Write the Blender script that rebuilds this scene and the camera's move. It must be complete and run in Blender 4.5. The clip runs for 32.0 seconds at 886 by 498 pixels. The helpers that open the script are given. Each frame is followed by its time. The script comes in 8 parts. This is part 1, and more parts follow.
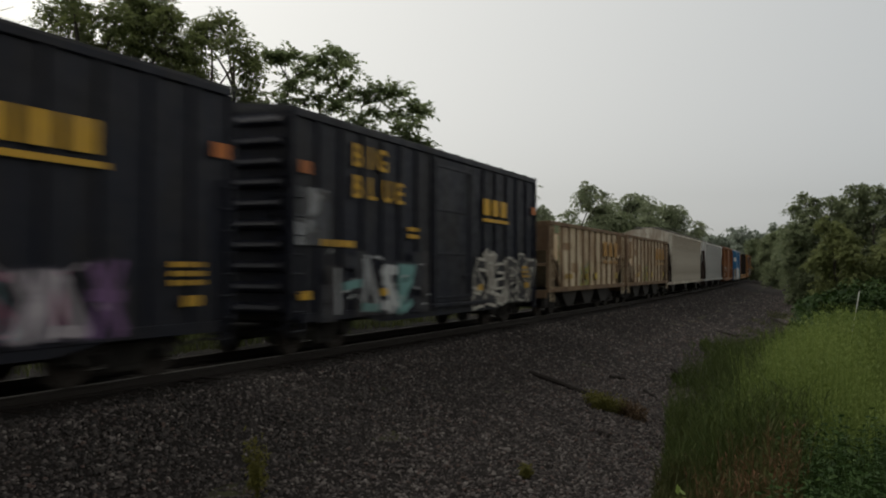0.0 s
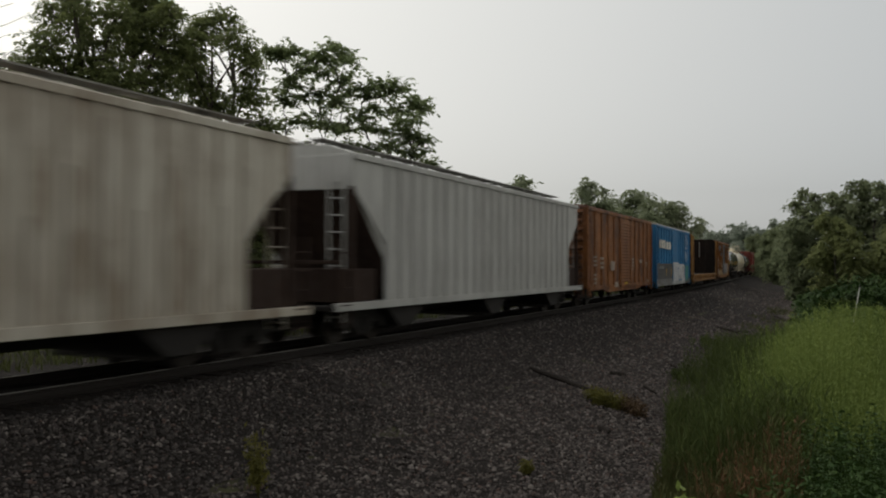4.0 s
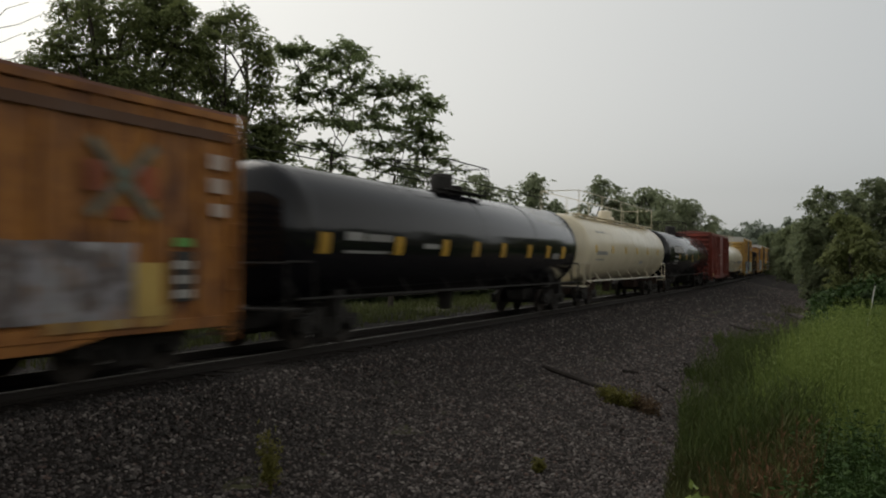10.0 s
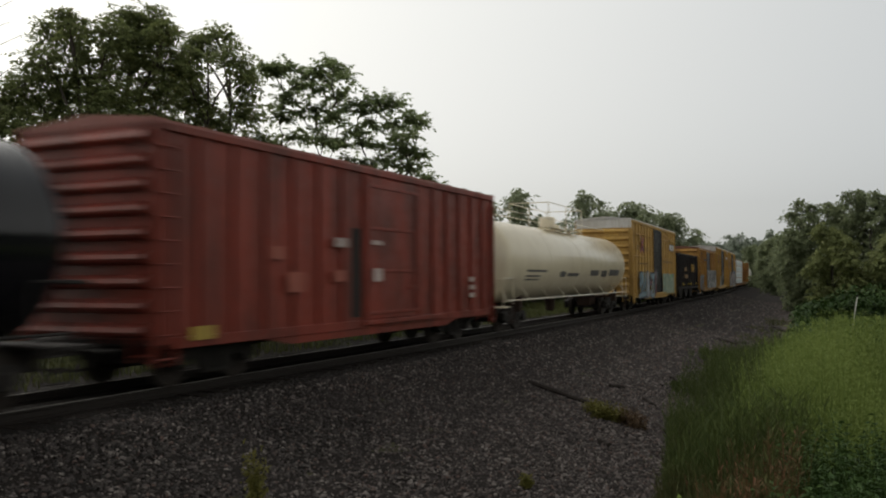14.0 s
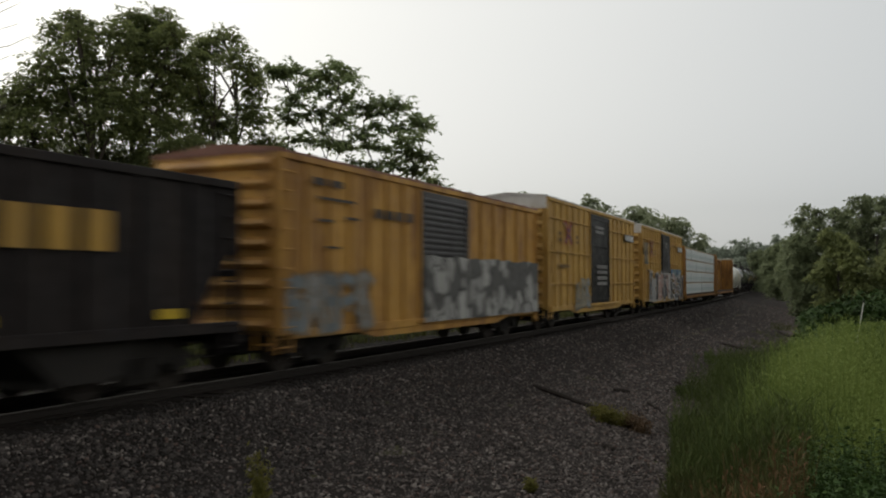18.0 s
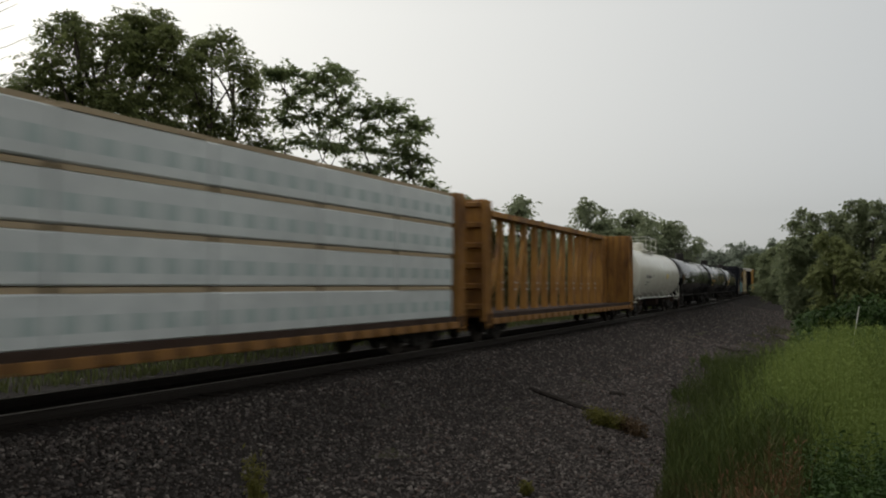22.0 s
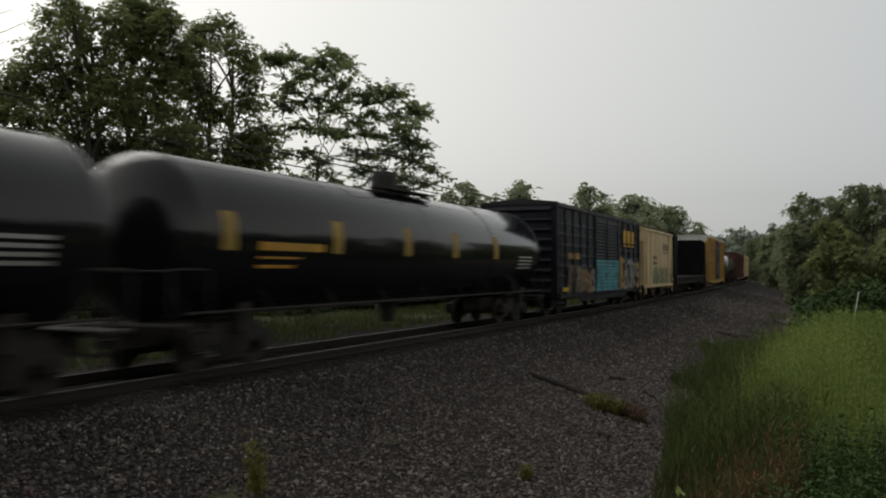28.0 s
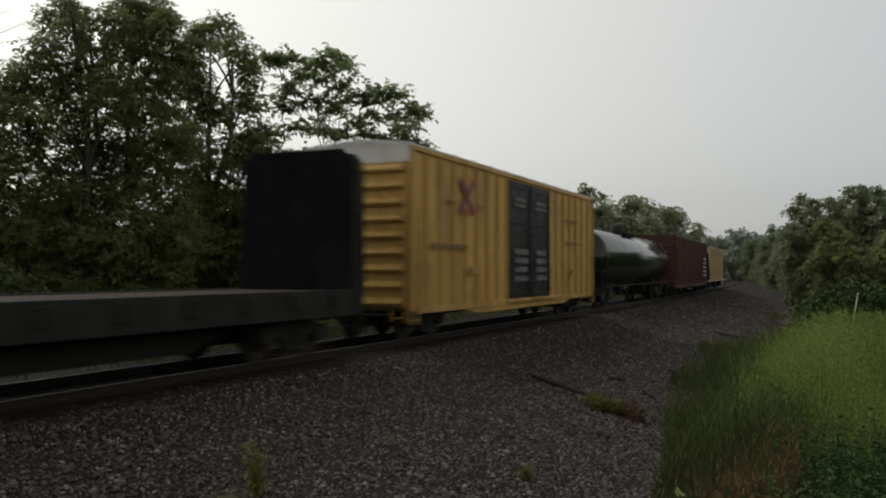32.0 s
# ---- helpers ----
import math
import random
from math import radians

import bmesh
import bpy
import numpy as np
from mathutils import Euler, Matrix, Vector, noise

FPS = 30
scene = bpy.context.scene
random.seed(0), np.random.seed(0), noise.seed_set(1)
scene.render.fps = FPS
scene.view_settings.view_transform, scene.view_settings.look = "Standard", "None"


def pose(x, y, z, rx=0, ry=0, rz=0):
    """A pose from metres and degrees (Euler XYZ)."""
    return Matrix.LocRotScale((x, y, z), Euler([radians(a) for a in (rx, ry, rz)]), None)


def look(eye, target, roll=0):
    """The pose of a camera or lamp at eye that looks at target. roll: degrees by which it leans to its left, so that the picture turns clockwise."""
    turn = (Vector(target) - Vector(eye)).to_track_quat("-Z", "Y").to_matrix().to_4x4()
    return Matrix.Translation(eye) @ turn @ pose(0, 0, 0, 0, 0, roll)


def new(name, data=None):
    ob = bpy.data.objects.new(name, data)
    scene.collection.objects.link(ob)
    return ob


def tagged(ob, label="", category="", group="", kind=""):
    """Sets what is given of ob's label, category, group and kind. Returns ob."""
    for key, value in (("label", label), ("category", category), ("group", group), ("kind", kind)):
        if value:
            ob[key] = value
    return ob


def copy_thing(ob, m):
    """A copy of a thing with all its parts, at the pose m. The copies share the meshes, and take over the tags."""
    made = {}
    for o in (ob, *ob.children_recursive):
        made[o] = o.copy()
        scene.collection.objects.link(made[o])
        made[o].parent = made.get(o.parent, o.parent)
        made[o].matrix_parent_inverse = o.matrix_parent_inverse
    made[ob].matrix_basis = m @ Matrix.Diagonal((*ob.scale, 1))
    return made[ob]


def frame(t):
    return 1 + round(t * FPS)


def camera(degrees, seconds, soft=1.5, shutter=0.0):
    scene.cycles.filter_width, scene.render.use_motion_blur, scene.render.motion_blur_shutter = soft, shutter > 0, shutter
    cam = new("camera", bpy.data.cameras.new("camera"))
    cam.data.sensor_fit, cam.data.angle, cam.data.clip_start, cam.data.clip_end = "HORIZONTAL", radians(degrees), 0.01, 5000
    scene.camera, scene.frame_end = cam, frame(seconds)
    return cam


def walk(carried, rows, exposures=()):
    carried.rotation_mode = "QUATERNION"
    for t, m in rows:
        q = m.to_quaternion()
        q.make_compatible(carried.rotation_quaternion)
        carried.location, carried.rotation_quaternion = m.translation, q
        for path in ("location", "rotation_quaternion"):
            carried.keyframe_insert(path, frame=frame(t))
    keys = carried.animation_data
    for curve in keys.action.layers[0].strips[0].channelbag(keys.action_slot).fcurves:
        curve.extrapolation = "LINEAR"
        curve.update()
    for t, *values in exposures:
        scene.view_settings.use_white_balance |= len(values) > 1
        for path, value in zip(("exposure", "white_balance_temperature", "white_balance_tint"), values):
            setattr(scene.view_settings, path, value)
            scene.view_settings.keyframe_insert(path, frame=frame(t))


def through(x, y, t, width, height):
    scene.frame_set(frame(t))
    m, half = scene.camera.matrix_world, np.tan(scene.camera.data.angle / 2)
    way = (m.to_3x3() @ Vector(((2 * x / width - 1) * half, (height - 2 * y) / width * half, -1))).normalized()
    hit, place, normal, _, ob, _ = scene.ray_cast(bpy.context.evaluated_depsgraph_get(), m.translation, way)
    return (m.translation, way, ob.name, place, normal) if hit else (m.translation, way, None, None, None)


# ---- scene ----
import collections

# ---- camera: hand-held beside the line, turning a little ----
cam = camera(54.2, 32.0, soft=2.0, shutter=0.75)


def aim(yaw, pitch, roll):
    """Pose of the hand-held camera: turn left of north, tilt up, lean, in degrees."""
    return pose(0, 0, 2.149, 0, 0, yaw) @ pose(0, 0, 0, 90 + pitch) @ pose(0, 0, 0, 0, 0, roll)


walk(cam, [
    (0, aim(25.079, 1.282, 0.273)),
    (0.5, aim(25.209, 1.319, 0.212)),
    (1, aim(25.213, 1.260, 0.178)),
    (1.5, aim(25.136, 1.118, 0.111)),
    (2, aim(24.953, 1.179, 0.175)),
    (2.5, aim(24.743, 1.167, 0.144)),
    (3, aim(24.885, 1.158, 0.254)),
    (3.5, aim(25.046, 1.085, 0.300)),
    (5.5, aim(25.128, 1.006, 0.087)),
    (6, aim(24.956, 1.135, -0.008)),
    (6.5, aim(24.856, 1.240, -0.094)),
    (7, aim(25.026, 1.131, -0.047)),
    (7.5, aim(25.389, 1.038, 0.114)),
    (8, aim(25.738, 0.916, 0.144)),
    (8.5, aim(25.860, 0.899, -0.062)),
    (9, aim(25.681, 0.947, 0.256)),
    (9.5, aim(25.648, 0.933, 0.299)),
    (10, aim(25.919, 0.888, 0.319)),
    (10.5, aim(25.854, 0.674, 0.211)),
    (11, aim(25.713, 0.798, 0.263)),
    (11.5, aim(25.620, 1.029, 0.347)),
    (12, aim(25.568, 1.340, 0.343)),
    (12.5, aim(25.515, 1.625, 0.173)),
    (13, aim(25.389, 1.793, 0.030)),
    (13.5, aim(24.981, 2.041, -0.221)),
    (14, aim(24.923, 1.972, -0.352)),
    (14.5, aim(24.771, 2.036, -0.270)),
    (16.5, aim(24.766, 1.815, -0.340)),
    (17, aim(25.178, 2.064, -0.288)),
    (17.5, aim(25.260, 2.335, -0.283)),
    (18, aim(25.268, 2.175, -0.030)),
    (18.5, aim(25.122, 2.227, 0.137)),
    (19, aim(25.189, 1.909, 0.032)),
    (19.5, aim(25.220, 2.000, 0.131)),
    (20, aim(25.405, 1.853, 0.090)),
    (20.5, aim(25.320, 1.730, -0.067)),
    (21, aim(25.111, 1.964, -0.016)),
    (21.5, aim(24.973, 2.291, 0.120)),
    (22, aim(25.037, 2.356, 0.136)),
    (22.5, aim(24.875, 2.218, 0.062)),
    (23, aim(25.010, 2.164, -0.087)),
    (23.5, aim(25.004, 2.159, 0.101)),
    (24, aim(25.010, 2.154, 0.113)),
    (24.5, aim(25.122, 2.006, -0.103)),
    (25, aim(25.223, 1.830, -0.081)),
    (25.5, aim(25.078, 1.717, 0.094)),
    (27.5, aim(25.013, 1.358, 0.211)),
    (28, aim(25.039, 1.388, 0.096)),
    (28.5, aim(25.094, 1.284, 0.100)),
    (29, aim(24.846, 1.372, 0.228)),
    (29.5, aim(25.107, 1.260, 0.172)),
    (30, aim(24.947, 1.180, 0.102)),
    (30.5, aim(24.774, 1.213, 0.124)),
    (31, aim(24.805, 1.187, 0.159)),
    (31.5, aim(24.964, 1.321, 0.169)),
    (32, aim(25.002, 1.426, 0.123)),
], exposures=[(0, -0.02), (6, 0.0), (8, -0.03), (11, -0.03), (12, 0.03), (13, 0.02), (14, 0.2), (15.5, 0.1), (17, 0.0), (17.5, 0.08), (18, 0.18), (18.5, 0.02), (19, -0.16), (19.5, -0.04), (20, 0.02), (22, 0.06), (23, 0.04), (24, 0.18), (25, 0.18), (26.5, 0.1), (28, 0.05), (32, 0.06)])

# ---- sky and sun: dull overcast evening ----
SUN_AZ, SUN_EL = radians(-76), radians(40)
world = bpy.data.worlds.new("overcast_sky")
scene.world = world
world.use_nodes = True
wt = world.node_tree
wt.nodes.clear()
sky = wt.nodes.new("ShaderNodeTexSky")
sky.sky_type, sky.sun_disc = "NISHITA", False
sky.sun_elevation, sky.sun_rotation = SUN_EL, SUN_AZ
sky.air_density, sky.dust_density, sky.ozone_density = 1.0, 1.0, 1.0
grey = wt.nodes.new("ShaderNodeHueSaturation")
grey.inputs["Saturation"].default_value = 0.06
cloud = wt.nodes.new("ShaderNodeMix")
cloud.data_type = "RGBA"
cloud.inputs["Factor"].default_value = 0.20
cloud.inputs["B"].default_value = (7.7, 7.5, 7.0, 1)
bg = wt.nodes.new("ShaderNodeBackground")
bg.inputs["Strength"].default_value = 0.119
wo = wt.nodes.new("ShaderNodeOutputWorld")
wt.links.new(sky.outputs["Color"], grey.inputs["Color"])
wt.links.new(grey.outputs["Color"], cloud.inputs["A"])
warm = wt.nodes.new("ShaderNodeMix")
warm.data_type, warm.blend_type = "RGBA", "MULTIPLY"
warm.inputs["Factor"].default_value = 1.0
wt.links.new(cloud.outputs["Result"], warm.inputs["A"])
# the cloud is thickest overhead to the north and thins out westwards
co = wt.nodes.new("ShaderNodeTexCoord")
xyz = wt.nodes.new("ShaderNodeSeparateXYZ")
wt.links.new(co.outputs["Generated"], xyz.inputs["Vector"])
east = wt.nodes.new("ShaderNodeMapRange")
east.inputs["From Min"].default_value, east.inputs["From Max"].default_value = 0.0, 0.92
off = wt.nodes.new("ShaderNodeMath")
off.operation = "SUBTRACT"
off.inputs[1].default_value = 0.12
# the unseen east is brightened alike, to light the car sides
side = wt.nodes.new("ShaderNodeMath")
side.operation = "ABSOLUTE"
wt.links.new(xyz.outputs["X"], off.inputs[0])
wt.links.new(off.outputs["Value"], side.inputs[0])
wt.links.new(side.outputs["Value"], east.inputs["Value"])
tone = wt.nodes.new("ShaderNodeMix")
tone.data_type = "RGBA"
tone.inputs["A"].default_value, tone.inputs["B"].default_value = (0.82, 0.85, 0.865, 1), (1.09, 1.065, 0.995, 1)
wt.links.new(east.outputs["Result"], tone.inputs["Factor"])
wt.links.new(tone.outputs["Result"], warm.inputs["B"])
# murk dims the sky low down
low = wt.nodes.new("ShaderNodeMapRange")
low.inputs["From Min"].default_value, low.inputs["From Max"].default_value = 0.0, 0.30
low.inputs["To Min"].default_value, low.inputs["To Max"].default_value = 0.70, 1.09
wt.links.new(xyz.outputs["Z"], low.inputs["Value"])
dim = wt.nodes.new("ShaderNodeVectorMath")
dim.operation = "SCALE"
wt.links.new(warm.outputs["Result"], dim.inputs[0])
wt.links.new(low.outputs["Result"], dim.inputs["Scale"])
wt.links.new(dim.outputs["Vector"], bg.inputs["Color"])
wt.links.new(bg.outputs["Background"], wo.inputs["Surface"])

sun = new("sun", bpy.data.lights.new("sun", "SUN"))
sun.data.energy, sun.data.angle, sun.data.color = 0.9, radians(40), (1.0, 0.95, 0.88)
sun.matrix_world = look((math.sin(SUN_AZ) * 50, math.cos(SUN_AZ) * 50, 50 * math.tan(SUN_EL) + 20), (0, 0, 0))

scene.view_settings.exposure = 0.0

# ---- line of the track ----
KN = [0, 30, 60, 100, 150, 175, 230, 330, 420]
KV = [0.000379, 0.00068, 0.00046, 0.000363, 0.00002, -0.0004, -0.0022, -0.003, -0.003]
LS = np.arange(-120, 760, 1.0)
LT = np.cumsum(np.interp(LS, KN, KV))
LT -= np.interp(0, LS, LT)
LX = -np.cumsum(np.sin(LT))
LY = np.cumsum(np.cos(LT))
LX -= np.interp(0, LS, LX) + 11.473
LY -= np.interp(0, LS, LY)


def on_line(s, d=0.0):
    """x, y and heading of the line at s metres; d metres to its right."""
    h = np.interp(s, LS, LT)
    return np.interp(s, LS, LX) + d * np.cos(h), np.interp(s, LS, LY) + d * np.sin(h), h


def line_x(y):
    return np.interp(y, LY, LX)


RAIL = 0.31
PD = [-400, -60, -20, -8, -5, -3.6, -2.6, -1.6, 1.6, 2.2, 4.6, 8.4, 9.2, 11.4, 13, 20, 60, 400]
PZ = [1.4, 0.4, 0.12, 0.10, 0.12, 0.02, 0.05, 0.11, 0.11, 0.04, -0.60, -1.15, -1.15, -0.1, 0.4, 0.55, -0.5, 0.5]


def ground_z(x, y):
    d = np.asarray(x) - line_x(y)
    far = (np.clip((np.asarray(y) - 5) * 0.13, 0, 0.8) + np.clip((np.asarray(y) - 14) * 0.02, 0, 0.55)) * np.clip((d - 9.6) / 3, 0, 1)
    return np.interp(d, PD, PZ) - far


# ---- mesh helpers ----
class Geo:
    def __init__(self):
        self.v, self.f = [], []

    def add(self, v, f):
        n = len(self.v)
        self.v += [tuple(p) for p in v]
        self.f += [tuple(i + n for i in q) for q in f]
        return self

    def box(self, x0, x1, y0, y1, z0, z1, c=0.0):
        if not c:
            v = [(x, y, z) for z in (z0, z1) for y in (y0, y1) for x in (x0, x1)]
            return self.add(v, [(0, 2, 3, 1), (4, 5, 7, 6), (0, 1, 5, 4), (2, 6, 7, 3), (0, 4, 6, 2), (1, 3, 7, 5)])
        bm = bmesh.new()
        v = [bm.verts.new((x, y, z)) for z in (z0, z1) for y in (y0, y1) for x in (x0, x1)]
        for q in [(0, 2, 3, 1), (4, 5, 7, 6), (0, 1, 5, 4), (2, 6, 7, 3), (0, 4, 6, 2), (1, 3, 7, 5)]:
            bm.faces.new([v[i] for i in q])
        bmesh.ops.bevel(bm, geom=bm.edges[:], offset=c, segments=1, affect="EDGES", profile=0.5)
        bm.verts.index_update()
        self.add([p.co[:] for p in bm.verts], [[p.index for p in q.verts] for q in bm.faces])
        bm.free()
        return self

    def tube(self, pts, radii, n=6, caps=True):
        pts = [Vector(p) for p in pts]
        rings, v, f = len(pts), [], []
        up = Vector((0, 0, 1))
        for i, p in enumerate(pts):
            t = (pts[min(i + 1, rings - 1)] - pts[max(i - 1, 0)]).normalized()
            a = t.cross(up if abs(t.z) < 0.95 else Vector((0, 1, 0))).normalized()
            b = a.cross(t)
            r = float(radii[i] if hasattr(radii, "__len__") else radii)
            for k in range(n):
                w = 2 * math.pi * k / n
                v.append(p + r * (math.cos(w) * a + math.sin(w) * b))
        for i in range(rings - 1):
            for k in range(n):
                j = (k + 1) % n
                f.append((i * n + k, i * n + j, i * n + n + j, i * n + n + k))
        if caps:
            f += [tuple(range(n - 1, -1, -1)), tuple(range((rings - 1) * n, rings * n))]
        return self.add(v, f)

    def rod(self, p, q, r, n=6):
        return self.tube([p, q], r, n)

    def bar(self, p, q, w, h):
        """A straight bar from p to q, w across (y) and h in the other direction."""
        p, q = Vector(p), Vector(q)
        t = (q - p).normalized()
        a = Vector((0, 1, 0)) if abs(t.y) < 0.9 else Vector((1, 0, 0))
        b = t.cross(a).normalized()
        a = b.cross(t)
        v = [e + i * a * w / 2 + j * b * h / 2 for e in (p, q) for j in (-1, 1) for i in (-1, 1)]
        return self.add(v, [(0, 2, 3, 1), (4, 5, 7, 6), (0, 1, 5, 4), (2, 6, 7, 3), (0, 4, 6, 2), (1, 3, 7, 5)])

    def lathe(self, prof, y=0.0, z=0.0, n=28):
        """Turned about a line along x; prof: (x, radius)."""
        v, f = [], []
        for x, r in prof:
            for k in range(n):
                w = 2 * math.pi * k / n
                v.append((x, y + r * math.cos(w), z + r * math.sin(w)))
        for i in range(len(prof) - 1):
            for k in range(n):
                j = (k + 1) % n
                f.append((i * n + k, i * n + n + k, i * n + n + j, i * n + j))
        f += [tuple(range(n)), tuple(range(len(prof) * n - 1, (len(prof) - 1) * n - 1, -1))]
        return self.add(v, f)

    def lathe_y(self, prof, x=0.0, z=0.0, n=20):
        g = Geo().lathe(prof, 0, 0, n)
        return self.add([(x + p[1], p[0], z + p[2]) for p in g.v], g.f)

    def lathe_z(self, prof, x=0.0, y=0.0, n=16):
        g = Geo().lathe(prof, 0, 0, n)
        return self.add([(x + p[1], y + p[2], p[0]) for p in g.v], g.f)

    def prism(self, poly, y0, y1):
        """A polygon in x, z, drawn out along y."""
        n = len(poly)
        v = [(x, y, z) for y in (y0, y1) for x, z in poly]
        f = [tuple(range(n)), tuple(range(2 * n - 1, n - 1, -1))]
        f += [(i, i + n, (i + 1) % n + n, (i + 1) % n) for i in range(n)]
        return self.add(v, f)

    def prism_x(self, poly, x0, x1):
        """A polygon in y, z, drawn out along x."""
        n = len(poly)
        v = [(x, y, z) for x in (x0, x1) for y, z in poly]
        f = [tuple(range(n - 1, -1, -1)), tuple(range(n, 2 * n))]
        f += [(i, (i + 1) % n, (i + 1) % n + n, i + n) for i in range(n)]
        return self.add(v, f)

    def mesh(self, name, smooth=False):
        me = bpy.data.meshes.new(name)
        me.from_pydata(self.v, [], self.f)
        if smooth:
            me.shade_smooth()
            me.set_sharp_from_angle(angle=radians(35))
        bm = bmesh.new()
        bm.from_mesh(me)
        bmesh.ops.recalc_face_normals(bm, faces=bm.faces)
        bm.to_mesh(me)
        bm.free()
        return me


def np_mesh(name, v, f):
    """A mesh from arrays: v (n, 3), f (m, 3 or 4)."""
    me = bpy.data.meshes.new(name)
    v, f = np.asarray(v, np.float32), np.asarray(f, np.int32)
    k = f.shape[1]
    me.vertices.add(len(v))
    me.vertices.foreach_set("co", v.ravel())
    me.loops.add(f.size)
    me.loops.foreach_set("vertex_index", f.ravel())
    me.polygons.add(len(f))
    me.polygons.foreach_set("loop_start", np.arange(0, f.size, k, dtype=np.int32))
    me.polygons.foreach_set("loop_total", np.full(len(f), k, np.int32))
    me.update(calc_edges=True)
    return me


def part(name, geo, material, parent, label="", smooth=False):
    """One mesh object under a thing or a part; geo is a Geo or a mesh that is shared."""
    me = geo.mesh(name, smooth) if isinstance(geo, Geo) else geo
    if material and not me.materials:
        me.materials.append(material)
    ob = new(name, me)
    ob.parent = parent
    if label:
        tagged(ob, label)
    return ob


def moved(name, me, parent, loc, rz=0.0):
    """A repeat of a part that shares its mesh."""
    ob = new(name, me)
    ob.parent = parent
    ob.location = loc
    ob.rotation_euler = (0, 0, rz)
    return ob


# ---- materials ----
def nodes_of(name):
    m = bpy.data.materials.new(name)
    m.use_nodes = True
    t = m.node_tree
    b = next(n for n in t.nodes if n.type == "BSDF_PRINCIPLED")
    return m, t, b


def noise_node(t, scale, detail=4, rough=0.55, stretch=None, coord="Object"):
    tc = t.nodes.new("ShaderNodeTexCoord")
    src = tc.outputs[coord]
    if stretch:
        mp = t.nodes.new("ShaderNodeMapping")
        mp.inputs["Scale"].default_value = stretch
        t.links.new(src, mp.inputs["Vector"])
        src = mp.outputs["Vector"]
    n = t.nodes.new("ShaderNodeTexNoise")
    n.inputs["Scale"].default_value = scale
    n.inputs["Detail"].default_value = detail
    n.inputs["Roughness"].default_value = rough
    t.links.new(src, n.inputs["Vector"])
    return n.outputs["Fac"]


def ramp(t, fac, lo, hi, a=0.0, b=1.0):
    m = t.nodes.new("ShaderNodeMapRange")
    m.inputs["From Min"].default_value, m.inputs["From Max"].default_value = lo, hi
    m.inputs["To Min"].default_value, m.inputs["To Max"].default_value = a, b
    t.links.new(fac, m.inputs["Value"])
    return m.outputs["Result"]


def mixed(t, fac, a, b):
    m = t.nodes.new("ShaderNodeMix")
    m.data_type = "RGBA"
    t.links.new(fac, m.inputs["Factor"])
    for v, k in ((a, "A"), (b, "B")):
        if isinstance(v, tuple):
            m.inputs[k].default_value = (*v, 1)
        else:
            t.links.new(v, m.inputs[k])
    return m.outputs["Result"]


def bumped(t, b, fac, strength, dist):
    n = t.nodes.new("ShaderNodeBump")
    n.inputs["Strength"].default_value, n.inputs["Distance"].default_value = strength, dist
    t.links.new(fac, n.inputs["Height"])
    t.links.new(n.outputs["Normal"], b.inputs["Normal"])


def paint(name, col, dirt=(0.06, 0.045, 0.035), amount=0.5, rust=0.25, rough=0.5, rustcol=(0.13, 0.05, 0.02), gloss=0.4, relief=0.10):
    """Weathered paint on steel: broad grime, streaks that run down, spots of rust."""
    m, t, b = nodes_of(name)
    broad = ramp(t, noise_node(t, 0.8, 6, 0.6, (1.3, 1.3, 0.6)), 0.44, 0.62, 0, amount)
    c = mixed(t, broad, col, dirt)
    pale = ramp(t, noise_node(t, 1.7, 4, 0.5, (1.6, 1.6, 0.5)), 0.5, 0.75, 0, amount * 0.35)
    c = mixed(t, pale, c, tuple(min(0.8, 1.35 * a + 0.03) for a in col))
    streak = ramp(t, noise_node(t, 1.0, 6, 0.68, (5.5, 5.5, 0.25)), 0.48, 0.63, 0, min(0.95, amount * 1.15))
    c = mixed(t, streak, c, tuple(0.3 * a + 0.7 * d for a, d in zip(col, dirt)))
    spots = ramp(t, noise_node(t, 3.2, 7, 0.7, (1, 1, 0.6)), 0.72 - 0.3 * rust, 0.86 - 0.2 * rust, 0, min(1, rust * 1.8))
    c = mixed(t, spots, c, rustcol)
    t.links.new(c, b.inputs["Base Color"])
    t.links.new(ramp(t, noise_node(t, 4, 4), 0.3, 0.7, rough * 0.8, rough * 1.35), b.inputs["Roughness"])
    b.inputs["Specular IOR Level"].default_value = gloss
    bumped(t, b, noise_node(t, 5, 4), relief, 0.02)
    return m


def plain(name, a, bcol, scale=6.0, rough=0.7, metal=0.0, bump=0.2, dist=0.01, coord="Object", stretch=None):
    """Two colours mixed at two scales, with relief."""
    m, t, b = nodes_of(name)
    f1 = ramp(t, noise_node(t, scale, 6, 0.65, stretch, coord), 0.3, 0.7)
    c = mixed(t, f1, a, bcol)
    f2 = ramp(t, noise_node(t, scale * 0.13, 3, 0.5, stretch, coord), 0.35, 0.7, 0, 0.5)
    c = mixed(t, f2, c, tuple(0.6 * x for x in a))
    t.links.new(c, b.inputs["Base Color"])
    b.inputs["Roughness"].default_value, b.inputs["Metallic"].default_value = rough, metal
    b.inputs["Specular IOR Level"].default_value = 0.5 if rough < 0.85 else 0.15
    if bump:
        bumped(t, b, noise_node(t, scale * 2.5, 5, 0.6, stretch, coord), bump, dist)
    return m


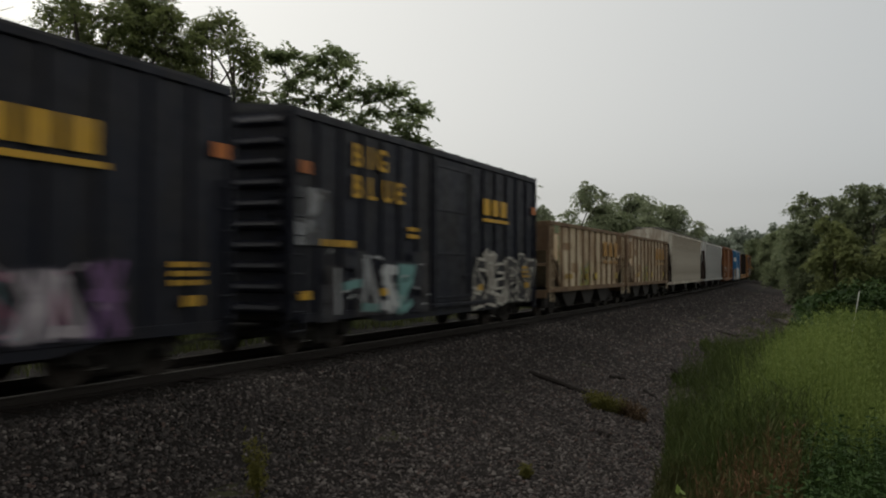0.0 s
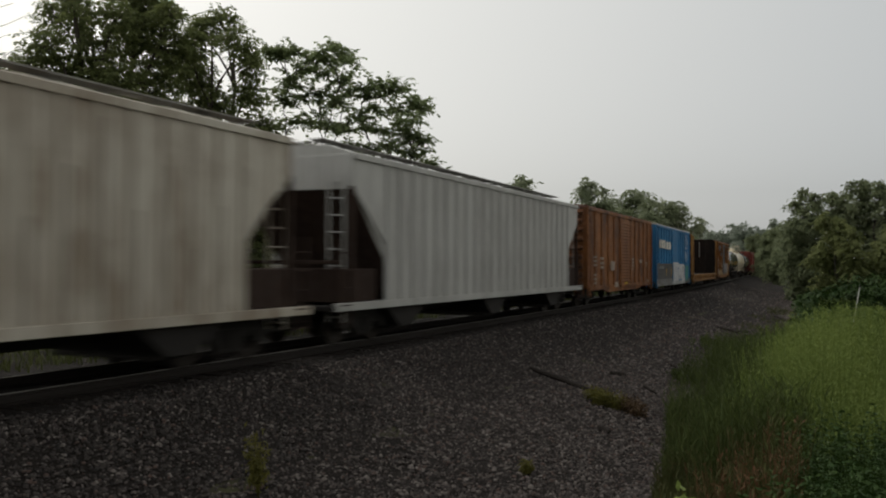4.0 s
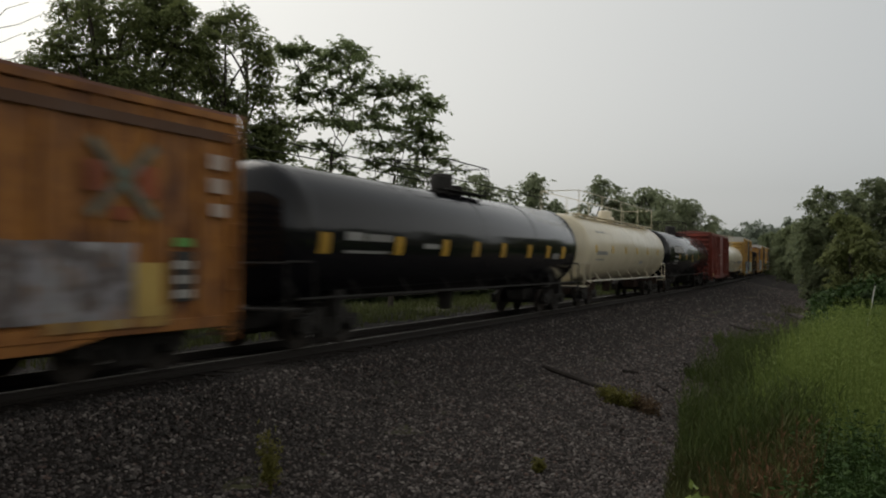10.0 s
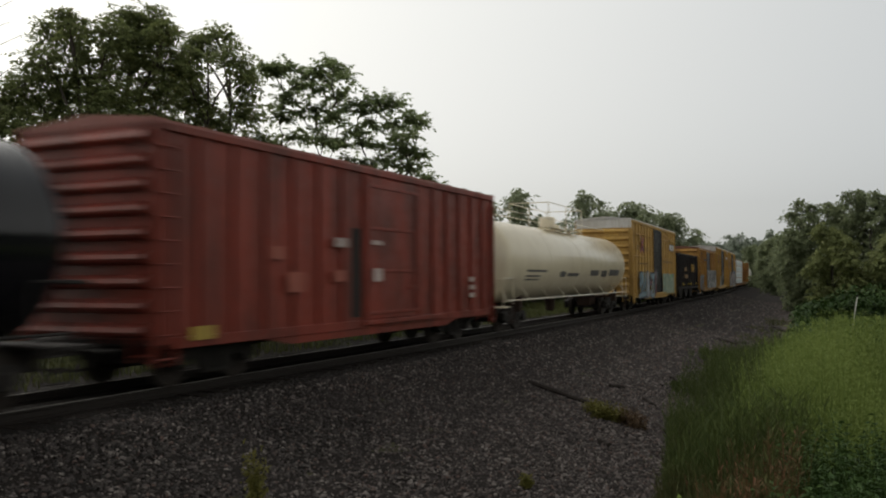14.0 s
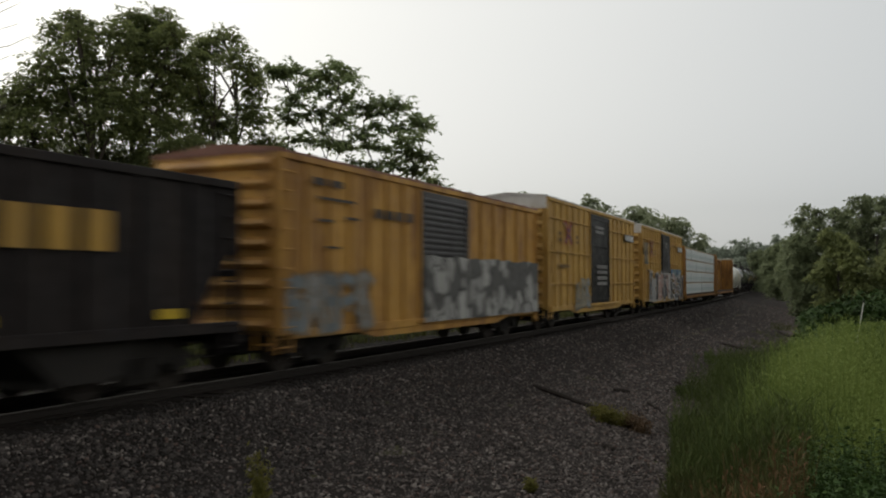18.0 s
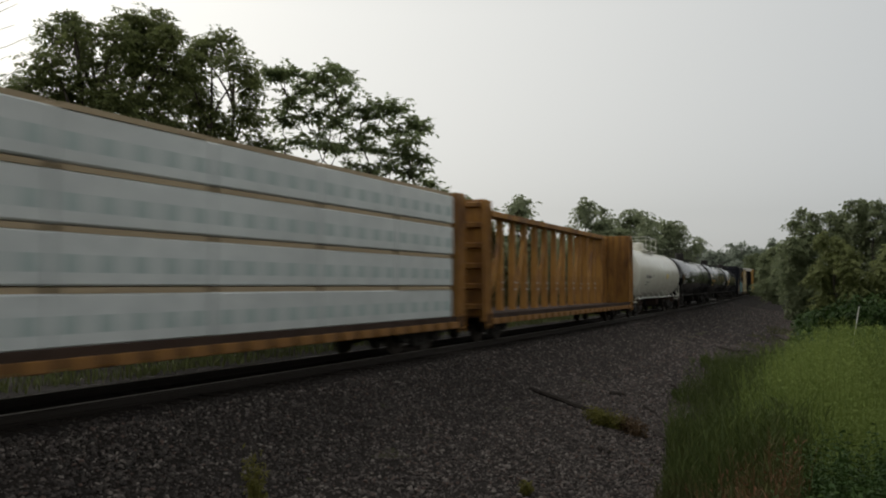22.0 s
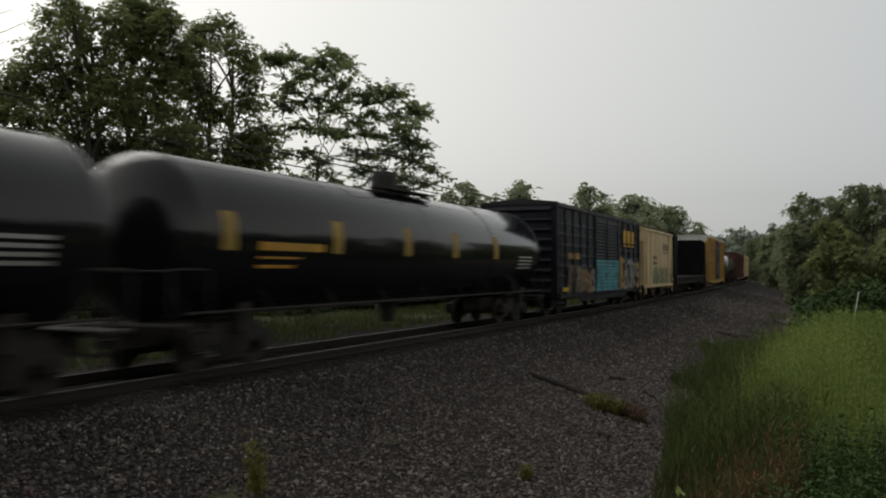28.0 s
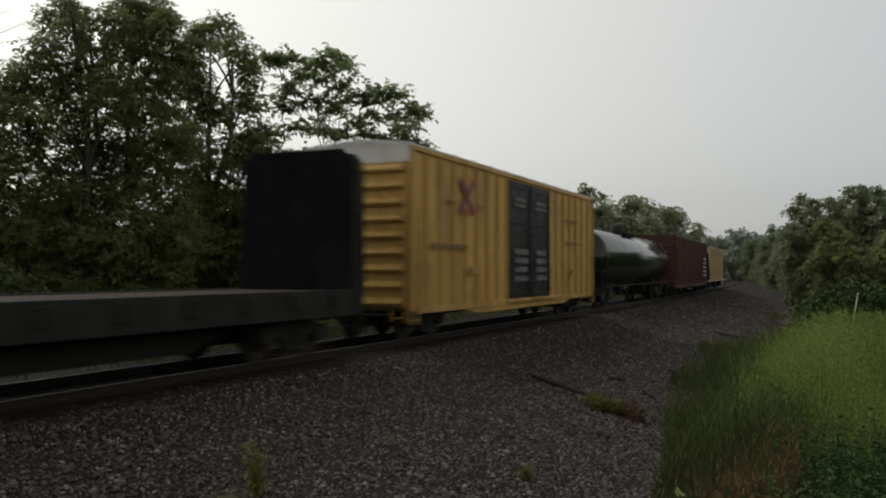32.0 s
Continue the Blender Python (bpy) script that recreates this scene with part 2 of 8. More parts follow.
def leafy(name, a, bcol, rough=0.6, through=0.25, scale=0.6):
    """Leaves: each differs from the next, broad patches, some light comes through."""
    m, t, b = nodes_of(name)
    g = t.nodes.new("ShaderNodeNewGeometry")
    c = mixed(t, g.outputs["Random Per Island"], a, bcol)
    broad = ramp(t, noise_node(t, scale, 3), 0.35, 0.7, 0, 0.45)
    c = mixed(t, broad, c, tuple(0.55 * x for x in a))
    t.links.new(c, b.inputs["Base Color"])
    b.inputs["Roughness"].default_value = rough
    b.inputs["Specular IOR Level"].default_value = 0.12
    tr = t.nodes.new("ShaderNodeBsdfTranslucent")
    t.links.new(c, tr.inputs["Color"])
    mx = t.nodes.new("ShaderNodeMixShader")
    mx.inputs["Fac"].default_value = through
    out = next(n for n in t.nodes if n.type == "OUTPUT_MATERIAL")
    t.links.new(b.outputs["BSDF"], mx.inputs[1])
    t.links.new(tr.outputs["BSDF"], mx.inputs[2])
    t.links.new(mx.outputs["Shader"], out.inputs["Surface"])
    return m


def stony(name, cols, rough=0.9):
    m, t, b = nodes_of(name)
    g = t.nodes.new("ShaderNodeNewGeometry")
    r = t.nodes.new("ShaderNodeValToRGB")
    r.color_ramp.interpolation = "CONSTANT"
    while len(r.color_ramp.elements) < len(cols):
        r.color_ramp.elements.new(0.5)
    for i, c in enumerate(cols):
        r.color_ramp.elements[i].position, r.color_ramp.elements[i].color = i / len(cols), (*c, 1)
    t.links.new(g.outputs["Random Per Island"], r.inputs["Fac"])
    f = ramp(t, noise_node(t, 40, 4), 0.3, 0.7, 0, 0.5)
    c = mixed(t, f, r.outputs["Color"], (0.045, 0.038, 0.036))
    t.links.new(c, b.inputs["Base Color"])
    b.inputs["Roughness"].default_value = rough
    bumped(t, b, noise_node(t, 60, 4), 0.4, 0.01)
    return m


def sprayed(name, cols, scale=1.5, seed=0.0):
    """Spray paint in interlocking patches of a few colours, with dark outlines between them."""
    m, t, b = nodes_of(name)
    tc = t.nodes.new("ShaderNodeTexCoord")
    mp = t.nodes.new("ShaderNodeMapping")
    mp.inputs["Scale"].default_value = (scale, 0.0, scale * 0.75)
    mp.inputs["Location"].default_value = (seed, seed * 0.37, seed * 1.7)
    t.links.new(tc.outputs["Object"], mp.inputs["Vector"])
    n = t.nodes.new("ShaderNodeTexNoise")
    n.inputs["Scale"].default_value, n.inputs["Detail"].default_value = 1.3, 2.0
    t.links.new(mp.outputs["Vector"], n.inputs["Vector"])
    add = t.nodes.new("ShaderNodeMix")
    add.data_type = "VECTOR"
    add.inputs["Factor"].default_value = 0.55
    t.links.new(mp.outputs["Vector"], add.inputs["A"])
    t.links.new(n.outputs["Color"], add.inputs["B"])
    vo = t.nodes.new("ShaderNodeTexVoronoi")
    vo.inputs["Scale"].default_value = 3.3
    ed = t.nodes.new("ShaderNodeTexVoronoi")
    ed.feature = "DISTANCE_TO_EDGE"
    ed.inputs["Scale"].default_value = 3.3
    for v in (vo, ed):
        t.links.new(add.outputs["Result"], v.inputs["Vector"])
    sep = t.nodes.new("ShaderNodeSeparateColor")
    t.links.new(vo.outputs["Color"], sep.inputs["Color"])
    r = t.nodes.new("ShaderNodeValToRGB")
    r.color_ramp.interpolation = "CONSTANT"
    while len(r.color_ramp.elements) < len(cols):
        r.color_ramp.elements.new(0.5)
    for i, c in enumerate(cols):
        r.color_ramp.elements[i].position, r.color_ramp.elements[i].color = i / len(cols), (*c, 1)
    t.links.new(sep.outputs["Red"], r.inputs["Fac"])
    line = ramp(t, ed.outputs["Distance"], 0.03, 0.10, 0.95, 0.0)
    c = mixed(t, line, r.outputs["Color"], tuple(0.12 * x for x in cols[0]))
    wear = ramp(t, noise_node(t, 3.0, 6, 0.65, (1, 1, 0.5)), 0.5, 0.75, 0, 0.55)
    c = mixed(t, wear, c, (0.09, 0.075, 0.06))
    t.links.new(c, b.inputs["Base Color"])
    b.inputs["Roughness"].default_value = 0.6
    return m


def brushed(name, cols, seed=0.0):
    """Old paint rolled over other paint: a few tones in soft uneven blocks, with runs and dirt."""
    m, t, b = nodes_of(name)
    c = mixed(t, ramp(t, noise_node(t, 1.1 + 0.1 * seed % 0.5, 3, 0.5, (1.0, 1.0, 1.6)), 0.44, 0.54), cols[0], cols[1])
    if len(cols) > 2:
        c = mixed(t, ramp(t, noise_node(t, 2.6, 4, 0.6, (1.4, 1.4, 0.7)), 0.55, 0.62, 0, 0.9), c, cols[2])
    if len(cols) > 3:
        c = mixed(t, ramp(t, noise_node(t, 2.0, 5, 0.6, (2.0, 2.0, 1.0)), 0.57, 0.64, 0, 0.85), c, cols[3])
    c = mixed(t, ramp(t, noise_node(t, 1.0, 6, 0.68, (6, 6, 0.3)), 0.5, 0.66, 0, 0.5), c, (0.09, 0.075, 0.06))
    t.links.new(c, b.inputs["Base Color"])
    b.inputs["Roughness"].default_value = 0.6
    bumped(t, b, noise_node(t, 6, 4), 0.1, 0.02)
    return m


MAT = dict(
    soil=plain("soil", (0.05, 0.045, 0.03), (0.07, 0.075, 0.03), 1.5, 0.95, 0, 0.5, 0.05),
    ballast=plain("ballast_bed", (0.015, 0.0122, 0.0108), (0.034, 0.028, 0.0245), 22, 0.95, 0, 0.8, 0.04),
    stone=stony("crushed_stone", [(0.0414, 0.0333, 0.0299), (0.0862, 0.0701, 0.0633), (0.0575, 0.046, 0.0437), (0.1437, 0.1207, 0.1104), (0.1035, 0.0667, 0.0552), (0.0483, 0.0379, 0.0333), (0.0713, 0.0609, 0.0563), (0.21, 0.185, 0.168), (0.0633, 0.0517, 0.0471), (0.115, 0.0966, 0.0874)]),
    # oil stain, plus the shade beside the train, put into the colour
    oily_shade=stony("oily_shade_stone", [(0.0126, 0.0108, 0.0090), (0.0234, 0.0189, 0.0162), (0.0342, 0.0270, 0.0225), (0.0180, 0.0144, 0.0117), (0.0540, 0.0450, 0.0387)]),
    tie=plain("creosoted_wood", (0.0112, 0.0084, 0.0070), (0.0238, 0.0182, 0.0147), 8, 0.9, 0, 0.4, 0.01, stretch=(6, 0.6, 6)),
    rail=plain("rail_steel", (0.0182, 0.0126, 0.0098), (0.0112, 0.0084, 0.0070), 10, 0.7, 0.2, 0.2),
    railtop=plain("polished_rail", (0.24, 0.23, 0.22), (0.16, 0.15, 0.14), 10, 0.45, 1.0, 0.05),
    bark=plain("bark", (0.07, 0.06, 0.05), (0.13, 0.115, 0.10), 7, 0.95, 0, 0.7, 0.03, stretch=(3, 3, 0.6)),
    deadwood=plain("dead_wood", (0.03, 0.025, 0.022), (0.055, 0.047, 0.042), 12, 0.95, 0, 0.5, 0.02),
    iron=plain("dark_iron", (0.010, 0.009, 0.008), (0.022, 0.017, 0.014), 5, 0.8, 0.0, 0.3),
    wheel=plain("wheel_steel", (0.018, 0.013, 0.011), (0.035, 0.026, 0.02), 6, 0.65, 0.2, 0.2),
)

# ---- ground, track bed, rails ----
def ground_sheet():
    xs = np.unique(np.concatenate([np.linspace(-2600, -160, 14), np.linspace(-160, -40, 25), np.linspace(-40, 40, 101), np.linspace(40, 160, 25), np.linspace(160, 2600, 14)]))
    ys = np.unique(np.concatenate([np.linspace(-2600, -60, 14), np.linspace(-60, 120, 181), np.linspace(120, 400, 60), np.linspace(400, 2800, 16)]))
    gx, gy = np.meshgrid(xs, ys)
    gz = ground_z(gx, gy) - 0.02
    d = gx - line_x(gy)
    far = (np.abs(d - 3) > 7.5)
    bump = np.array([noise.noise((a * 0.35, b * 0.35, 0)) + 0.4 * noise.noise((a * 1.3, b * 1.3, 3)) for a, b in zip(gx.ravel(), gy.ravel())]).reshape(gx.shape)
    gz = gz + np.where(far, 0.12, 0.0) * bump
    n, m = gx.shape
    i = (np.arange(n - 1)[:, None] * m + np.arange(m - 1)[None]).ravel()
    me = np_mesh("ground", np.stack([gx.ravel(), gy.ravel(), gz.ravel()], 1), np.stack([i, i + 1, i + m + 1, i + m], 1))
    me.materials.append(MAT["soil"])
    me.shade_smooth()
    return tagged(new("ground", me), "weedy brown soil beside the railway", "ground", kind="structure")


ground_sheet()


def strip(name, d0, d1, s0, s1, ns, nd, dz, mat, rough=0.0):
    """A sheet along the line between two offsets, dz above the ground."""
    ss, dd = np.linspace(s0, s1, ns), np.linspace(d0, d1, nd)
    gs, gd = np.meshgrid(ss, dd, indexing="ij")
    edge = np.array([0.35 * noise.noise((a * 0.6, 7.0, 0)) + 0.2 * noise.noise((a * 2.2, 9.0, 0)) for a in ss])[:, None]
    gd = gd + edge * np.clip((gd - (d1 - 1.0)) / 1.0, 0, 1)
    x, y, _ = on_line(gs, gd)
    z = np.interp(gd, PD, PZ) + dz - (0.06 * np.clip((gd - (d1 - 0.7)) / 0.7, 0, 1) if dz else 0.0)
    z = z + rough * np.array([noise.noise((a * 1.1, b * 1.1, 0)) + 0.5 * noise.noise((a * 3.1, b * 3.1, 4)) for a, b in zip(x.ravel(), y.ravel())]).reshape(x.shape)
    i = (np.arange(ns - 1)[:, None] * nd + np.arange(nd - 1)[None]).ravel()
    me = np_mesh(name, np.stack([x.ravel(), y.ravel(), z.ravel()], 1), np.stack([i, i + nd, i + nd + 1, i + 1], 1))
    me.materials.append(mat)
    me.shade_smooth()
    return new(name, me)


tagged(strip("ballast_bed", -5.4, 9.0, -60, 330, 500, 40, 0.0, MAT["ballast"], 0.03), "bed of dark purple-grey crushed stone under the track", "ballast", kind="structure")


# strip blackened by oil and by painted-in shade of the train
tagged(strip("stain_shade_bed", -3.4, 2.0, -60, 330, 400, 18, 0.022, plain("oily_shade_ballast", (0.012, 0.010, 0.009), (0.026, 0.022, 0.019), 14, 0.9, 0, 0.8, 0.04), 0.02), "oil-stained ballast by the rails, train shade in its black colour", "ballast", kind="structure")


def rail_track():
    root = new("railway_track")
    tagged(root, "single railway track of worn steel rails on dark wooden sleepers", "railway track", kind="structure")
    for side in (-1, 1):
        foot, top = Geo(), Geo()
        ss = np.arange(-60, 340, 2.0)
        prof = [(-0.07, -0.17), (0.07, -0.17), (0.07, -0.155), (0.012, -0.13), (0.012, -0.045), (0.036, -0.035), (0.036, -0.004), (-0.036, -0.004), (-0.036, -0.035), (-0.012, -0.045), (-0.012, -0.13), (-0.07, -0.155)]
        cap = [(-0.03, -0.006), (0.03, -0.006), (0.028, 0.002), (-0.028, 0.002)]
        for g, pr in ((foot, prof), (top, cap)):
            n = len(pr)
            for s in ss:
                for a, z in pr:
                    x, y, _ = on_line(s, side * 0.755 + a)
                    g.v.append((float(x), float(y), z + RAIL))
            for i in range(len(ss) - 1):
                for k in range(n):
                    j = (k + 1) % n
                    g.f.append((i * n + k, i * n + j, i * n + n + j, i * n + n + k))
        r = part("rail", foot, MAT["rail"], root, "rusty steel rail")
        part("rail_head", top, MAT["railtop"], r, "bright worn top of the rail")
    me = Geo().box(-0.115, 0.115, -1.3, 1.3, -0.20, -0.165, 0.012).mesh("sleeper")
    me.materials.append(MAT["tie"])
    for k in range(290):
        x, y, h = on_line(-14 + 0.52 * k)
        moved("sleeper", me, root, (float(x), float(y), RAIL + random.uniform(-0.012, 0.004)), math.pi / 2 + float(h) + random.uniform(-0.02, 0.02))
    return root


def stones(name, mat, label, bands):
    """Loose crushed stone: bands of (number, from, to along the line, offsets, radii)."""
    rng = np.random.default_rng(5)
    base = np.array([(-1, -1, -.6), (1, -1, -.6), (1, 1, -.6), (-1, 1, -.6), (-.7, -.7, .6), (.75, -.6, .5), (.6, .7, .65), (-.65, .6, .45)])
    quads = np.array([(4, 5, 6, 7), (0, 1, 5, 4), (1, 2, 6, 5), (2, 3, 7, 6), (3, 0, 4, 7)])
    V, F, k = [], [], 0
    for n, s0, s1, d0, d1, r0, r1 in bands:
        s = s0 + (s1 - s0) * rng.random(n) ** 1.15
        d = d0 + (d1 - d0) * (rng.random(n) if d1 > d0 else rng.random(n) ** 1.7)
        x, y, _ = on_line(s, d)
        z = np.interp(d, PD, PZ) + rng.uniform(-0.005, 0.03, n)
        r = r0 + (r1 - r0) * rng.random(n) ** 1.6 * np.where(rng.random(n) < 0.03, 1.7, 1.0)
        sc = r[:, None] * rng.uniform(0.55, 1.3, (n, 3))
        a = rng.uniform(0, 6.28, n)
        tilt = rng.uniform(-0.8, 0.8, n)
        p = base[None] * sc[:, None] * rng.uniform(0.8, 1.2, (n, 8, 3))
        p = np.stack([p[..., 0], p[..., 1] * np.cos(tilt)[:, None] - p[..., 2] * np.sin(tilt)[:, None], p[..., 1] * np.sin(tilt)[:, None] + p[..., 2] * np.cos(tilt)[:, None]], -1)
        c, q = np.cos(a)[:, None], np.sin(a)[:, None]
        p = np.stack([c * p[..., 0] - q * p[..., 1], q * p[..., 0] + c * p[..., 1], p[..., 2]], -1)
        p += np.stack([x, y, z], 1)[:, None]
        V.append(p.reshape(-1, 3))
        F.append((quads[None] + (np.arange(n) * 8 + k)[:, None, None]).reshape(-1, 4))
        k += n * 8
    me = np_mesh(name, np.concatenate(V), np.concatenate(F))
    me.materials.append(mat)
    return tagged(new(name, me), label, "ballast", kind="stuff")


stones("ballast_stones", MAT["stone"], "loose grey and brown crushed ballast stones", ((5000, -7, 5, 9.1, 1.7, 0.016, 0.036), (46000, 5, 24, 9.1, 1.7, 0.011, 0.030), (13000, 24, 48, 9.1, 1.7, 0.019, 0.040), (4000, 48, 110, 9.0, 1.7, 0.032, 0.06)))
# these stones carry the train's shade in their colour besides the oil
stones("oily_shade_stones", MAT["oily_shade"], "oil-stained ballast stones by the rails, train shade in their black colour", ((15000, 5, 30, 0.95, 4.6, 0.011, 0.030), (4000, 30, 70, 0.95, 4.0, 0.02, 0.042), (2500, 5, 60, -3.6, -0.95, 0.02, 0.04)))


# ---- plants ----
GREEN = dict(
    grass=leafy("tall_grass", (0.150, 0.210, 0.050), (0.250, 0.310, 0.084), through=0.2, scale=1.1),
    reed=leafy("reed_grass", (0.054, 0.080, 0.023), (0.105, 0.130, 0.039), through=0.2, scale=0.8),
    olive2=leafy("lineside_grass", (0.085, 0.105, 0.036), (0.135, 0.150, 0.052), through=0.2, scale=0.8),
    olive=leafy("olive_grass", (0.060, 0.070, 0.024), (0.105, 0.110, 0.038), through=0.18, scale=0.8),
    dry=leafy("dry_stems", (0.15, 0.075, 0.04), (0.20, 0.11, 0.06), through=0.1),
    weed=leafy("yellow_weed", (0.12, 0.12, 0.03), (0.17, 0.155, 0.04), through=0.3),
    bush=leafy("broad_weed_leaves", (0.027, 0.059, 0.015), (0.051, 0.087, 0.020), through=0.12),
    maple=leafy("tree_leaves", (0.148, 0.180, 0.073), (0.228, 0.260, 0.100), through=0.5, scale=0.35),
    ailanthus=leafy("compound_leaves", (0.215, 0.27, 0.135), (0.31, 0.365, 0.18), through=0.55),
    # willow, wood and far: haze is put into these pale leaf colours
    willow=leafy("hazed_willow_leaves", (0.258, 0.298, 0.185), (0.337, 0.378, 0.234), through=0.5),
    wood=leafy("wood_leaves", (0.175, 0.212, 0.118), (0.255, 0.290, 0.158), through=0.5, scale=0.3),
    warm=leafy("sunlit_wood_leaves", (0.175, 0.205, 0.084), (0.245, 0.27, 0.105), through=0.5, scale=0.3),
    far=leafy("haze_pale_leaves", (0.260, 0.305, 0.244), (0.348, 0.383, 0.313), through=0.5, scale=0.1),
    # darker copy of the undergrowth leaves: shade of the wood put into colour
    shade=leafy("shade_dark_leaves", (0.062, 0.085, 0.040), (0.100, 0.122, 0.055), through=0.3, scale=0.5),
    withered=leafy("withered_weed", (0.085, 0.055, 0.032), (0.13, 0.085, 0.045), through=0.1),
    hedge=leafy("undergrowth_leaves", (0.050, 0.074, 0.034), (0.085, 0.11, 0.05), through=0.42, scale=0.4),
)


def leaves(centre, n, spread, size, rng, droop=0.3, long=1.6):
    """n small folded leaves scattered round a place: arrays of points and faces (a diamond of two triangles, folded)."""
    p = np.asarray(centre) + np.clip(rng.normal(0, 1, (n, 3)), -1.8, 1.8) * np.asarray(spread)
    a, t = rng.uniform(0, 2 * np.pi, n), rng.normal(-droop, 0.5, n)
    u = np.stack([np.cos(a) * np.cos(t), np.sin(a) * np.cos(t), np.sin(t)], 1)
    w = np.cross(u, rng.normal(0, 1, (n, 3)) + np.array([0, 0, 1.2]))
    w /= np.linalg.norm(w, axis=1)[:, None] + 1e-6
    s = size * rng.uniform(0.6, 1.35, n)[:, None]
    v = np.stack([p - u * s * long / 2, p + w * s / 2, p + u * s * long / 2, p - w * s / 2], 1)
    return v


def crown_mesh(name, chunks, mat):
    v = np.concatenate([c.reshape(-1, 3) for c in chunks])
    f = np.arange(len(v), dtype=np.int32).reshape(-1, 4)
    me = np_mesh(name, v, f)
    me.materials.append(mat)
    return me


def limb(g, p, q, r0, r1, rng, sag=0.15, n=5):
    """A crooked tapering limb from p to q."""
    p, q = np.array(p, float), np.array(q, float)
    k = np.linspace(0, 1, n)
    mid = rng.normal(0, 1, (n, 3)) * 0.035 * np.linalg.norm(q - p) * np.sin(np.pi * k)[:, None]
    pts = p + (q - p) * k[:, None] + mid + np.array([0, 0, -1]) * (sag * np.linalg.norm(q - p) * k * (1 - k))[:, None] * -1
    g.tube([tuple(a) for a in pts], list(np.linspace(r0, r1, n)), 6 if r0 > 0.05 else 3)
    return pts


def sprays(centre, radii, pad, size, rng, dense=1.0, full=1.0, rise=0.0):
    """Flat drooping sprays of leaves set round a lobe, each facing outwards: their middles, and the leaves as quads."""
    r = float(np.prod(radii)) ** (1 / 3)
    k = max(5, int(4.2 * full * (r / pad) ** 2))
    per = max(8, int(2.4 * dense * (pad / size) ** 2))
    e = rng.normal(0, 1, (k, 3))
    e /= np.linalg.norm(e, axis=1)[:, None]
    c = np.asarray(centre) + e * np.asarray(radii) * (rng.uniform(0.25, 1.05, k) ** 0.6)[:, None]
    up = np.array([0, 0, 1.0]) + 0.55 * e + rng.normal(0, 0.25, (k, 3))
    up /= np.linalg.norm(up, axis=1)[:, None]
    fore = e * np.array([1, 1, 0.25 + 0.5 * rise]) + np.array([0, 0, 0.75 * rise]) + rng.normal(0, 0.25, (k, 3))
    fore -= up * np.sum(fore * up, 1)[:, None]
    fore /= np.linalg.norm(fore, axis=1)[:, None] + 1e-6
    side = np.cross(up, fore)
    q, a = np.sqrt(rng.random((k, per))), rng.uniform(0, 2 * np.pi, (k, per))
    own = (pad * rng.uniform(0.6, 1.25, k))[:, None]
    u = q * np.cos(a) * own * (1.35 + 0.35 * rise)
    w = q * np.sin(a) * own * 0.8 * (1 - 0.35 * rise * (1 + np.cos(a)) / 2)
    h = rng.normal(0, 0.10, (k, per)) * own - 0.45 * (1 - 0.6 * rise) * (q ** 2) * own
    p = c[:, None] + u[..., None] * fore[:, None] + w[..., None] * side[:, None] + h[..., None] * up[:, None]
    t = fore[:, None] * (0.5 + np.cos(a))[..., None] + side[:, None] * np.sin(a)[..., None] - np.array([0, 0, 0.45 - 0.4 * rise]) + rng.normal(0, 0.35, (k, per, 3))
    t /= np.linalg.norm(t, axis=2)[..., None] + 1e-6
    x = np.cross(t, up[:, None] + rng.normal(0, 0.35, (k, per, 3)))
    x /= np.linalg.norm(x, axis=2)[..., None] + 1e-6
    s = (size * rng.uniform(0.65, 1.3, (k, per)))[..., None]
    v = np.stack([p - t * s * 0.75, p + x * s * 0.42 - t * s * 0.1, p + t * s * 0.85, p - x * s * 0.42 - t * s * 0.1], 2)
    return c, v.reshape(-1, 4, 3)


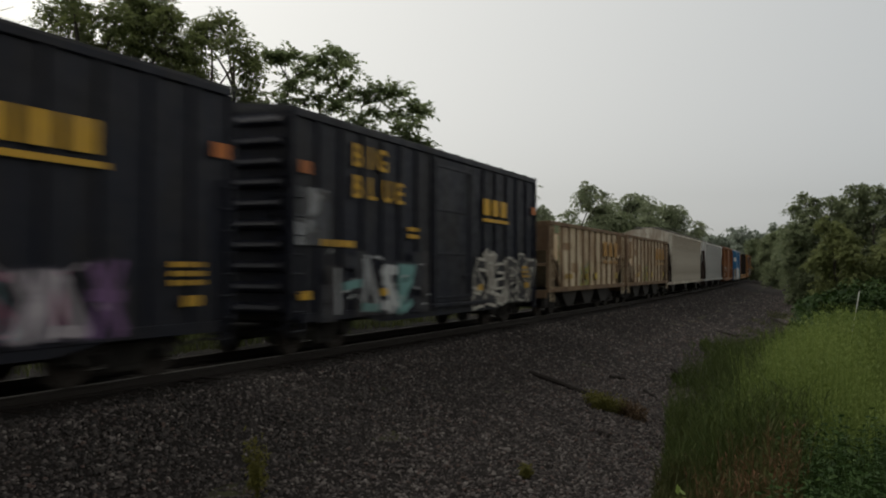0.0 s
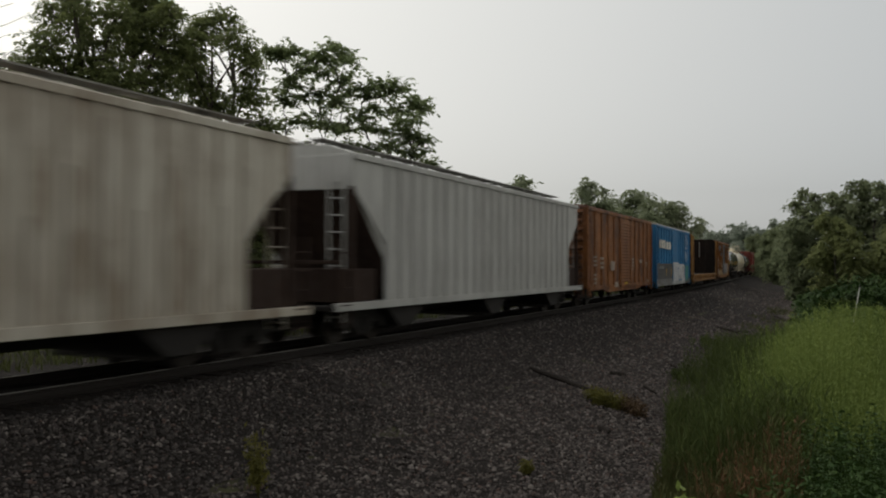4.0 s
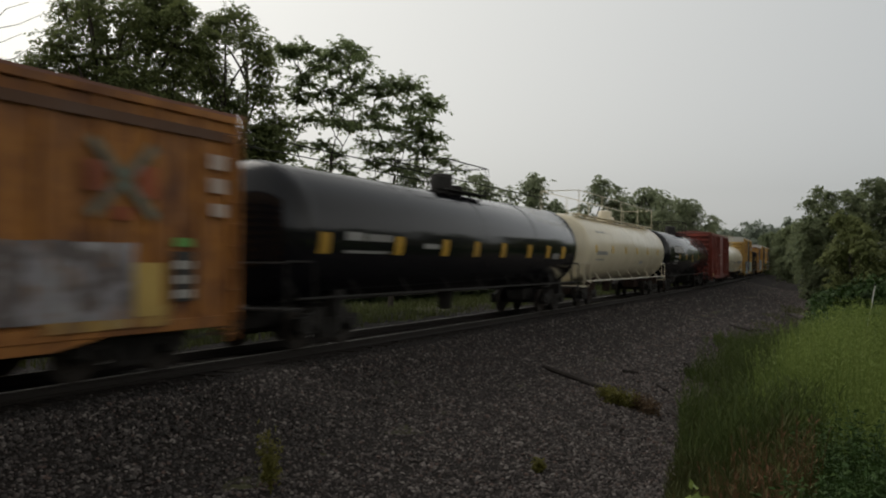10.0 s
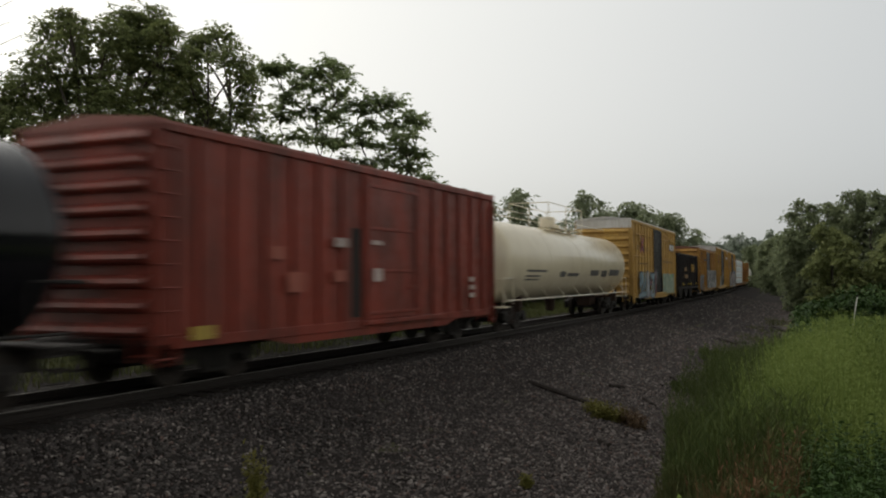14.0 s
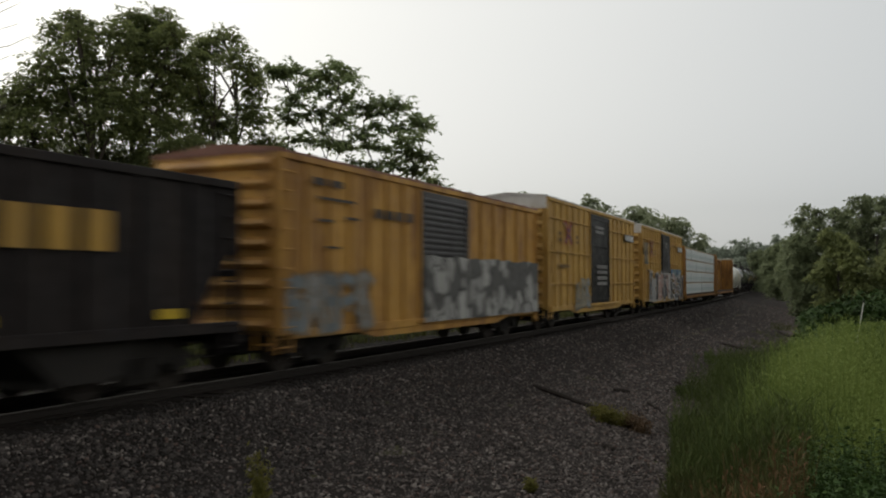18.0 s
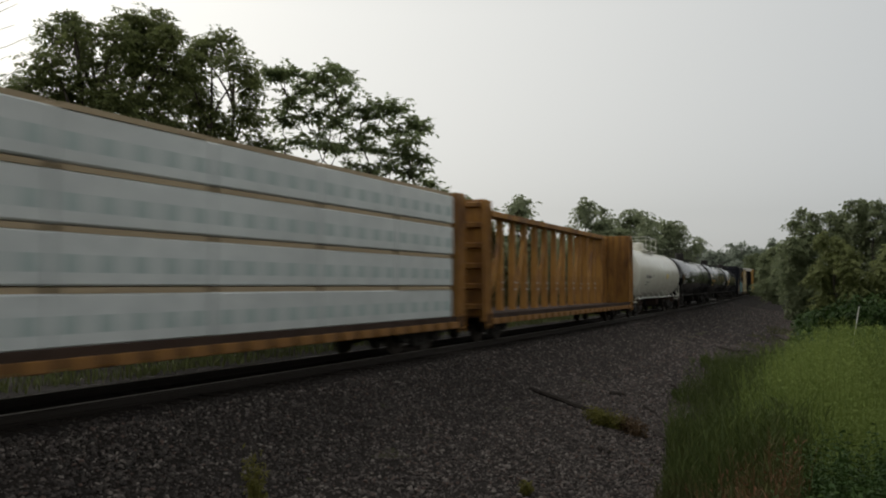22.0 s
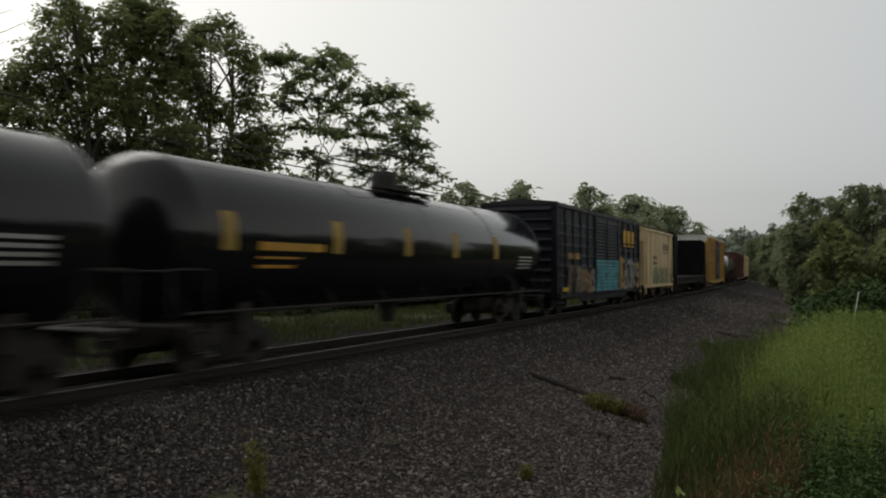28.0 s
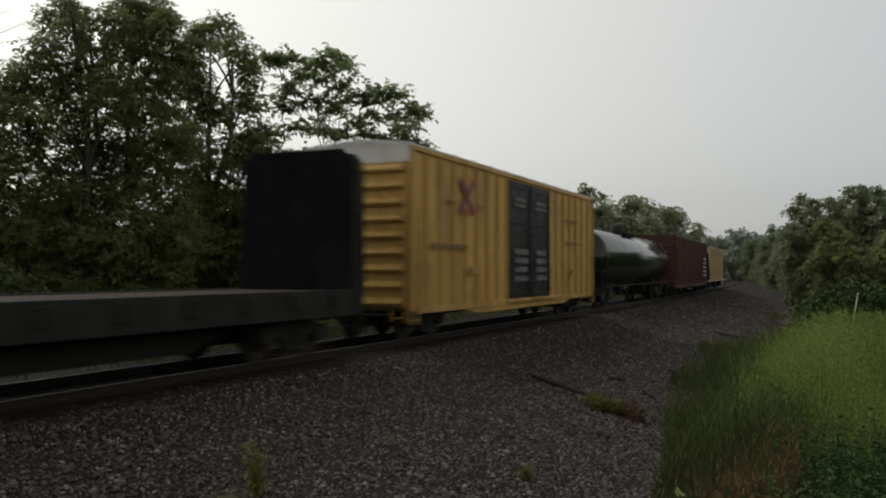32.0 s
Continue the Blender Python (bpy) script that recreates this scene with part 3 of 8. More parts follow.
def tree(name, base, lobes, trunk_r, mat, label, seed, pad=0.45, size=0.13, forks=1, dense=1.0, full=1.0, twigs=True, category="tree", rise=0.0):
    """A trunk that forks, limbs into each lobe (centre offset and radii), twigs, and leaf sprays with gaps between them."""
    rng = np.random.default_rng(seed)
    bx, by = base
    bz = float(ground_z(bx, by)) - 0.15
    root = new(name)
    root.location = (bx, by, bz)
    tagged(root, label, category, group="trees along the railway")
    wood, chunks = Geo(), []
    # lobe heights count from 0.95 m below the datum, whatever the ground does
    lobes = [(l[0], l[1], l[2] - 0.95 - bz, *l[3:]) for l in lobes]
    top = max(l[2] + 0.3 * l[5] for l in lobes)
    stems = []
    for k in range(forks):
        lean = rng.normal(0, 0.06 * top, 2) if forks > 1 else rng.normal(0, 0.02 * top, 2)
        stems.append(limb(wood, (0.25 * lean[0] * (k > 0), 0.25 * lean[1] * (k > 0), 0), (lean[0], lean[1], top * 0.9), trunk_r * (1 if k == 0 else 0.7), trunk_r * 0.18, rng, 0, 7))
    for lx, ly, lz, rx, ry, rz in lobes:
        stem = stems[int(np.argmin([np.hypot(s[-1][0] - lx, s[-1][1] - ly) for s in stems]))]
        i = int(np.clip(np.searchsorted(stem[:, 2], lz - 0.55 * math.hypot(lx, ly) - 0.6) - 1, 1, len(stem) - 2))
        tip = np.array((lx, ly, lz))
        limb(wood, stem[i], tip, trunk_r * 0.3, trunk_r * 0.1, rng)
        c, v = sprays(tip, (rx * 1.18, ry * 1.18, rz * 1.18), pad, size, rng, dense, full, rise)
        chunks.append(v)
        for p in (c[::4] if twigs else ()):
            limb(wood, tip + (p - tip) * 0.05 + rng.normal(0, 0.05, 3), p, trunk_r * 0.07, trunk_r * 0.025, rng, 0.1, 3)
    part("trunk", wood, MAT["bark"], root, "dark forked trunk and limbs", True)
    part("crown", crown_mesh("crown", chunks, mat), None, root, "uneven crown of layered leaf sprays")
    return root


def frond_tree(name, base, tips, trunk_r, label, seed):
    """A tree of heaven: bare forking limbs that end in whorls of long drooping compound leaves."""
    rng = np.random.default_rng(seed)
    bx, by = base
    bz = float(ground_z(bx, by)) - 0.15
    root = new(name)
    root.location = (bx, by, bz)
    tagged(root, label, "tree", group="trees along the railway")
    wood, chunks = Geo(), []
    tips = [(t[0], t[1], t[2] - 0.95 - bz) for t in tips]
    top = max(t[2] for t in tips)
    stem = limb(wood, (0, 0, 0), (0.1, 0.2, top * 0.6), trunk_r, trunk_r * 0.4, rng, 0, 8)
    joints = [p for p in stem[2:]]
    for tx, ty, tz in sorted(tips, key=lambda t: t[2]):
        tip = np.array((tx, ty, tz))
        low = [p for p in joints if p[2] < tz - 0.5 - 0.5 * math.hypot(p[0] - tx, p[1] - ty)] or [stem[1]]
        start = min(low, key=lambda p: float(np.linalg.norm(p - tip)))
        pts = limb(wood, start, tip, trunk_r * 0.22, trunk_r * 0.08, rng, 0.14, 6)
        joints += [pts[2], pts[4]]
        for c0, nf in ((pts[-1], 14), (pts[-2] * 0.35 + pts[-1] * 0.65 + rng.normal(0, 0.3, 3), 7)):
            for k in range(nf):
                a = 2 * math.pi * k / nf + rng.uniform(-0.3, 0.3)
                c = c0 + rng.normal(0, 0.05, 3)
                up = rng.uniform(-0.1, 1.7)
                ln = rng.uniform(0.45, 0.9)
                out = np.array([math.cos(a), math.sin(a), 0])
                m = 8
                tt = np.linspace(0.15, 1, m)
                rach = c + out[None] * (ln * tt * math.cos(up * 0.6))[:, None] + np.array([0, 0, 1.0])[None] * (ln * (0.75 * up * tt - 0.5 * tt ** 2))[:, None]
                side = np.cross(out, (0, 0, 1.0))
                for sgn in (-1, 1):
                    u = sgn * side[None] * 0.75 + out[None] * 0.5 + np.array([0, 0, -0.35])[None] + rng.normal(0, 0.3, (m, 3))
                    s = 0.26 * rng.uniform(0.8, 1.1, (m, 1)) * (1.1 - 0.45 * tt[:, None])
                    w = np.cross(u, rng.normal(0, 0.25, (m, 3)) + np.array([0, 0, 1.0]))
                    w /= np.linalg.norm(w, axis=1)[:, None]
                    chunks.append(np.stack([rach, rach + u * s * 0.4 + w * 0.064, rach + u * s, rach + u * s * 0.4 - w * 0.064], 1))
    part("trunk", wood, MAT["bark"], root, "slender grey forking limbs", True)
    part("crown", crown_mesh("crown", chunks, GREEN["ailanthus"]), None, root, "whorls of long drooping compound leaves")
    return root


def around(az, dist):
    """Plan place at an angle left of north and a distance from the viewer."""
    return (-dist * math.sin(radians(az)), dist * math.cos(radians(az)))


def blob(rng, n, w, h0, h1, r=1.5):
    return [(rng.uniform(-w, w), rng.uniform(-w, w), rng.uniform(h0, h1), r * rng.uniform(0.7, 1.25), r * rng.uniform(0.7, 1.25), r * rng.uniform(0.6, 1.0)) for _ in range(n)]


def plant_trees():
    rr = random.Random(4)
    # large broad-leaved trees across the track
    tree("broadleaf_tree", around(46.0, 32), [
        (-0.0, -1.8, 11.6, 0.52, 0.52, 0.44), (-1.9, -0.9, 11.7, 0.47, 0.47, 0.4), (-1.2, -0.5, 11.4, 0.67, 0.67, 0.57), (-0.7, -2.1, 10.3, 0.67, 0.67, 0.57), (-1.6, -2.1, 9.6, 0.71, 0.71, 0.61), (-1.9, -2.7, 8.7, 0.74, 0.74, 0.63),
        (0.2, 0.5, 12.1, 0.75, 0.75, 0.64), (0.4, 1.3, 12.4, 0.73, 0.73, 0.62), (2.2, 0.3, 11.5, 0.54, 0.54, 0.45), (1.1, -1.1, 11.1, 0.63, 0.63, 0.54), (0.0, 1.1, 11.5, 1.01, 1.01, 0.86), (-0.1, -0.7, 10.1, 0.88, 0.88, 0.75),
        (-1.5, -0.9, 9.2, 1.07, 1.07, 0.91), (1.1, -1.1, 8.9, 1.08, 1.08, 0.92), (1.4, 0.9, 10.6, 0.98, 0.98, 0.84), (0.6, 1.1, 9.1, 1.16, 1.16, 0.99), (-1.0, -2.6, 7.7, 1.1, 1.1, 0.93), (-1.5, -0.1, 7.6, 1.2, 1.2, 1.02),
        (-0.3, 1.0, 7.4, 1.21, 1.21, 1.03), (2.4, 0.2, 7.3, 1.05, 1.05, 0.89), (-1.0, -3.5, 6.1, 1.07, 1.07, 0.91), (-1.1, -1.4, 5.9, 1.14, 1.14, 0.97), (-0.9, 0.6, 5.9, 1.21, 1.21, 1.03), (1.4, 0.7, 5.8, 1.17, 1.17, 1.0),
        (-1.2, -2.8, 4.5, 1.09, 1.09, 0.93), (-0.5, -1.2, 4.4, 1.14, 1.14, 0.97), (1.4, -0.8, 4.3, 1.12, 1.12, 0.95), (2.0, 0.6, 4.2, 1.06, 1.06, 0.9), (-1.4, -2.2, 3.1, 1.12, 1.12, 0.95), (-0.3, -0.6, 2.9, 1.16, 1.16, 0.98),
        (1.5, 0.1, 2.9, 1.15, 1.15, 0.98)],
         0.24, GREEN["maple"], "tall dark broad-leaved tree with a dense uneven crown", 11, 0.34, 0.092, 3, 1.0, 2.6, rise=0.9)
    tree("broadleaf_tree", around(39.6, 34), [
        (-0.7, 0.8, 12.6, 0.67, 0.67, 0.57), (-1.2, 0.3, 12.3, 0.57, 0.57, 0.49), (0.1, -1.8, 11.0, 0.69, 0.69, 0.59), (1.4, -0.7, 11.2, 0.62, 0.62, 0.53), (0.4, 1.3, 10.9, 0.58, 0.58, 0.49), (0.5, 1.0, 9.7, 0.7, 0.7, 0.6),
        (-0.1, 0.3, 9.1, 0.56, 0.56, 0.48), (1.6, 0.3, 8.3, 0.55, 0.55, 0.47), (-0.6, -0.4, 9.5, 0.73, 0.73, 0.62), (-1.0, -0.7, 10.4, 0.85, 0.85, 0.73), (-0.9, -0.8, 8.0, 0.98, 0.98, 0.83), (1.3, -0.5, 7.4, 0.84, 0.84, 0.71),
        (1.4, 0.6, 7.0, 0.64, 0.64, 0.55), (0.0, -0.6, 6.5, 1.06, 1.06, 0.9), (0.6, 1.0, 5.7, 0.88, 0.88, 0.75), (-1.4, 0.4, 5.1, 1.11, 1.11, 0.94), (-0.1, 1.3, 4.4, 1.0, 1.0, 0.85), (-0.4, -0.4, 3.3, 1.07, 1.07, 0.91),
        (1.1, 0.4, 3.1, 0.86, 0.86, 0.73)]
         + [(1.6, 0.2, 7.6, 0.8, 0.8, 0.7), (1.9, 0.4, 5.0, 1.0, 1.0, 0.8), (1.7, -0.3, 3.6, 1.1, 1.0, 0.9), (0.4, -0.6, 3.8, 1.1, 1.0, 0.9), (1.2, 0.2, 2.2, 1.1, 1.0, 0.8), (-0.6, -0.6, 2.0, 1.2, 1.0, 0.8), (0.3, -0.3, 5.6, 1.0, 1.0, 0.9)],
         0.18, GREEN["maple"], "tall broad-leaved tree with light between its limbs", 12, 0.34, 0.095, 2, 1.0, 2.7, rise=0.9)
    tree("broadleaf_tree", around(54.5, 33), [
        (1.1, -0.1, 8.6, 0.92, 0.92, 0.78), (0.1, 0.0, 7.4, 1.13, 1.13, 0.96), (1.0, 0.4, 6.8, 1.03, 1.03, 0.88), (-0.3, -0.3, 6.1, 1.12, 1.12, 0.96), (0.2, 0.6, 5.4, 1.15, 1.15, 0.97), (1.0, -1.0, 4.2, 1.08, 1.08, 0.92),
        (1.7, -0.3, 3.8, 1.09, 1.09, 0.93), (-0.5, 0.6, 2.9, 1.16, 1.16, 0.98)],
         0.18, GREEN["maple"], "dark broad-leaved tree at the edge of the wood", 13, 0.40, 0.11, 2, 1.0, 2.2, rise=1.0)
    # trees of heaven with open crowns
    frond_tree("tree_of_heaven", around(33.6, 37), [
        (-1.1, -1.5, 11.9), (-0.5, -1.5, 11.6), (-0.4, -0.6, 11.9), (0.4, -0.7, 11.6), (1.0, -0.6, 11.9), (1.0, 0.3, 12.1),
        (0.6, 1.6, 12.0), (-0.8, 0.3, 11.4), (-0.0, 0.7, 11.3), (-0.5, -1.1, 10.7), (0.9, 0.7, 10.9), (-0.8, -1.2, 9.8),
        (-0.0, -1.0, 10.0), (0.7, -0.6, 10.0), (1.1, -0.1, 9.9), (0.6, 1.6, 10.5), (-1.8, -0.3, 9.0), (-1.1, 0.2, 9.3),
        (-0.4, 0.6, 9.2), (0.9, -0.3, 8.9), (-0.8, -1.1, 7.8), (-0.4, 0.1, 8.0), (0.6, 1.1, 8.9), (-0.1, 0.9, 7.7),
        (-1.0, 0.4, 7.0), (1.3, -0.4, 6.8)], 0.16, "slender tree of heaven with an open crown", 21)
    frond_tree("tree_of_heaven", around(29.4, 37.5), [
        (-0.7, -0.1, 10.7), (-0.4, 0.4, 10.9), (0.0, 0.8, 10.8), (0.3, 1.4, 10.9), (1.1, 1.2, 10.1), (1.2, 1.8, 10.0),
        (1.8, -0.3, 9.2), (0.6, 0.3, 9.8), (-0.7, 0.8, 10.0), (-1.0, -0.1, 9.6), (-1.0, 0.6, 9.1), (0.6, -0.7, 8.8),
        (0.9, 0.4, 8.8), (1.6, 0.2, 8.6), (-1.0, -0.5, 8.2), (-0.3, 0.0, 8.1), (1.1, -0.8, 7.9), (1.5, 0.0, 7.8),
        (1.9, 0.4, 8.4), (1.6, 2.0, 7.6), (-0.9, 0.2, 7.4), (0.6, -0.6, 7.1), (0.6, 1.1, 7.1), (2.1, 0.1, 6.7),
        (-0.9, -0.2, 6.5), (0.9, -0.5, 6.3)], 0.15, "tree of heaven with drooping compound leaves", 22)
    # thicket behind them
    # beyond 31.5 degrees the shade of the big trees is in the leaf colour
    for k, (az, dist, h, w) in enumerate(((52, 47, 7.4, 2.8), (48, 50, 7.0, 3.0), (44, 48, 6.6, 3.0), (40, 51, 7.2, 3.0), (36.4, 50, 7.0, 2.8), (33, 53, 8.4, 3.0), (30, 50, 8.2, 2.9), (27.4, 54, 8.4, 2.9), (25.2, 58, 7.6, 2.7), (34.6, 44, 4.6, 2.2), (30.6, 45, 4.4, 2.2), (37.8, 43, 4.6, 2.2), (22.6, 60, 5.6, 2.4))):
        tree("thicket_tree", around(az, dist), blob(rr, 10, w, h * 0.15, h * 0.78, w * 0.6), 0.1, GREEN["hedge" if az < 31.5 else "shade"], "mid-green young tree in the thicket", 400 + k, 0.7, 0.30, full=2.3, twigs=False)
    # lighter trees farther along, paled in colour for haze, then the distance
    for az, dist, h, w, m, lab in ((23.7, 62, 9.6, 1.7, "willow", "pale feathery tree beyond the track"), (20.1, 66, 10.0, 1.9, "willow", "pale feathery tree beyond the track"), (15.7, 78, 10.9, 1.9, "willow", "leafy tree beyond the track"),
                                   (12.9, 92, 11.0, 2.8, "willow", "broad leafy tree beyond the track"), (10.9, 100, 10.4, 2.8, "willow", "broad leafy tree beyond the track"), (18.0, 84, 7.6, 2.6, "wood", "low leafy tree beyond the track"), (26.0, 60, 8.0, 2.2, "wood", "low leafy tree beyond the track"), (14.2, 84, 8.8, 2.6, "wood", "low leafy tree beyond the track"), (24.8, 66, 6.6, 2.6, "willow", "pale young tree beyond the track"), (22.0, 70, 7.0, 2.8, "willow", "pale young tree beyond the track"), (19.0, 76, 6.8, 2.8, "willow", "pale young tree beyond the track"), (16.6, 84, 7.4, 2.8, "willow", "pale young tree beyond the track"), (13.4, 98, 7.8, 3.0, "willow", "pale young tree beyond the track"), (11.6, 108, 8.4, 3.0, "willow", "pale young tree beyond the track")):
        lobes = blob(rr, 8, w, h * 0.3, h * 0.75, w * 0.6) + [(rr.uniform(-1, 1) * w * 3.2 * (1.12 - f), rr.uniform(-.5, .5) * w, h * f, w * 0.42, w * 0.42, w * 0.34) for f in (0.55, 0.6, 0.64, 0.68, 0.72, 0.75, 0.78, 0.82, 0.85, 0.88, 0.91)] + [(0, 0, h - w * 0.3, w * 0.36, w * 0.36, w * 0.3)]
        tree("broadleaf_tree", around(az, dist), lobes, 0.16, GREEN[m], lab, int(az * 10), 0.5, 0.21, full=1.7, twigs=False)
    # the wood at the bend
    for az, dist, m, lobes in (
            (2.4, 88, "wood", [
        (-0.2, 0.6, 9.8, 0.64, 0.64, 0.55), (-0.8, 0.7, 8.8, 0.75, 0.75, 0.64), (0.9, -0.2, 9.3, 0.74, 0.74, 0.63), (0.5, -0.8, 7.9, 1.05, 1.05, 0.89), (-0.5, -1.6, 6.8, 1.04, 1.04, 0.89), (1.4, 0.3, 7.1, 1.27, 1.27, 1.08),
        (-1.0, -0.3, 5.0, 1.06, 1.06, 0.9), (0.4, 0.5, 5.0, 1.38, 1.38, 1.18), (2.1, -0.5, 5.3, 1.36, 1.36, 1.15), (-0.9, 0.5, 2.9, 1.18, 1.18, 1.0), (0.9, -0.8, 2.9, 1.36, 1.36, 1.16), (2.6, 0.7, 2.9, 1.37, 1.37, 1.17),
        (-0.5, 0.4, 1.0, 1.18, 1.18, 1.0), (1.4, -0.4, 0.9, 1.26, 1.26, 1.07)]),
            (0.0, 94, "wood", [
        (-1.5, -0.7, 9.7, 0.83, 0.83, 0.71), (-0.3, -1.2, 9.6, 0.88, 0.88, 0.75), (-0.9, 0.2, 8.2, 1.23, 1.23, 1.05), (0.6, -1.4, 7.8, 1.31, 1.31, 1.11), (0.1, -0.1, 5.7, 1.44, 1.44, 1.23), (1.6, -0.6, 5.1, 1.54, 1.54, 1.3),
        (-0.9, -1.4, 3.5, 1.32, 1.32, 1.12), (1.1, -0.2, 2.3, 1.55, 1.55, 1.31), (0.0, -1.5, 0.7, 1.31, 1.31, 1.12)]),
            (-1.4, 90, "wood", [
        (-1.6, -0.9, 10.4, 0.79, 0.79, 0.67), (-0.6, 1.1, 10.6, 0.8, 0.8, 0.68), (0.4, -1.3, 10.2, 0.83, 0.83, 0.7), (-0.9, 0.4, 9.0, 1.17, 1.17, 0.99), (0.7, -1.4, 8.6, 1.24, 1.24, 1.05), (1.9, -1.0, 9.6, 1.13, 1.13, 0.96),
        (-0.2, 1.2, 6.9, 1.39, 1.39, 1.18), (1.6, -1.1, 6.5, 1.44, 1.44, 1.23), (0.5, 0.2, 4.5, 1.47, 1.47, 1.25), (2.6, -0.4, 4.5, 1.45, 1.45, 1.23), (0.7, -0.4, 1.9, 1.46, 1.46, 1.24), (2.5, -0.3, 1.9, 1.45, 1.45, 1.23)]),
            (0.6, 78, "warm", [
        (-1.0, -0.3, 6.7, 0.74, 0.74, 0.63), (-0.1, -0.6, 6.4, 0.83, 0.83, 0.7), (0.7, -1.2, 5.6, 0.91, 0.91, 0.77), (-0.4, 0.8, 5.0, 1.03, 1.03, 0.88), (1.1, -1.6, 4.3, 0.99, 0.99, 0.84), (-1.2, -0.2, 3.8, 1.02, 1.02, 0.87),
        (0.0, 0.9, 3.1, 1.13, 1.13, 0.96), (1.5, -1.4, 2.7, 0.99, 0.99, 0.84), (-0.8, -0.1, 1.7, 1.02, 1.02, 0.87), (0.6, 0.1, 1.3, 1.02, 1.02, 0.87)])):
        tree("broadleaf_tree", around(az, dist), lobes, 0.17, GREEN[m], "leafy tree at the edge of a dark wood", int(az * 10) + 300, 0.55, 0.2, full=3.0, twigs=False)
    for az, dist, h, w, m in ((-3.6, 92, 12.0, 2.8, "wood"), (-5.4, 88, 12.4, 3.0, "wood"), (-3.4, 78, 7.0, 2.6, "warm"), (2.6, 112, 9.0, 2.2, "wood"), (3.2, 126, 9.4, 2.2, "wood"), (3.9, 148, 9.4, 2.2, "wood"), (4.5, 165, 9.6, 2.4, "wood"), (5.3, 190, 9.8, 2.6, "wood")):
        lobes = blob(rr, 11, w, h * 0.12, h * 0.7, w * 0.55) + [(rr.uniform(-1, 1) * w * 0.9 * (1.15 - f), rr.uniform(-.5, .5) * w, h * f, w * 0.45, w * 0.45, w * 0.36) for f in (0.7, 0.76, 0.82, 0.86, 0.9)]
        tree("broadleaf_tree", around(az, dist), lobes, 0.17, GREEN[m], "leafy tree at the edge of a dark wood", int(az * 10) + 330, 0.6, 0.25, full=2.4, twigs=False)
    # the same wood goes on round the field behind the viewer
    coarse = [tree("broadleaf_tree", around(-9 - 10 * k, 56), blob(rr, 13, 3.0, 1.5, 9.0, 1.9), 0.17, GREEN["wood"], "leafy tree at the edge of a dark wood", 900 + k, 1.2, 0.8, twigs=False) for k in range(2)]
    for k in range(28):
        az = -26 - 6.2 * k
        dist = 54 + 7 * math.sin(k * 2.3)
        x, y = around(az, dist)
        copy_thing(coarse[k % 2], pose(x, y, float(ground_z(x, y)) - 0.15, 0, 0, 77 * k))
    # farthest row: its leaf colour carries the haze
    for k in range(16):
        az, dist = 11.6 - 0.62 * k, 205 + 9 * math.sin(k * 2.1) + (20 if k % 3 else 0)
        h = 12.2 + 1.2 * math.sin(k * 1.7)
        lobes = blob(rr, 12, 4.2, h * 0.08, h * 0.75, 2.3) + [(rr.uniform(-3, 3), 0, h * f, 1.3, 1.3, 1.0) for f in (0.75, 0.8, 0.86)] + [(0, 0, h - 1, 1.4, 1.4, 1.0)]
        tree("distant_tree", around(az, dist), lobes, 0.2, GREEN["far"], "distant tree with haze in its grey-green leaf colour", 600 + k, 1.1, 0.62, full=1.5, twigs=False)


def clump_field(name, spots, make, mat, label, category):
    """A stand of plants that nobody could count, in one mesh."""
    chunks = [make(*p) for p in spots]
    return tagged(new(name, crown_mesh(name, chunks, mat)), label, category, kind="stuff")


def blades(x, y, z, rng, n, h, w, lean, spread=0.16):
    """Narrow bent blades from one root: two quads each."""
    a = rng.uniform(0, 2 * np.pi, n)
    b = np.stack([x + rng.normal(0, spread, n), y + rng.normal(0, spread, n), np.full(n, z)], 1)
    hh = h * rng.uniform(0.55, 1.15, n)
    out = np.stack([np.cos(a), np.sin(a), np.zeros(n)], 1) * (lean * rng.uniform(0.2, 1.2, n) * hh)[:, None]
    side = np.stack([-np.sin(a), np.cos(a), np.zeros(n)], 1) * (w * rng.uniform(0.6, 1.3, n))[:, None]
    up = np.array([0, 0, 1.0])
    m = b + out * 0.3 + up * (hh * 0.62)[:, None]
    t = b + out + up * hh[:, None]
    q1 = np.stack([b - side, b + side, m + side * 0.8, m - side * 0.8], 1)
    q2 = np.stack([m - side * 0.8, m + side * 0.8, t + side * 0.12, t - side * 0.12], 1)
    return np.concatenate([q1, q2])


def verge_top(x, y):
    """Height above the datum that the weeds of the bank reach: a skyline that falls towards the track."""
    az = math.degrees(math.atan2(-x, y))
    el = np.interp(az, [-8, -2, 1.5, 2.5, 3.2, 5, 7.7, 9.3, 10.5, 12], [-1.9, -2.2, -2.4, -2.9, -3.6, -4.0, -4.1, -4.8, -7.5, -11.5])
    return 2.149 + y * math.tan(radians(float(el)))


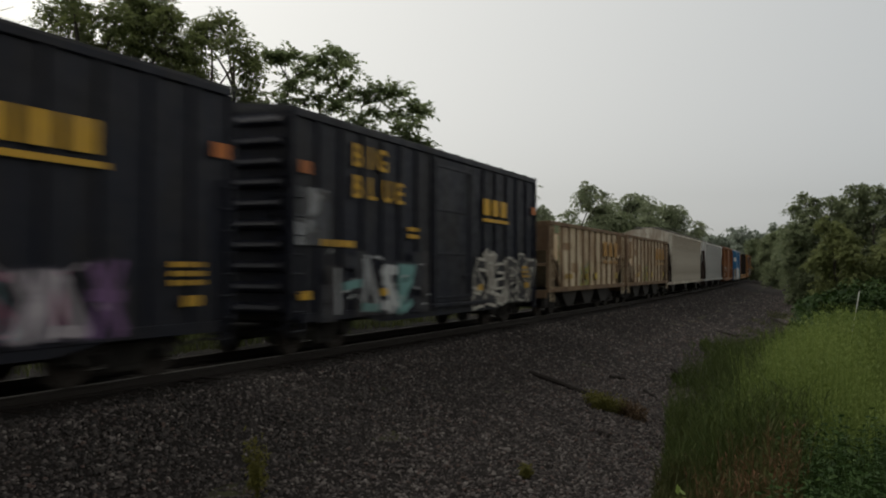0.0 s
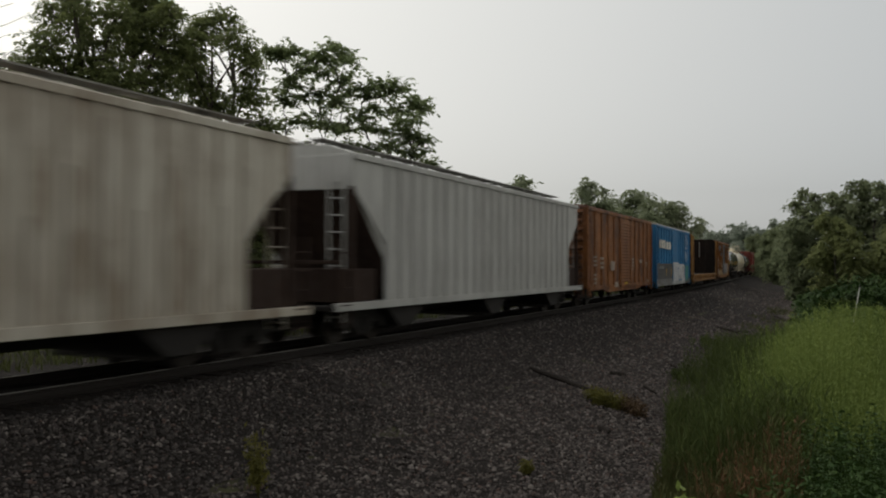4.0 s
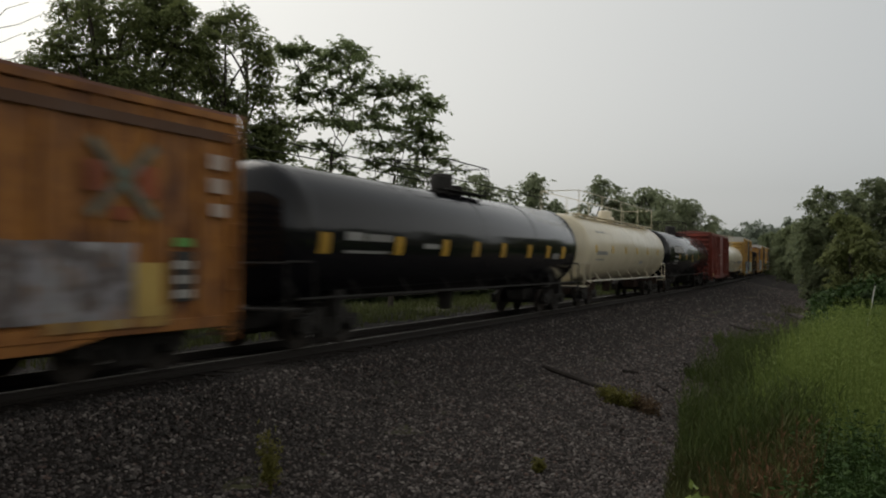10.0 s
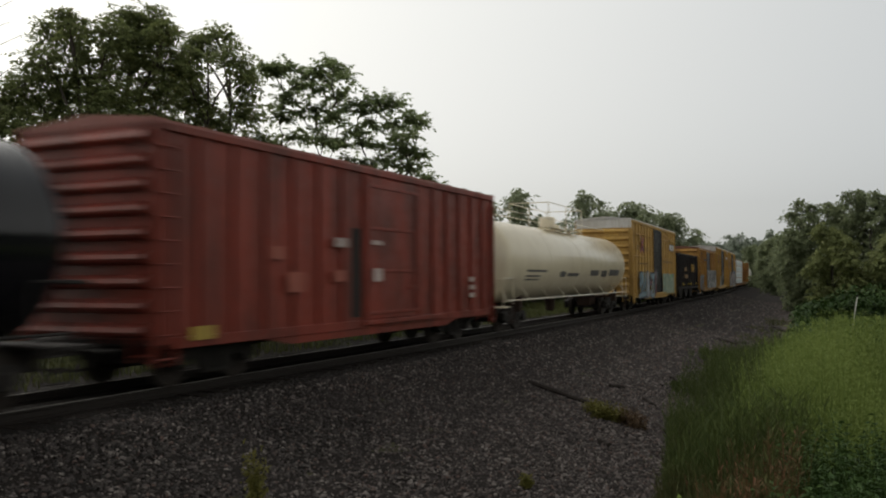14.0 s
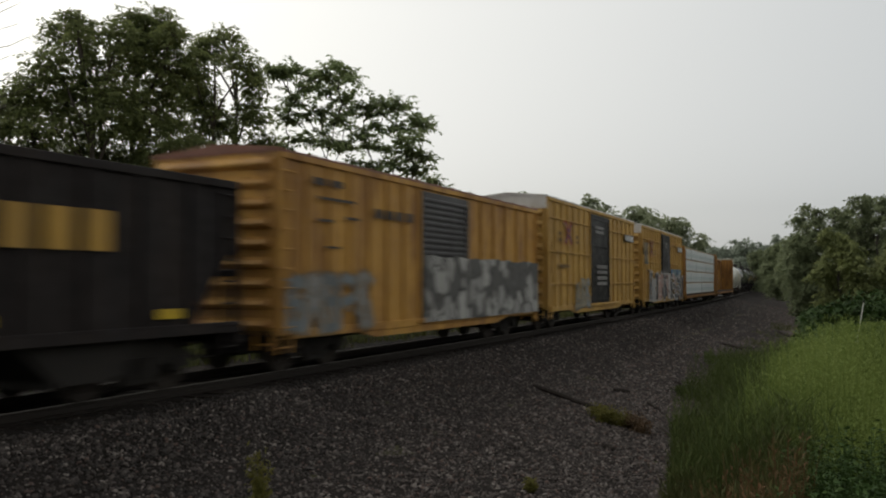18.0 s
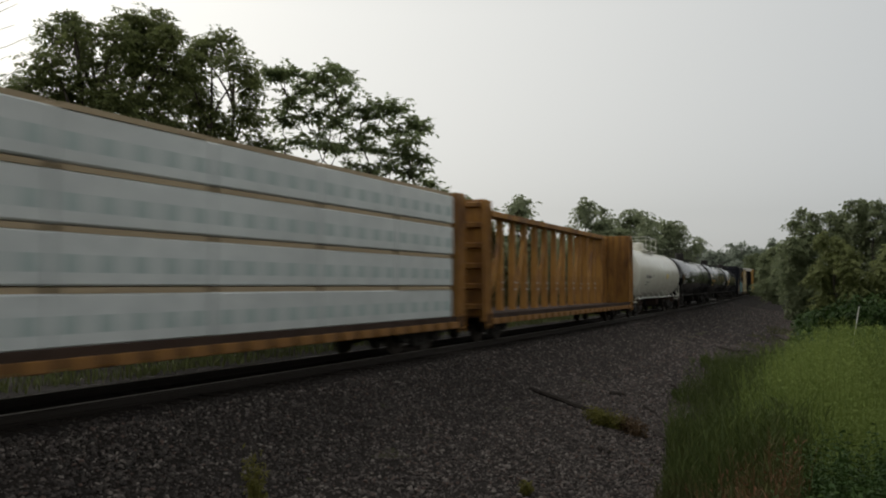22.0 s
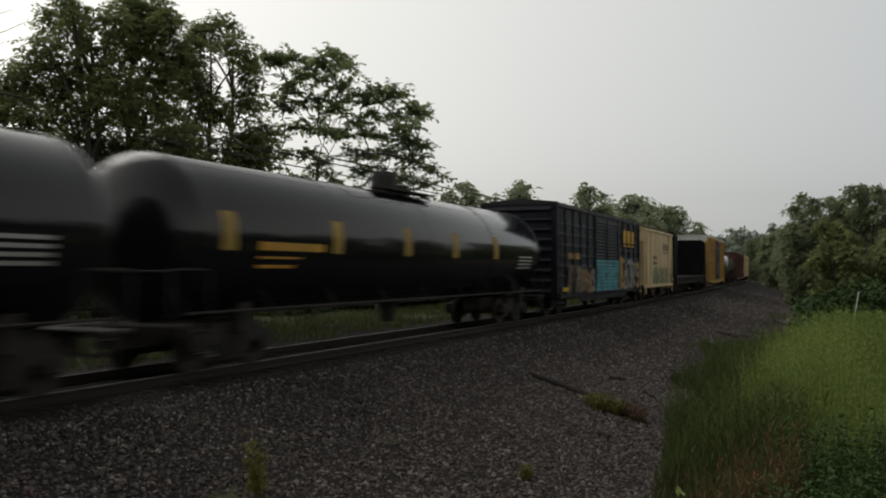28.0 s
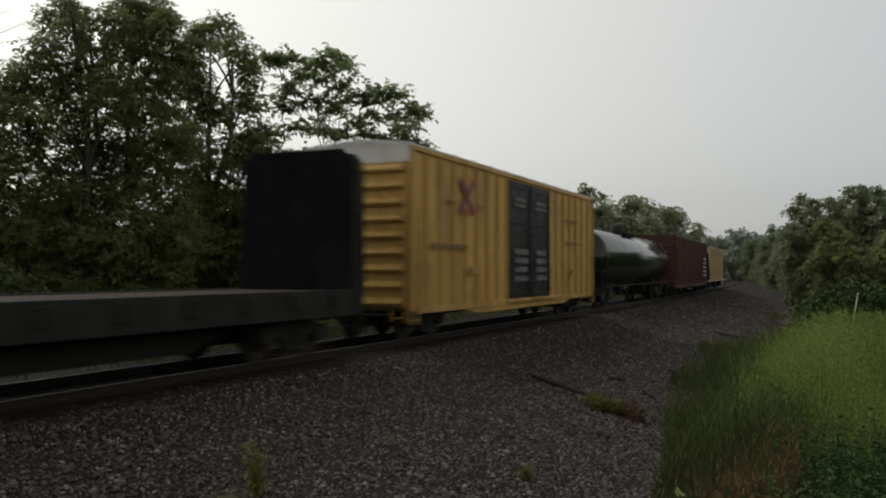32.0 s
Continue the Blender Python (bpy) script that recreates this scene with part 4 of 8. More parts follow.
def stalks(x, y, h, rng, m, length, width, low=0.2, lean=0.16, rise=0.6):
    """Upright weed stalks with narrow leaves all the way up, finer and closer towards the tip; arrays of plan places and heights."""
    n = len(x)
    z = ground_z(x, y) - 0.03
    t = low + (1 - low) * (np.arange(m)[None] + rng.random((n, m))) / m
    a0 = rng.uniform(0, 2 * np.pi, n)
    bend = np.stack([np.cos(a0), np.sin(a0)], 1) * (lean * h * rng.uniform(0.2, 1.3, n))[:, None]
    p = np.stack([x[:, None] + bend[:, :1] * t ** 2, y[:, None] + bend[:, 1:] * t ** 2, z[:, None] + h[:, None] * t], 2)
    a = a0[:, None] + 2.4 * np.arange(m)[None] + rng.normal(0, 0.4, (n, m))
    up = rng.normal(rise, 0.3, (n, m))
    u = np.stack([np.cos(a), np.sin(a), up], 2)
    u /= np.linalg.norm(u, axis=2)[..., None]
    s = (length * rng.uniform(0.7, 1.25, (n, m)) * (1.15 - 0.6 * t))[..., None]
    w = np.cross(u, np.array([0, 0, 1.0]) + rng.normal(0, 0.5, (n, m, 3)))
    w /= np.linalg.norm(w, axis=2)[..., None] + 1e-6
    w = w * (width * (0.7 + 0.3 * rng.random((n, m))))[..., None]
    q = np.stack([p, p + u * s * 0.45 + w, p + u * s - np.array([0, 0, 0.25]) * s, p + u * s * 0.45 - w], 2).reshape(-1, 4, 3)
    b = np.stack([x, y, z], 1)
    e = np.stack([x + bend[:, 0], y + bend[:, 1], z + h], 1)
    k = np.array([0.004, 0, 0])
    stem = np.stack([b - k, b + k, e + k * 0.4, e - k * 0.4], 1)
    return np.concatenate([q, stem])


def scatter(rng, n, y0, y1, az0, az1, bias=1.0):
    """Plan places between two distances and two directions (degrees left of north)."""
    y = y0 + (y1 - y0) * rng.random(n) ** bias
    return -y * np.tan(np.radians(az0 + (az1 - az0) * rng.random(n))), y


def lumps(x, y, s, seed):
    return np.array([noise.noise((a * s, b * s * 0.7, seed)) for a, b in zip(x, y)])


def weed_bed(name, x, y, h, rng, mat, label, category, **kw):
    return tagged(new(name, crown_mesh(name, [stalks(x, y, h, rng, **kw)], mat)), label, category, kind="stuff")


def plant_verge():
    rng = np.random.default_rng(8)
    top = np.vectorize(verge_top)
    # bright feathery weeds over the whole top of the bank
    for n, y0, y1, m, ln, wd in ((5200, 8.6, 16.0, 36, 0.13, 0.0042), (4200, 15.5, 29.5, 22, 0.20, 0.0085)):
        x, y = scatter(rng, n, y0, y1, -8.0, 7.4, 1.15)
        d = x - line_x(y)
        near = d - np.interp(y, [9, 18, 30], [10.6, 9.9, 10.1]) - 1.5 * lumps(x, y, 0.5, 4) + rng.normal(0, 0.18, len(x))
        keep = near > 0
        x, y, near = x[keep], y[keep], near[keep]
        room = top(x, y) - ground_z(x, y)
        swell = lumps(x, y, 0.5, 1) + 0.5 * lumps(x, y, 1.3, 2)
        h = np.clip(room, 0.35, 2.3) * (0.84 + 1.25 * swell) * (1 - 0.38 * rng.random(len(x)) ** 2) * np.clip(0.45 + 0.5 * near, 0, 1)
        weed_bed("tall_weeds", x, y, np.clip(h, 0.3, 2.0), rng, GREEN["grass"], "bright green feathery weeds on the bank", "weeds", m=m, length=ln, width=wd, rise=1.1)
    # darker reedy grass on the slope down to the ballast, farther on
    x, y = scatter(rng, 4600, 9.5, 36, 2.2, 10.6, 1.35)
    d = x - line_x(y)
    keep = (d > np.interp(y, [11, 17, 22, 36], [9.0, 8.4, 8.0, 7.2]) + 2.2 * lumps(x, y, 0.5, 5)) & (d < 11.3) & (lumps(x, y, 0.8, 9) > -0.35)
    x, y = x[keep], y[keep]
    h = np.clip(top(x, y) - ground_z(x, y), 0.3, 1.5) * (0.78 + 0.8 * lumps(x, y, 0.6, 6)) * rng.uniform(0.5, 1.1, len(x))
    weed_bed("reed_grass", x, y, np.clip(h, 0.2, 1.5), rng, GREEN["reed"], "dark reedy grass along the foot of the ballast", "grass", m=14, length=0.36, width=0.008, low=0.0, rise=2.2)
    # olive and brown grass nearer by
    x, y = scatter(rng, 3000, 6.6, 13.5, 3.2, 11.2, 1.0)
    d = x - line_x(y)
    keep = d > 8.75 + 1.8 * lumps(x, y, 0.6, 15)
    x, y = x[keep], y[keep]
    h = (0.72 + 0.75 * lumps(x, y, 0.8, 16)) * rng.uniform(0.45, 1.1, len(x)) + 0.12
    pick = (rng.random(len(x)) < 0.15 + 0.6 * lumps(x, y, 0.7, 17))
    weed_bed("olive_grass", x[~pick], y[~pick], h[~pick], rng, GREEN["olive"], "olive-green grass at the foot of the bank", "grass", m=14, length=0.27, width=0.006, low=0.0, rise=2.0)
    weed_bed("dry_stems", x[pick], y[pick], h[pick], rng, GREEN["dry"], "reddish-brown dry stems among the grass", "grass", m=12, length=0.16, width=0.006, low=0.1, rise=1.3)
    # dark leafy weeds close by, on the crest
    x, y = scatter(rng, 1500, 5.0, 9.6, -9.0, 3.4, 1.0)
    keep = np.degrees(np.arctan2(-x, y)) < 3.0 + 1.2 * lumps(x, y, 0.9, 21)
    x, y = x[keep], y[keep]
    h = np.clip(2.149 - 0.150 * y - ground_z(x, y), 0.4, 1.6) * (0.82 + 0.45 * lumps(x, y, 0.8, 22)) * rng.uniform(0.6, 1.05, len(x))
    weed_bed("leafy_weeds", x, y, np.clip(h, 0.25, 1.6), rng, GREEN["bush"], "dark green leafy weeds on the near bank", "weeds", m=40, length=0.085, width=0.013, low=0.1, lean=0.3, rise=0.25)
    x, y = scatter(rng, 420, 4.4, 6.2, -8.0, 5.5, 1.0)
    weed_bed("young_weeds", x, y, rng.uniform(0.3, 0.62, len(x)), rng, GREEN["weed"], "fresh yellow-green weeds at the foot of the leafy ones", "weeds", m=24, length=0.09, width=0.014, low=0.1, lean=0.3, rise=0.4)
    # low growth that covers the soil between them
    x, y = scatter(rng, 3600, 6.0, 44, -8.0, 8.0, 1.2)
    keep = x - line_x(y) > 9.5
    x, y = x[keep], y[keep]
    weed_bed("low_weeds", x, y, rng.uniform(0.15, 0.5, len(x)), rng, GREEN["bush"], "low dark weeds between the taller ones", "weeds", m=16, length=0.16, width=0.022, low=0.0, lean=0.4)
    # thin grass on the ballast slope farther along
    x, y = scatter(rng, 2200, 24, 75, 2.0, 8.5, 1.0)
    d = x - line_x(y)
    keep = (d > 5.2) & (d < 10.5) & (lumps(x, y, 0.35, 31) + 0.25 * (d - 8) > 0.15)
    x, y = x[keep], y[keep]
    weed_bed("thin_grass", x, y, rng.uniform(0.12, 0.4, len(x)), rng, GREEN["olive"], "thin olive grass on the slope of the ballast", "grass", m=8, length=0.22, width=0.016, low=0.0, rise=0.9)
    bushes = []
    for k in range(170):
        y = 30 + 40 * rng.random()
        d = rng.uniform(9.8, 17)
        x = float(line_x(y)) + d
        z = float(ground_z(x, y))
        h = max(0.4, min(1.5, 2.149 - y * 0.04 - z)) * rng.uniform(0.6, 0.95)
        bushes.append(sprays((x, y, z + 0.45 * h), (0.6, 0.6, 0.4 * h), 0.28, 0.10, rng)[1])
    tagged(new("bank_bushes", crown_mesh("bank_bushes", bushes, GREEN["bush"])), "dark low bushes farther along the bank", "weeds", kind="stuff")
    back = []
    for k in range(2000):
        y = 4 + 95 * rng.random() ** 1.3
        d = -rng.uniform(2.9, 9.0)
        back.append((float(line_x(y)) + d, y, float(np.interp(d, PD, PZ)) - 0.03))
    clump_field("lineside_grass", back, lambda x, y, z: blades(x, y, z, rng, 14, 0.30, 0.014, 0.6, 0.3), GREEN["olive2"], "low yellow-green grass on the far side of the track", "grass")
    chunks = []
    # clumps under the large trees, with shade put into the leaf colour
    dark = []
    for k in range(520):
        y = 8 + 130 * rng.random()
        d = -rng.uniform(10.5, 21)
        h = rng.uniform(0.6, 2.4) * (0.6 + 0.03 * -d)
        x, z = float(line_x(y)) + d, float(np.interp(d, PD, PZ))
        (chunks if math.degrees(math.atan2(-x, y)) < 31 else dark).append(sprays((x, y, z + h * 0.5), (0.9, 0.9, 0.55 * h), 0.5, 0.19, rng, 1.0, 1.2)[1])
    tagged(new("shaded_undergrowth", crown_mesh("shaded_undergrowth", dark, GREEN["shade"])), "undergrowth below the large trees, shade put into its leaf colour", "undergrowth", kind="stuff")
    tagged(new("undergrowth", crown_mesh("undergrowth", chunks, GREEN["hedge"])), "dense green undergrowth below the trees", "undergrowth", kind="stuff")
    chunks = []
    for k in range(260):
        y = 64 + 62 * rng.random()
        d = rng.uniform(9.8, 17)
        h = rng.uniform(0.5, 1.0) * min(2.6, 0.5 + 0.5 * (d - 9))
        x, z = float(line_x(y)) + d, float(ground_z(float(line_x(y)) + d, y))
        chunks.append(sprays((x, y, z + h * 0.5), (1.0, 1.0, 0.55 * h), 0.55, 0.22, rng)[1])
    tagged(new("wood_edge_bushes", crown_mesh("wood_edge_bushes", chunks, GREEN["bush"])), "dark bushes at the foot of the wood", "undergrowth", kind="stuff")


def lying_stick(name, p, q, r, label, seed, category="stick"):
    """A crooked piece of dead wood on the ballast."""
    rng = np.random.default_rng(seed)
    z0, z1 = float(ground_z(*p)) + r * 0.8, float(ground_z(*q)) + r * 0.8
    k = np.linspace(0, 1, 7)
    pts = np.stack([p[0] + (q[0] - p[0]) * k, p[1] + (q[1] - p[1]) * k, z0 + (z1 - z0) * k], 1) + rng.normal(0, 0.4 * r, (7, 3)) * np.array([1, 1, 0.4])
    me = Geo().tube([tuple(a) for a in pts], [r * float(f) for f in (0.7, 1, 1.05, 0.95, 1, 0.85, 0.6)], 7).mesh(name, True)
    me.materials.append(MAT["deadwood"])
    return tagged(new(name, me), label, category)


def small_plant(name, x, y, h, n, mat, label, seed, wide=0.16):
    """A single weed: a few upright stems with narrow leaves up to the top."""
    rng = np.random.default_rng(seed)
    z = float(ground_z(x, y)) - 0.02
    root = new(name)
    root.location = (x, y, z)
    tagged(root, label, "weed")
    stems, ch = Geo(), []
    for k in range(n):
        a, l = rng.uniform(0, 6.28), rng.uniform(0.1, 0.35)
        hh = h * rng.uniform(0.6, 1.05)
        t = (l * hh * math.cos(a), l * hh * math.sin(a), hh)
        stems.tube([(0, 0, 0), (t[0] * 0.35, t[1] * 0.35, hh * 0.55), t], [0.006, 0.005, 0.002], 5)
        for f in np.linspace(0.25, 1.0, 9):
            ch.append(leaves((t[0] * f, t[1] * f, hh * f), 7, (wide * 0.3, wide * 0.3, 0.04), 0.022, rng, -0.5, 3.6))
    part("stem", stems, mat, root)
    part("foliage", crown_mesh("foliage", ch, mat), None, root)
    return root


def small_things():
    lying_stick("fallen_log", (-7.32, 20.85), (-5.21, 19.66), 0.062, "long weathered dark log lying across the ballast", 1, "log")
    lying_stick("broken_stick", (-5.75, 14.8), (-5.36, 14.55), 0.022, "thin dark stick on the ballast", 2)
    lying_stick("broken_stick", (-5.82, 22.99), (-5.43, 23.13), 0.06, "short dark stump of wood on the ballast", 3)
    lying_stick("broken_stick", (-4.32, 16.28), (-4.07, 16.05), 0.05, "short dark stick on the ballast", 4)
    lying_stick("broken_stick", (-4.87, 26.8), (-4.46, 26.14), 0.06, "dark broken branch on the ballast", 5)
    lying_stick("broken_stick", (-4.74, 22.1), (-4.26, 21.34), 0.04, "thin dark branch on the ballast", 6)
    lying_stick("broken_stick", (-3.83, 19.24), (-3.3, 18.1), 0.055, "dark broken branch at the edge of the weeds", 7)
    lying_stick("broken_stick", (-4.7, 30.2), (-4.3, 29.3), 0.05, "dark stick on the ballast", 8)
    lying_stick("dead_branch", (-5.66, 43.17), (-4.6, 42.0), 0.07, "black twisted dead branch on the bank", 9, "branch")
    lying_stick("dead_branch", (-5.2, 42.6), (-4.23, 43.6), 0.05, "black dead branch lying across another", 12, "branch")
    lying_stick("dead_branch", (-4.3, 59.48), (-3.26, 55.02), 0.10, "long dark dead branch on the bank", 10, "branch")
    small_plant("tall_weed", -6.45, 8.55, 0.82, 6, GREEN["weed"], "slender yellow-green weed growing in the ballast", 31)
    small_plant("tall_weed", -6.75, 8.9, 0.4, 4, GREEN["weed"], "small yellow-green weed in the ballast", 32)
    small_plant("low_weed", -4.36, 12.29, 0.18, 5, GREEN["weed"], "low yellowish weed in the ballast", 33)
    for k, (x, y) in enumerate(((-5.15, 18.9), (-4.95, 18.75), (-4.7, 18.6), (-4.5, 18.5), (-4.85, 18.5))):
        small_plant("low_weed", x, y, 0.33, 7, GREEN["weed"], "low tuft of yellow-green weed beside the log", 34 + k, 0.3)
    for k, (x, y) in enumerate(((-4.35, 18.55), (-4.15, 18.4), (-4.0, 18.2))):
        small_plant("low_weed", x, y, 0.33, 7, GREEN["withered"], "reddish-brown withered weed on the ballast", 44 + k, 0.3)
    root = new("marker_post")
    foot = float(ground_z(0.22, 30))
    root.location = (0.22, 30, foot)
    tagged(root, "thin white marker post leaning in the grass", "post")
    part("shaft", Geo().tube([(-0.3, 0, -0.1), (0.1, 0, 1.52 - foot)], [0.018, 0.016], 8), plain("white_post_paint", (0.7, 0.7, 0.68), (0.55, 0.54, 0.5), 5, 0.6), root)
    part("cap", Geo().box(0.07, 0.13, -0.03, 0.03, 1.5 - foot, 1.56 - foot, 0.008), MAT["iron"], root)
    # a leafy shoot that stands up close to the viewer
    root = new("leafy_shoot")
    root.location = (-0.52, 3.1, float(ground_z(-0.52, 3.1)))
    tagged(root, "pale green leafy shoot standing up beside the bank", "weed")
    tip = 1.36 - root.location.z
    part("stem", Geo().tube([(0, 0, -0.05), (0.02, 0, tip * 0.6), (-0.01, 0.02, tip)], [0.006, 0.005, 0.003], 6), GREEN["weed"], root)
    rng = np.random.default_rng(77)
    part("foliage", crown_mesh("foliage", [leaves((0, 0.01, tip * f), 4, (0.018, 0.018, 0.012), 0.034, rng, -0.2, 1.7) for f in (0.7, 0.78, 0.85, 0.9, 0.95, 0.98, 1.0)], GREEN["grass"]), None, root)
    # bare twigs that reach in above
    twig = new("bare_branch")
    tagged(twig, "bare thin twigs of a dead branch", "branch")
    rng = np.random.default_rng(3)
    bx, by = around(54.5, 22)
    g = Geo()
    g.tube([(bx - 0.8, by - 0.6, -0.8), (bx - 0.5, by - 0.4, 4), (bx - 0.3, by - 0.2, 8.0)], [0.09, 0.07, 0.03], 6)
    for k in range(9):
        z = 5.6 + 0.34 * k
        e = np.array([bx + 0.9 + rng.uniform(-0.3, 0.35), by + 0.8 + rng.uniform(-0.3, 0.3), z + rng.uniform(0.2, 0.7)])
        limb(g, (bx - 0.42, by - 0.3, z - 0.5), e, 0.02, 0.006, rng, 0.1, 5)
    part("twig_fork", g, MAT["bark"], twig)


plant_trees()
plant_verge()
small_things()

# ---- freight cars: x along the car to its rear, -y the side towards the viewer, z from the datum, RAIL below the wheels ----
TRAIN = []
CACHE = {}


def shared(key, build, mat):
    """A mesh that several parts share."""
    if key not in CACHE:
        me = build().mesh(key[0])
        me.materials.append(mat)
        CACHE[key] = me
    return CACHE[key]


def railcar(name, s0, s1, label, category):
    root = new(name)
    tagged(root, label, category, group="cars of the freight train")
    TRAIN.append((root, (s0 + s1) / 2, s1 - s0))
    return root


def truck_mesh():
    g = Geo()
    for y in (-1.0, 1.0):
        g.prism([(-1.2, 0.42), (-1.2, 0.66), (-0.85, 0.70), (-0.35, 0.86), (0.35, 0.86), (0.85, 0.70), (1.2, 0.66), (1.2, 0.42), (0.98, 0.36), (0.55, 0.52), (0.32, 0.20), (-0.32, 0.20), (-0.55, 0.52), (-0.98, 0.36)], y - 0.08, y + 0.08)
        for x in (-0.885, 0.885):
            g.box(x - 0.14, x + 0.14, y - 0.13, y + 0.13, 0.32, 0.6, 0.03)
        for x in (-0.2, -0.07, 0.07, 0.2):
            g.tube([(x, y - 0.10 * (1 if y < 0 else -1), 0.28), (x, y - 0.10 * (1 if y < 0 else -1), 0.62)], 0.05, 6)
    g.box(-0.22, 0.22, -1.05, 1.05, 0.55, 0.82, 0.03)
    return g


def wheel_mesh():
    return Geo().lathe_y([(-0.07, 0.10), (-0.07, 0.36), (-0.07, 0.415), (0.04, 0.42), (0.04, 0.445), (0.07, 0.445), (0.07, 0.30), (0.02, 0.24), (0.05, 0.10)], 0, 0, 20)


def running_gear(root, L, sill=True, reach=None, width=0.25):
    """Centre sill, draft gear and couplers, two trucks with their wheels."""
    h = L / 2
    reach = h + 0.85 if reach is None else reach
    if sill:
        part("centre_sill", Geo().box(-h, h, -width, width, 0.82, 1.1, 0.02), MAT["iron"], root)
    for e in (-1, 1):
        g = Geo().box(min(e * (h - .3), e * reach), max(e * (h - .3), e * reach), -0.1, 0.1, 1.02, 1.18, 0.02)
        g.box(e * reach - 0.16, e * reach + 0.16, -0.16, 0.16, 0.94, 1.26, 0.05)
        part("coupler", g, MAT["iron"], root)
        g = Geo().tube([(e * (h - .2), -0.35, 1.0), (e * (h + .3), -0.3, 0.7), (e * reach, -0.1, 0.76)], 0.03, 5)
        part("brake_hose", g, MAT["iron"], root)
        tr = moved("truck", shared(("truck",), truck_mesh, MAT["iron"]), root, (e * (h - 2.0), 0, RAIL))
        for x in (-0.885, 0.885):
            for y in (-0.755, 0.755):
                moved("wheel", shared(("wheel",), wheel_mesh, MAT["wheel"]), tr, (x, y, 0.42), math.pi if y < 0 else 0)
            ax = shared(("axle",), lambda: Geo().rod((0, -0.95, 0), (0, 0.95, 0), 0.08, 8), MAT["iron"])
            moved("axle", ax, tr, (x, 0, 0.42))


def ladder(root, x0, x1, y, z0, z1, mat, name="ladder", step=0.38, n_from=0):
    g = Geo()
    for x in (x0, x1):
        g.box(x - 0.02, x + 0.02, y - 0.03, y + 0.015, z0, z1)
    z = z0 + 0.12
    while z < z1:
        g.rod((x0, y - 0.04, z), (x1, y - 0.04, z), 0.016, 5)
        z += step
    return part(name, g, mat, root)


def end_ladder(root, x, y0, y1, z0, z1, mat):
    g = Geo()
    e = 1 if x > 0 else -1
    for y in (y0, y1):
        g.box(x - 0.02, x + 0.02, y - 0.02, y + 0.02, z0, z1)
    z = z0 + 0.12
    while z < z1:
        g.rod((x + e * 0.05, y0, z), (x + e * 0.05, y1, z), 0.016, 5)
        z += 0.38
    return part("end_ladder", g, mat, root)


def brake_wheel(root, x, y, z, mat):
    e = 1 if x > 0 else -1
    g = Geo()
    pts = [(x + e * 0.16, y + 0.28 * math.cos(a), z + 0.28 * math.sin(a)) for a in np.linspace(0, 2 * math.pi, 15)]
    g.tube(pts, 0.016, 5)
    for a in (0, 1.57, 3.14, 4.71):
        g.rod((x + e * 0.14, y, z), (x + e * 0.16, y + 0.28 * math.cos(a), z + 0.28 * math.sin(a)), 0.012, 4)
    g.rod((x, y, z), (x + e * 0.16, y, z), 0.03, 6)
    return part("brake_wheel", g, mat, root)


def decal(root, name, mat, rects, y=-1.615, label="", depth=0.004):
    """Painted marks as thin raised shapes; rects: (x0, x1, z0, z1)."""
    if len(rects) > 14:
        g = Geo()
        for x0, x1, z0, z1 in rects:
            g.box(x0, x1, y - depth, y, z0, z1)
        return tagged(part(name, g, mat, root, label), kind="stuff")
    for x0, x1, z0, z1 in rects:
        ob = part(name, Geo().box(x0, x1, y - depth, y, z0, z1), mat, root, label)
    return ob


STROKES = (
    ((0.1, 0.0), (0.12, 1.0)), ((0.85, 0.0), (0.82, 1.0)), ((0.5, 0.0), (0.48, 1.0)), ((0.05, 0.95), (0.9, 0.92)), ((0.08, 0.5), (0.85, 0.56)), ((0.05, 0.06), (0.9, 0.04)),
    ((0.05, 0.0), (0.5, 1.0), (0.95, 0.0)), ((0.1, 1.0), (0.5, 0.35), (0.9, 1.0)), ((0.1, 0.95), (0.7, 0.9), (0.85, 0.7), (0.65, 0.52), (0.1, 0.5)), ((0.9, 0.85), (0.45, 1.0), (0.1, 0.65), (0.12, 0.25), (0.5, 0.0), (0.9, 0.18)),
    ((0.85, 0.9), (0.3, 0.95), (0.15, 0.7), (0.8, 0.35), (0.7, 0.05), (0.1, 0.08)), ((0.1, 0.5), (0.7, 0.45), (0.9, 0.2), (0.6, 0.0), (0.1, 0.02)), ((0.15, 0.0), (0.9, 0.95)), ((0.1, 0.95), (0.9, 0.05)))


def ribbon(g, pts, w, y):
    """A flat band of paint along a bent line in x and z."""
    p = [Vector((a, b)) for a, b in pts]
    v = []
    for i, q in enumerate(p):
        t = (p[min(i + 1, len(p) - 1)] - p[max(i - 1, 0)]).normalized()
        e = t * (w * 0.3 if i == len(p) - 1 else -w * 0.3 if i == 0 else 0)
        n = Vector((-t.y, t.x)) * w / 2
        v += [(q.x + e.x - n.x, y, q.y + e.y - n.y), (q.x + e.x + n.x, y, q.y + e.y + n.y)]
    g.add(v, [(2 * i, 2 * i + 2, 2 * i + 3, 2 * i + 1) for i in range(len(p) - 1)])


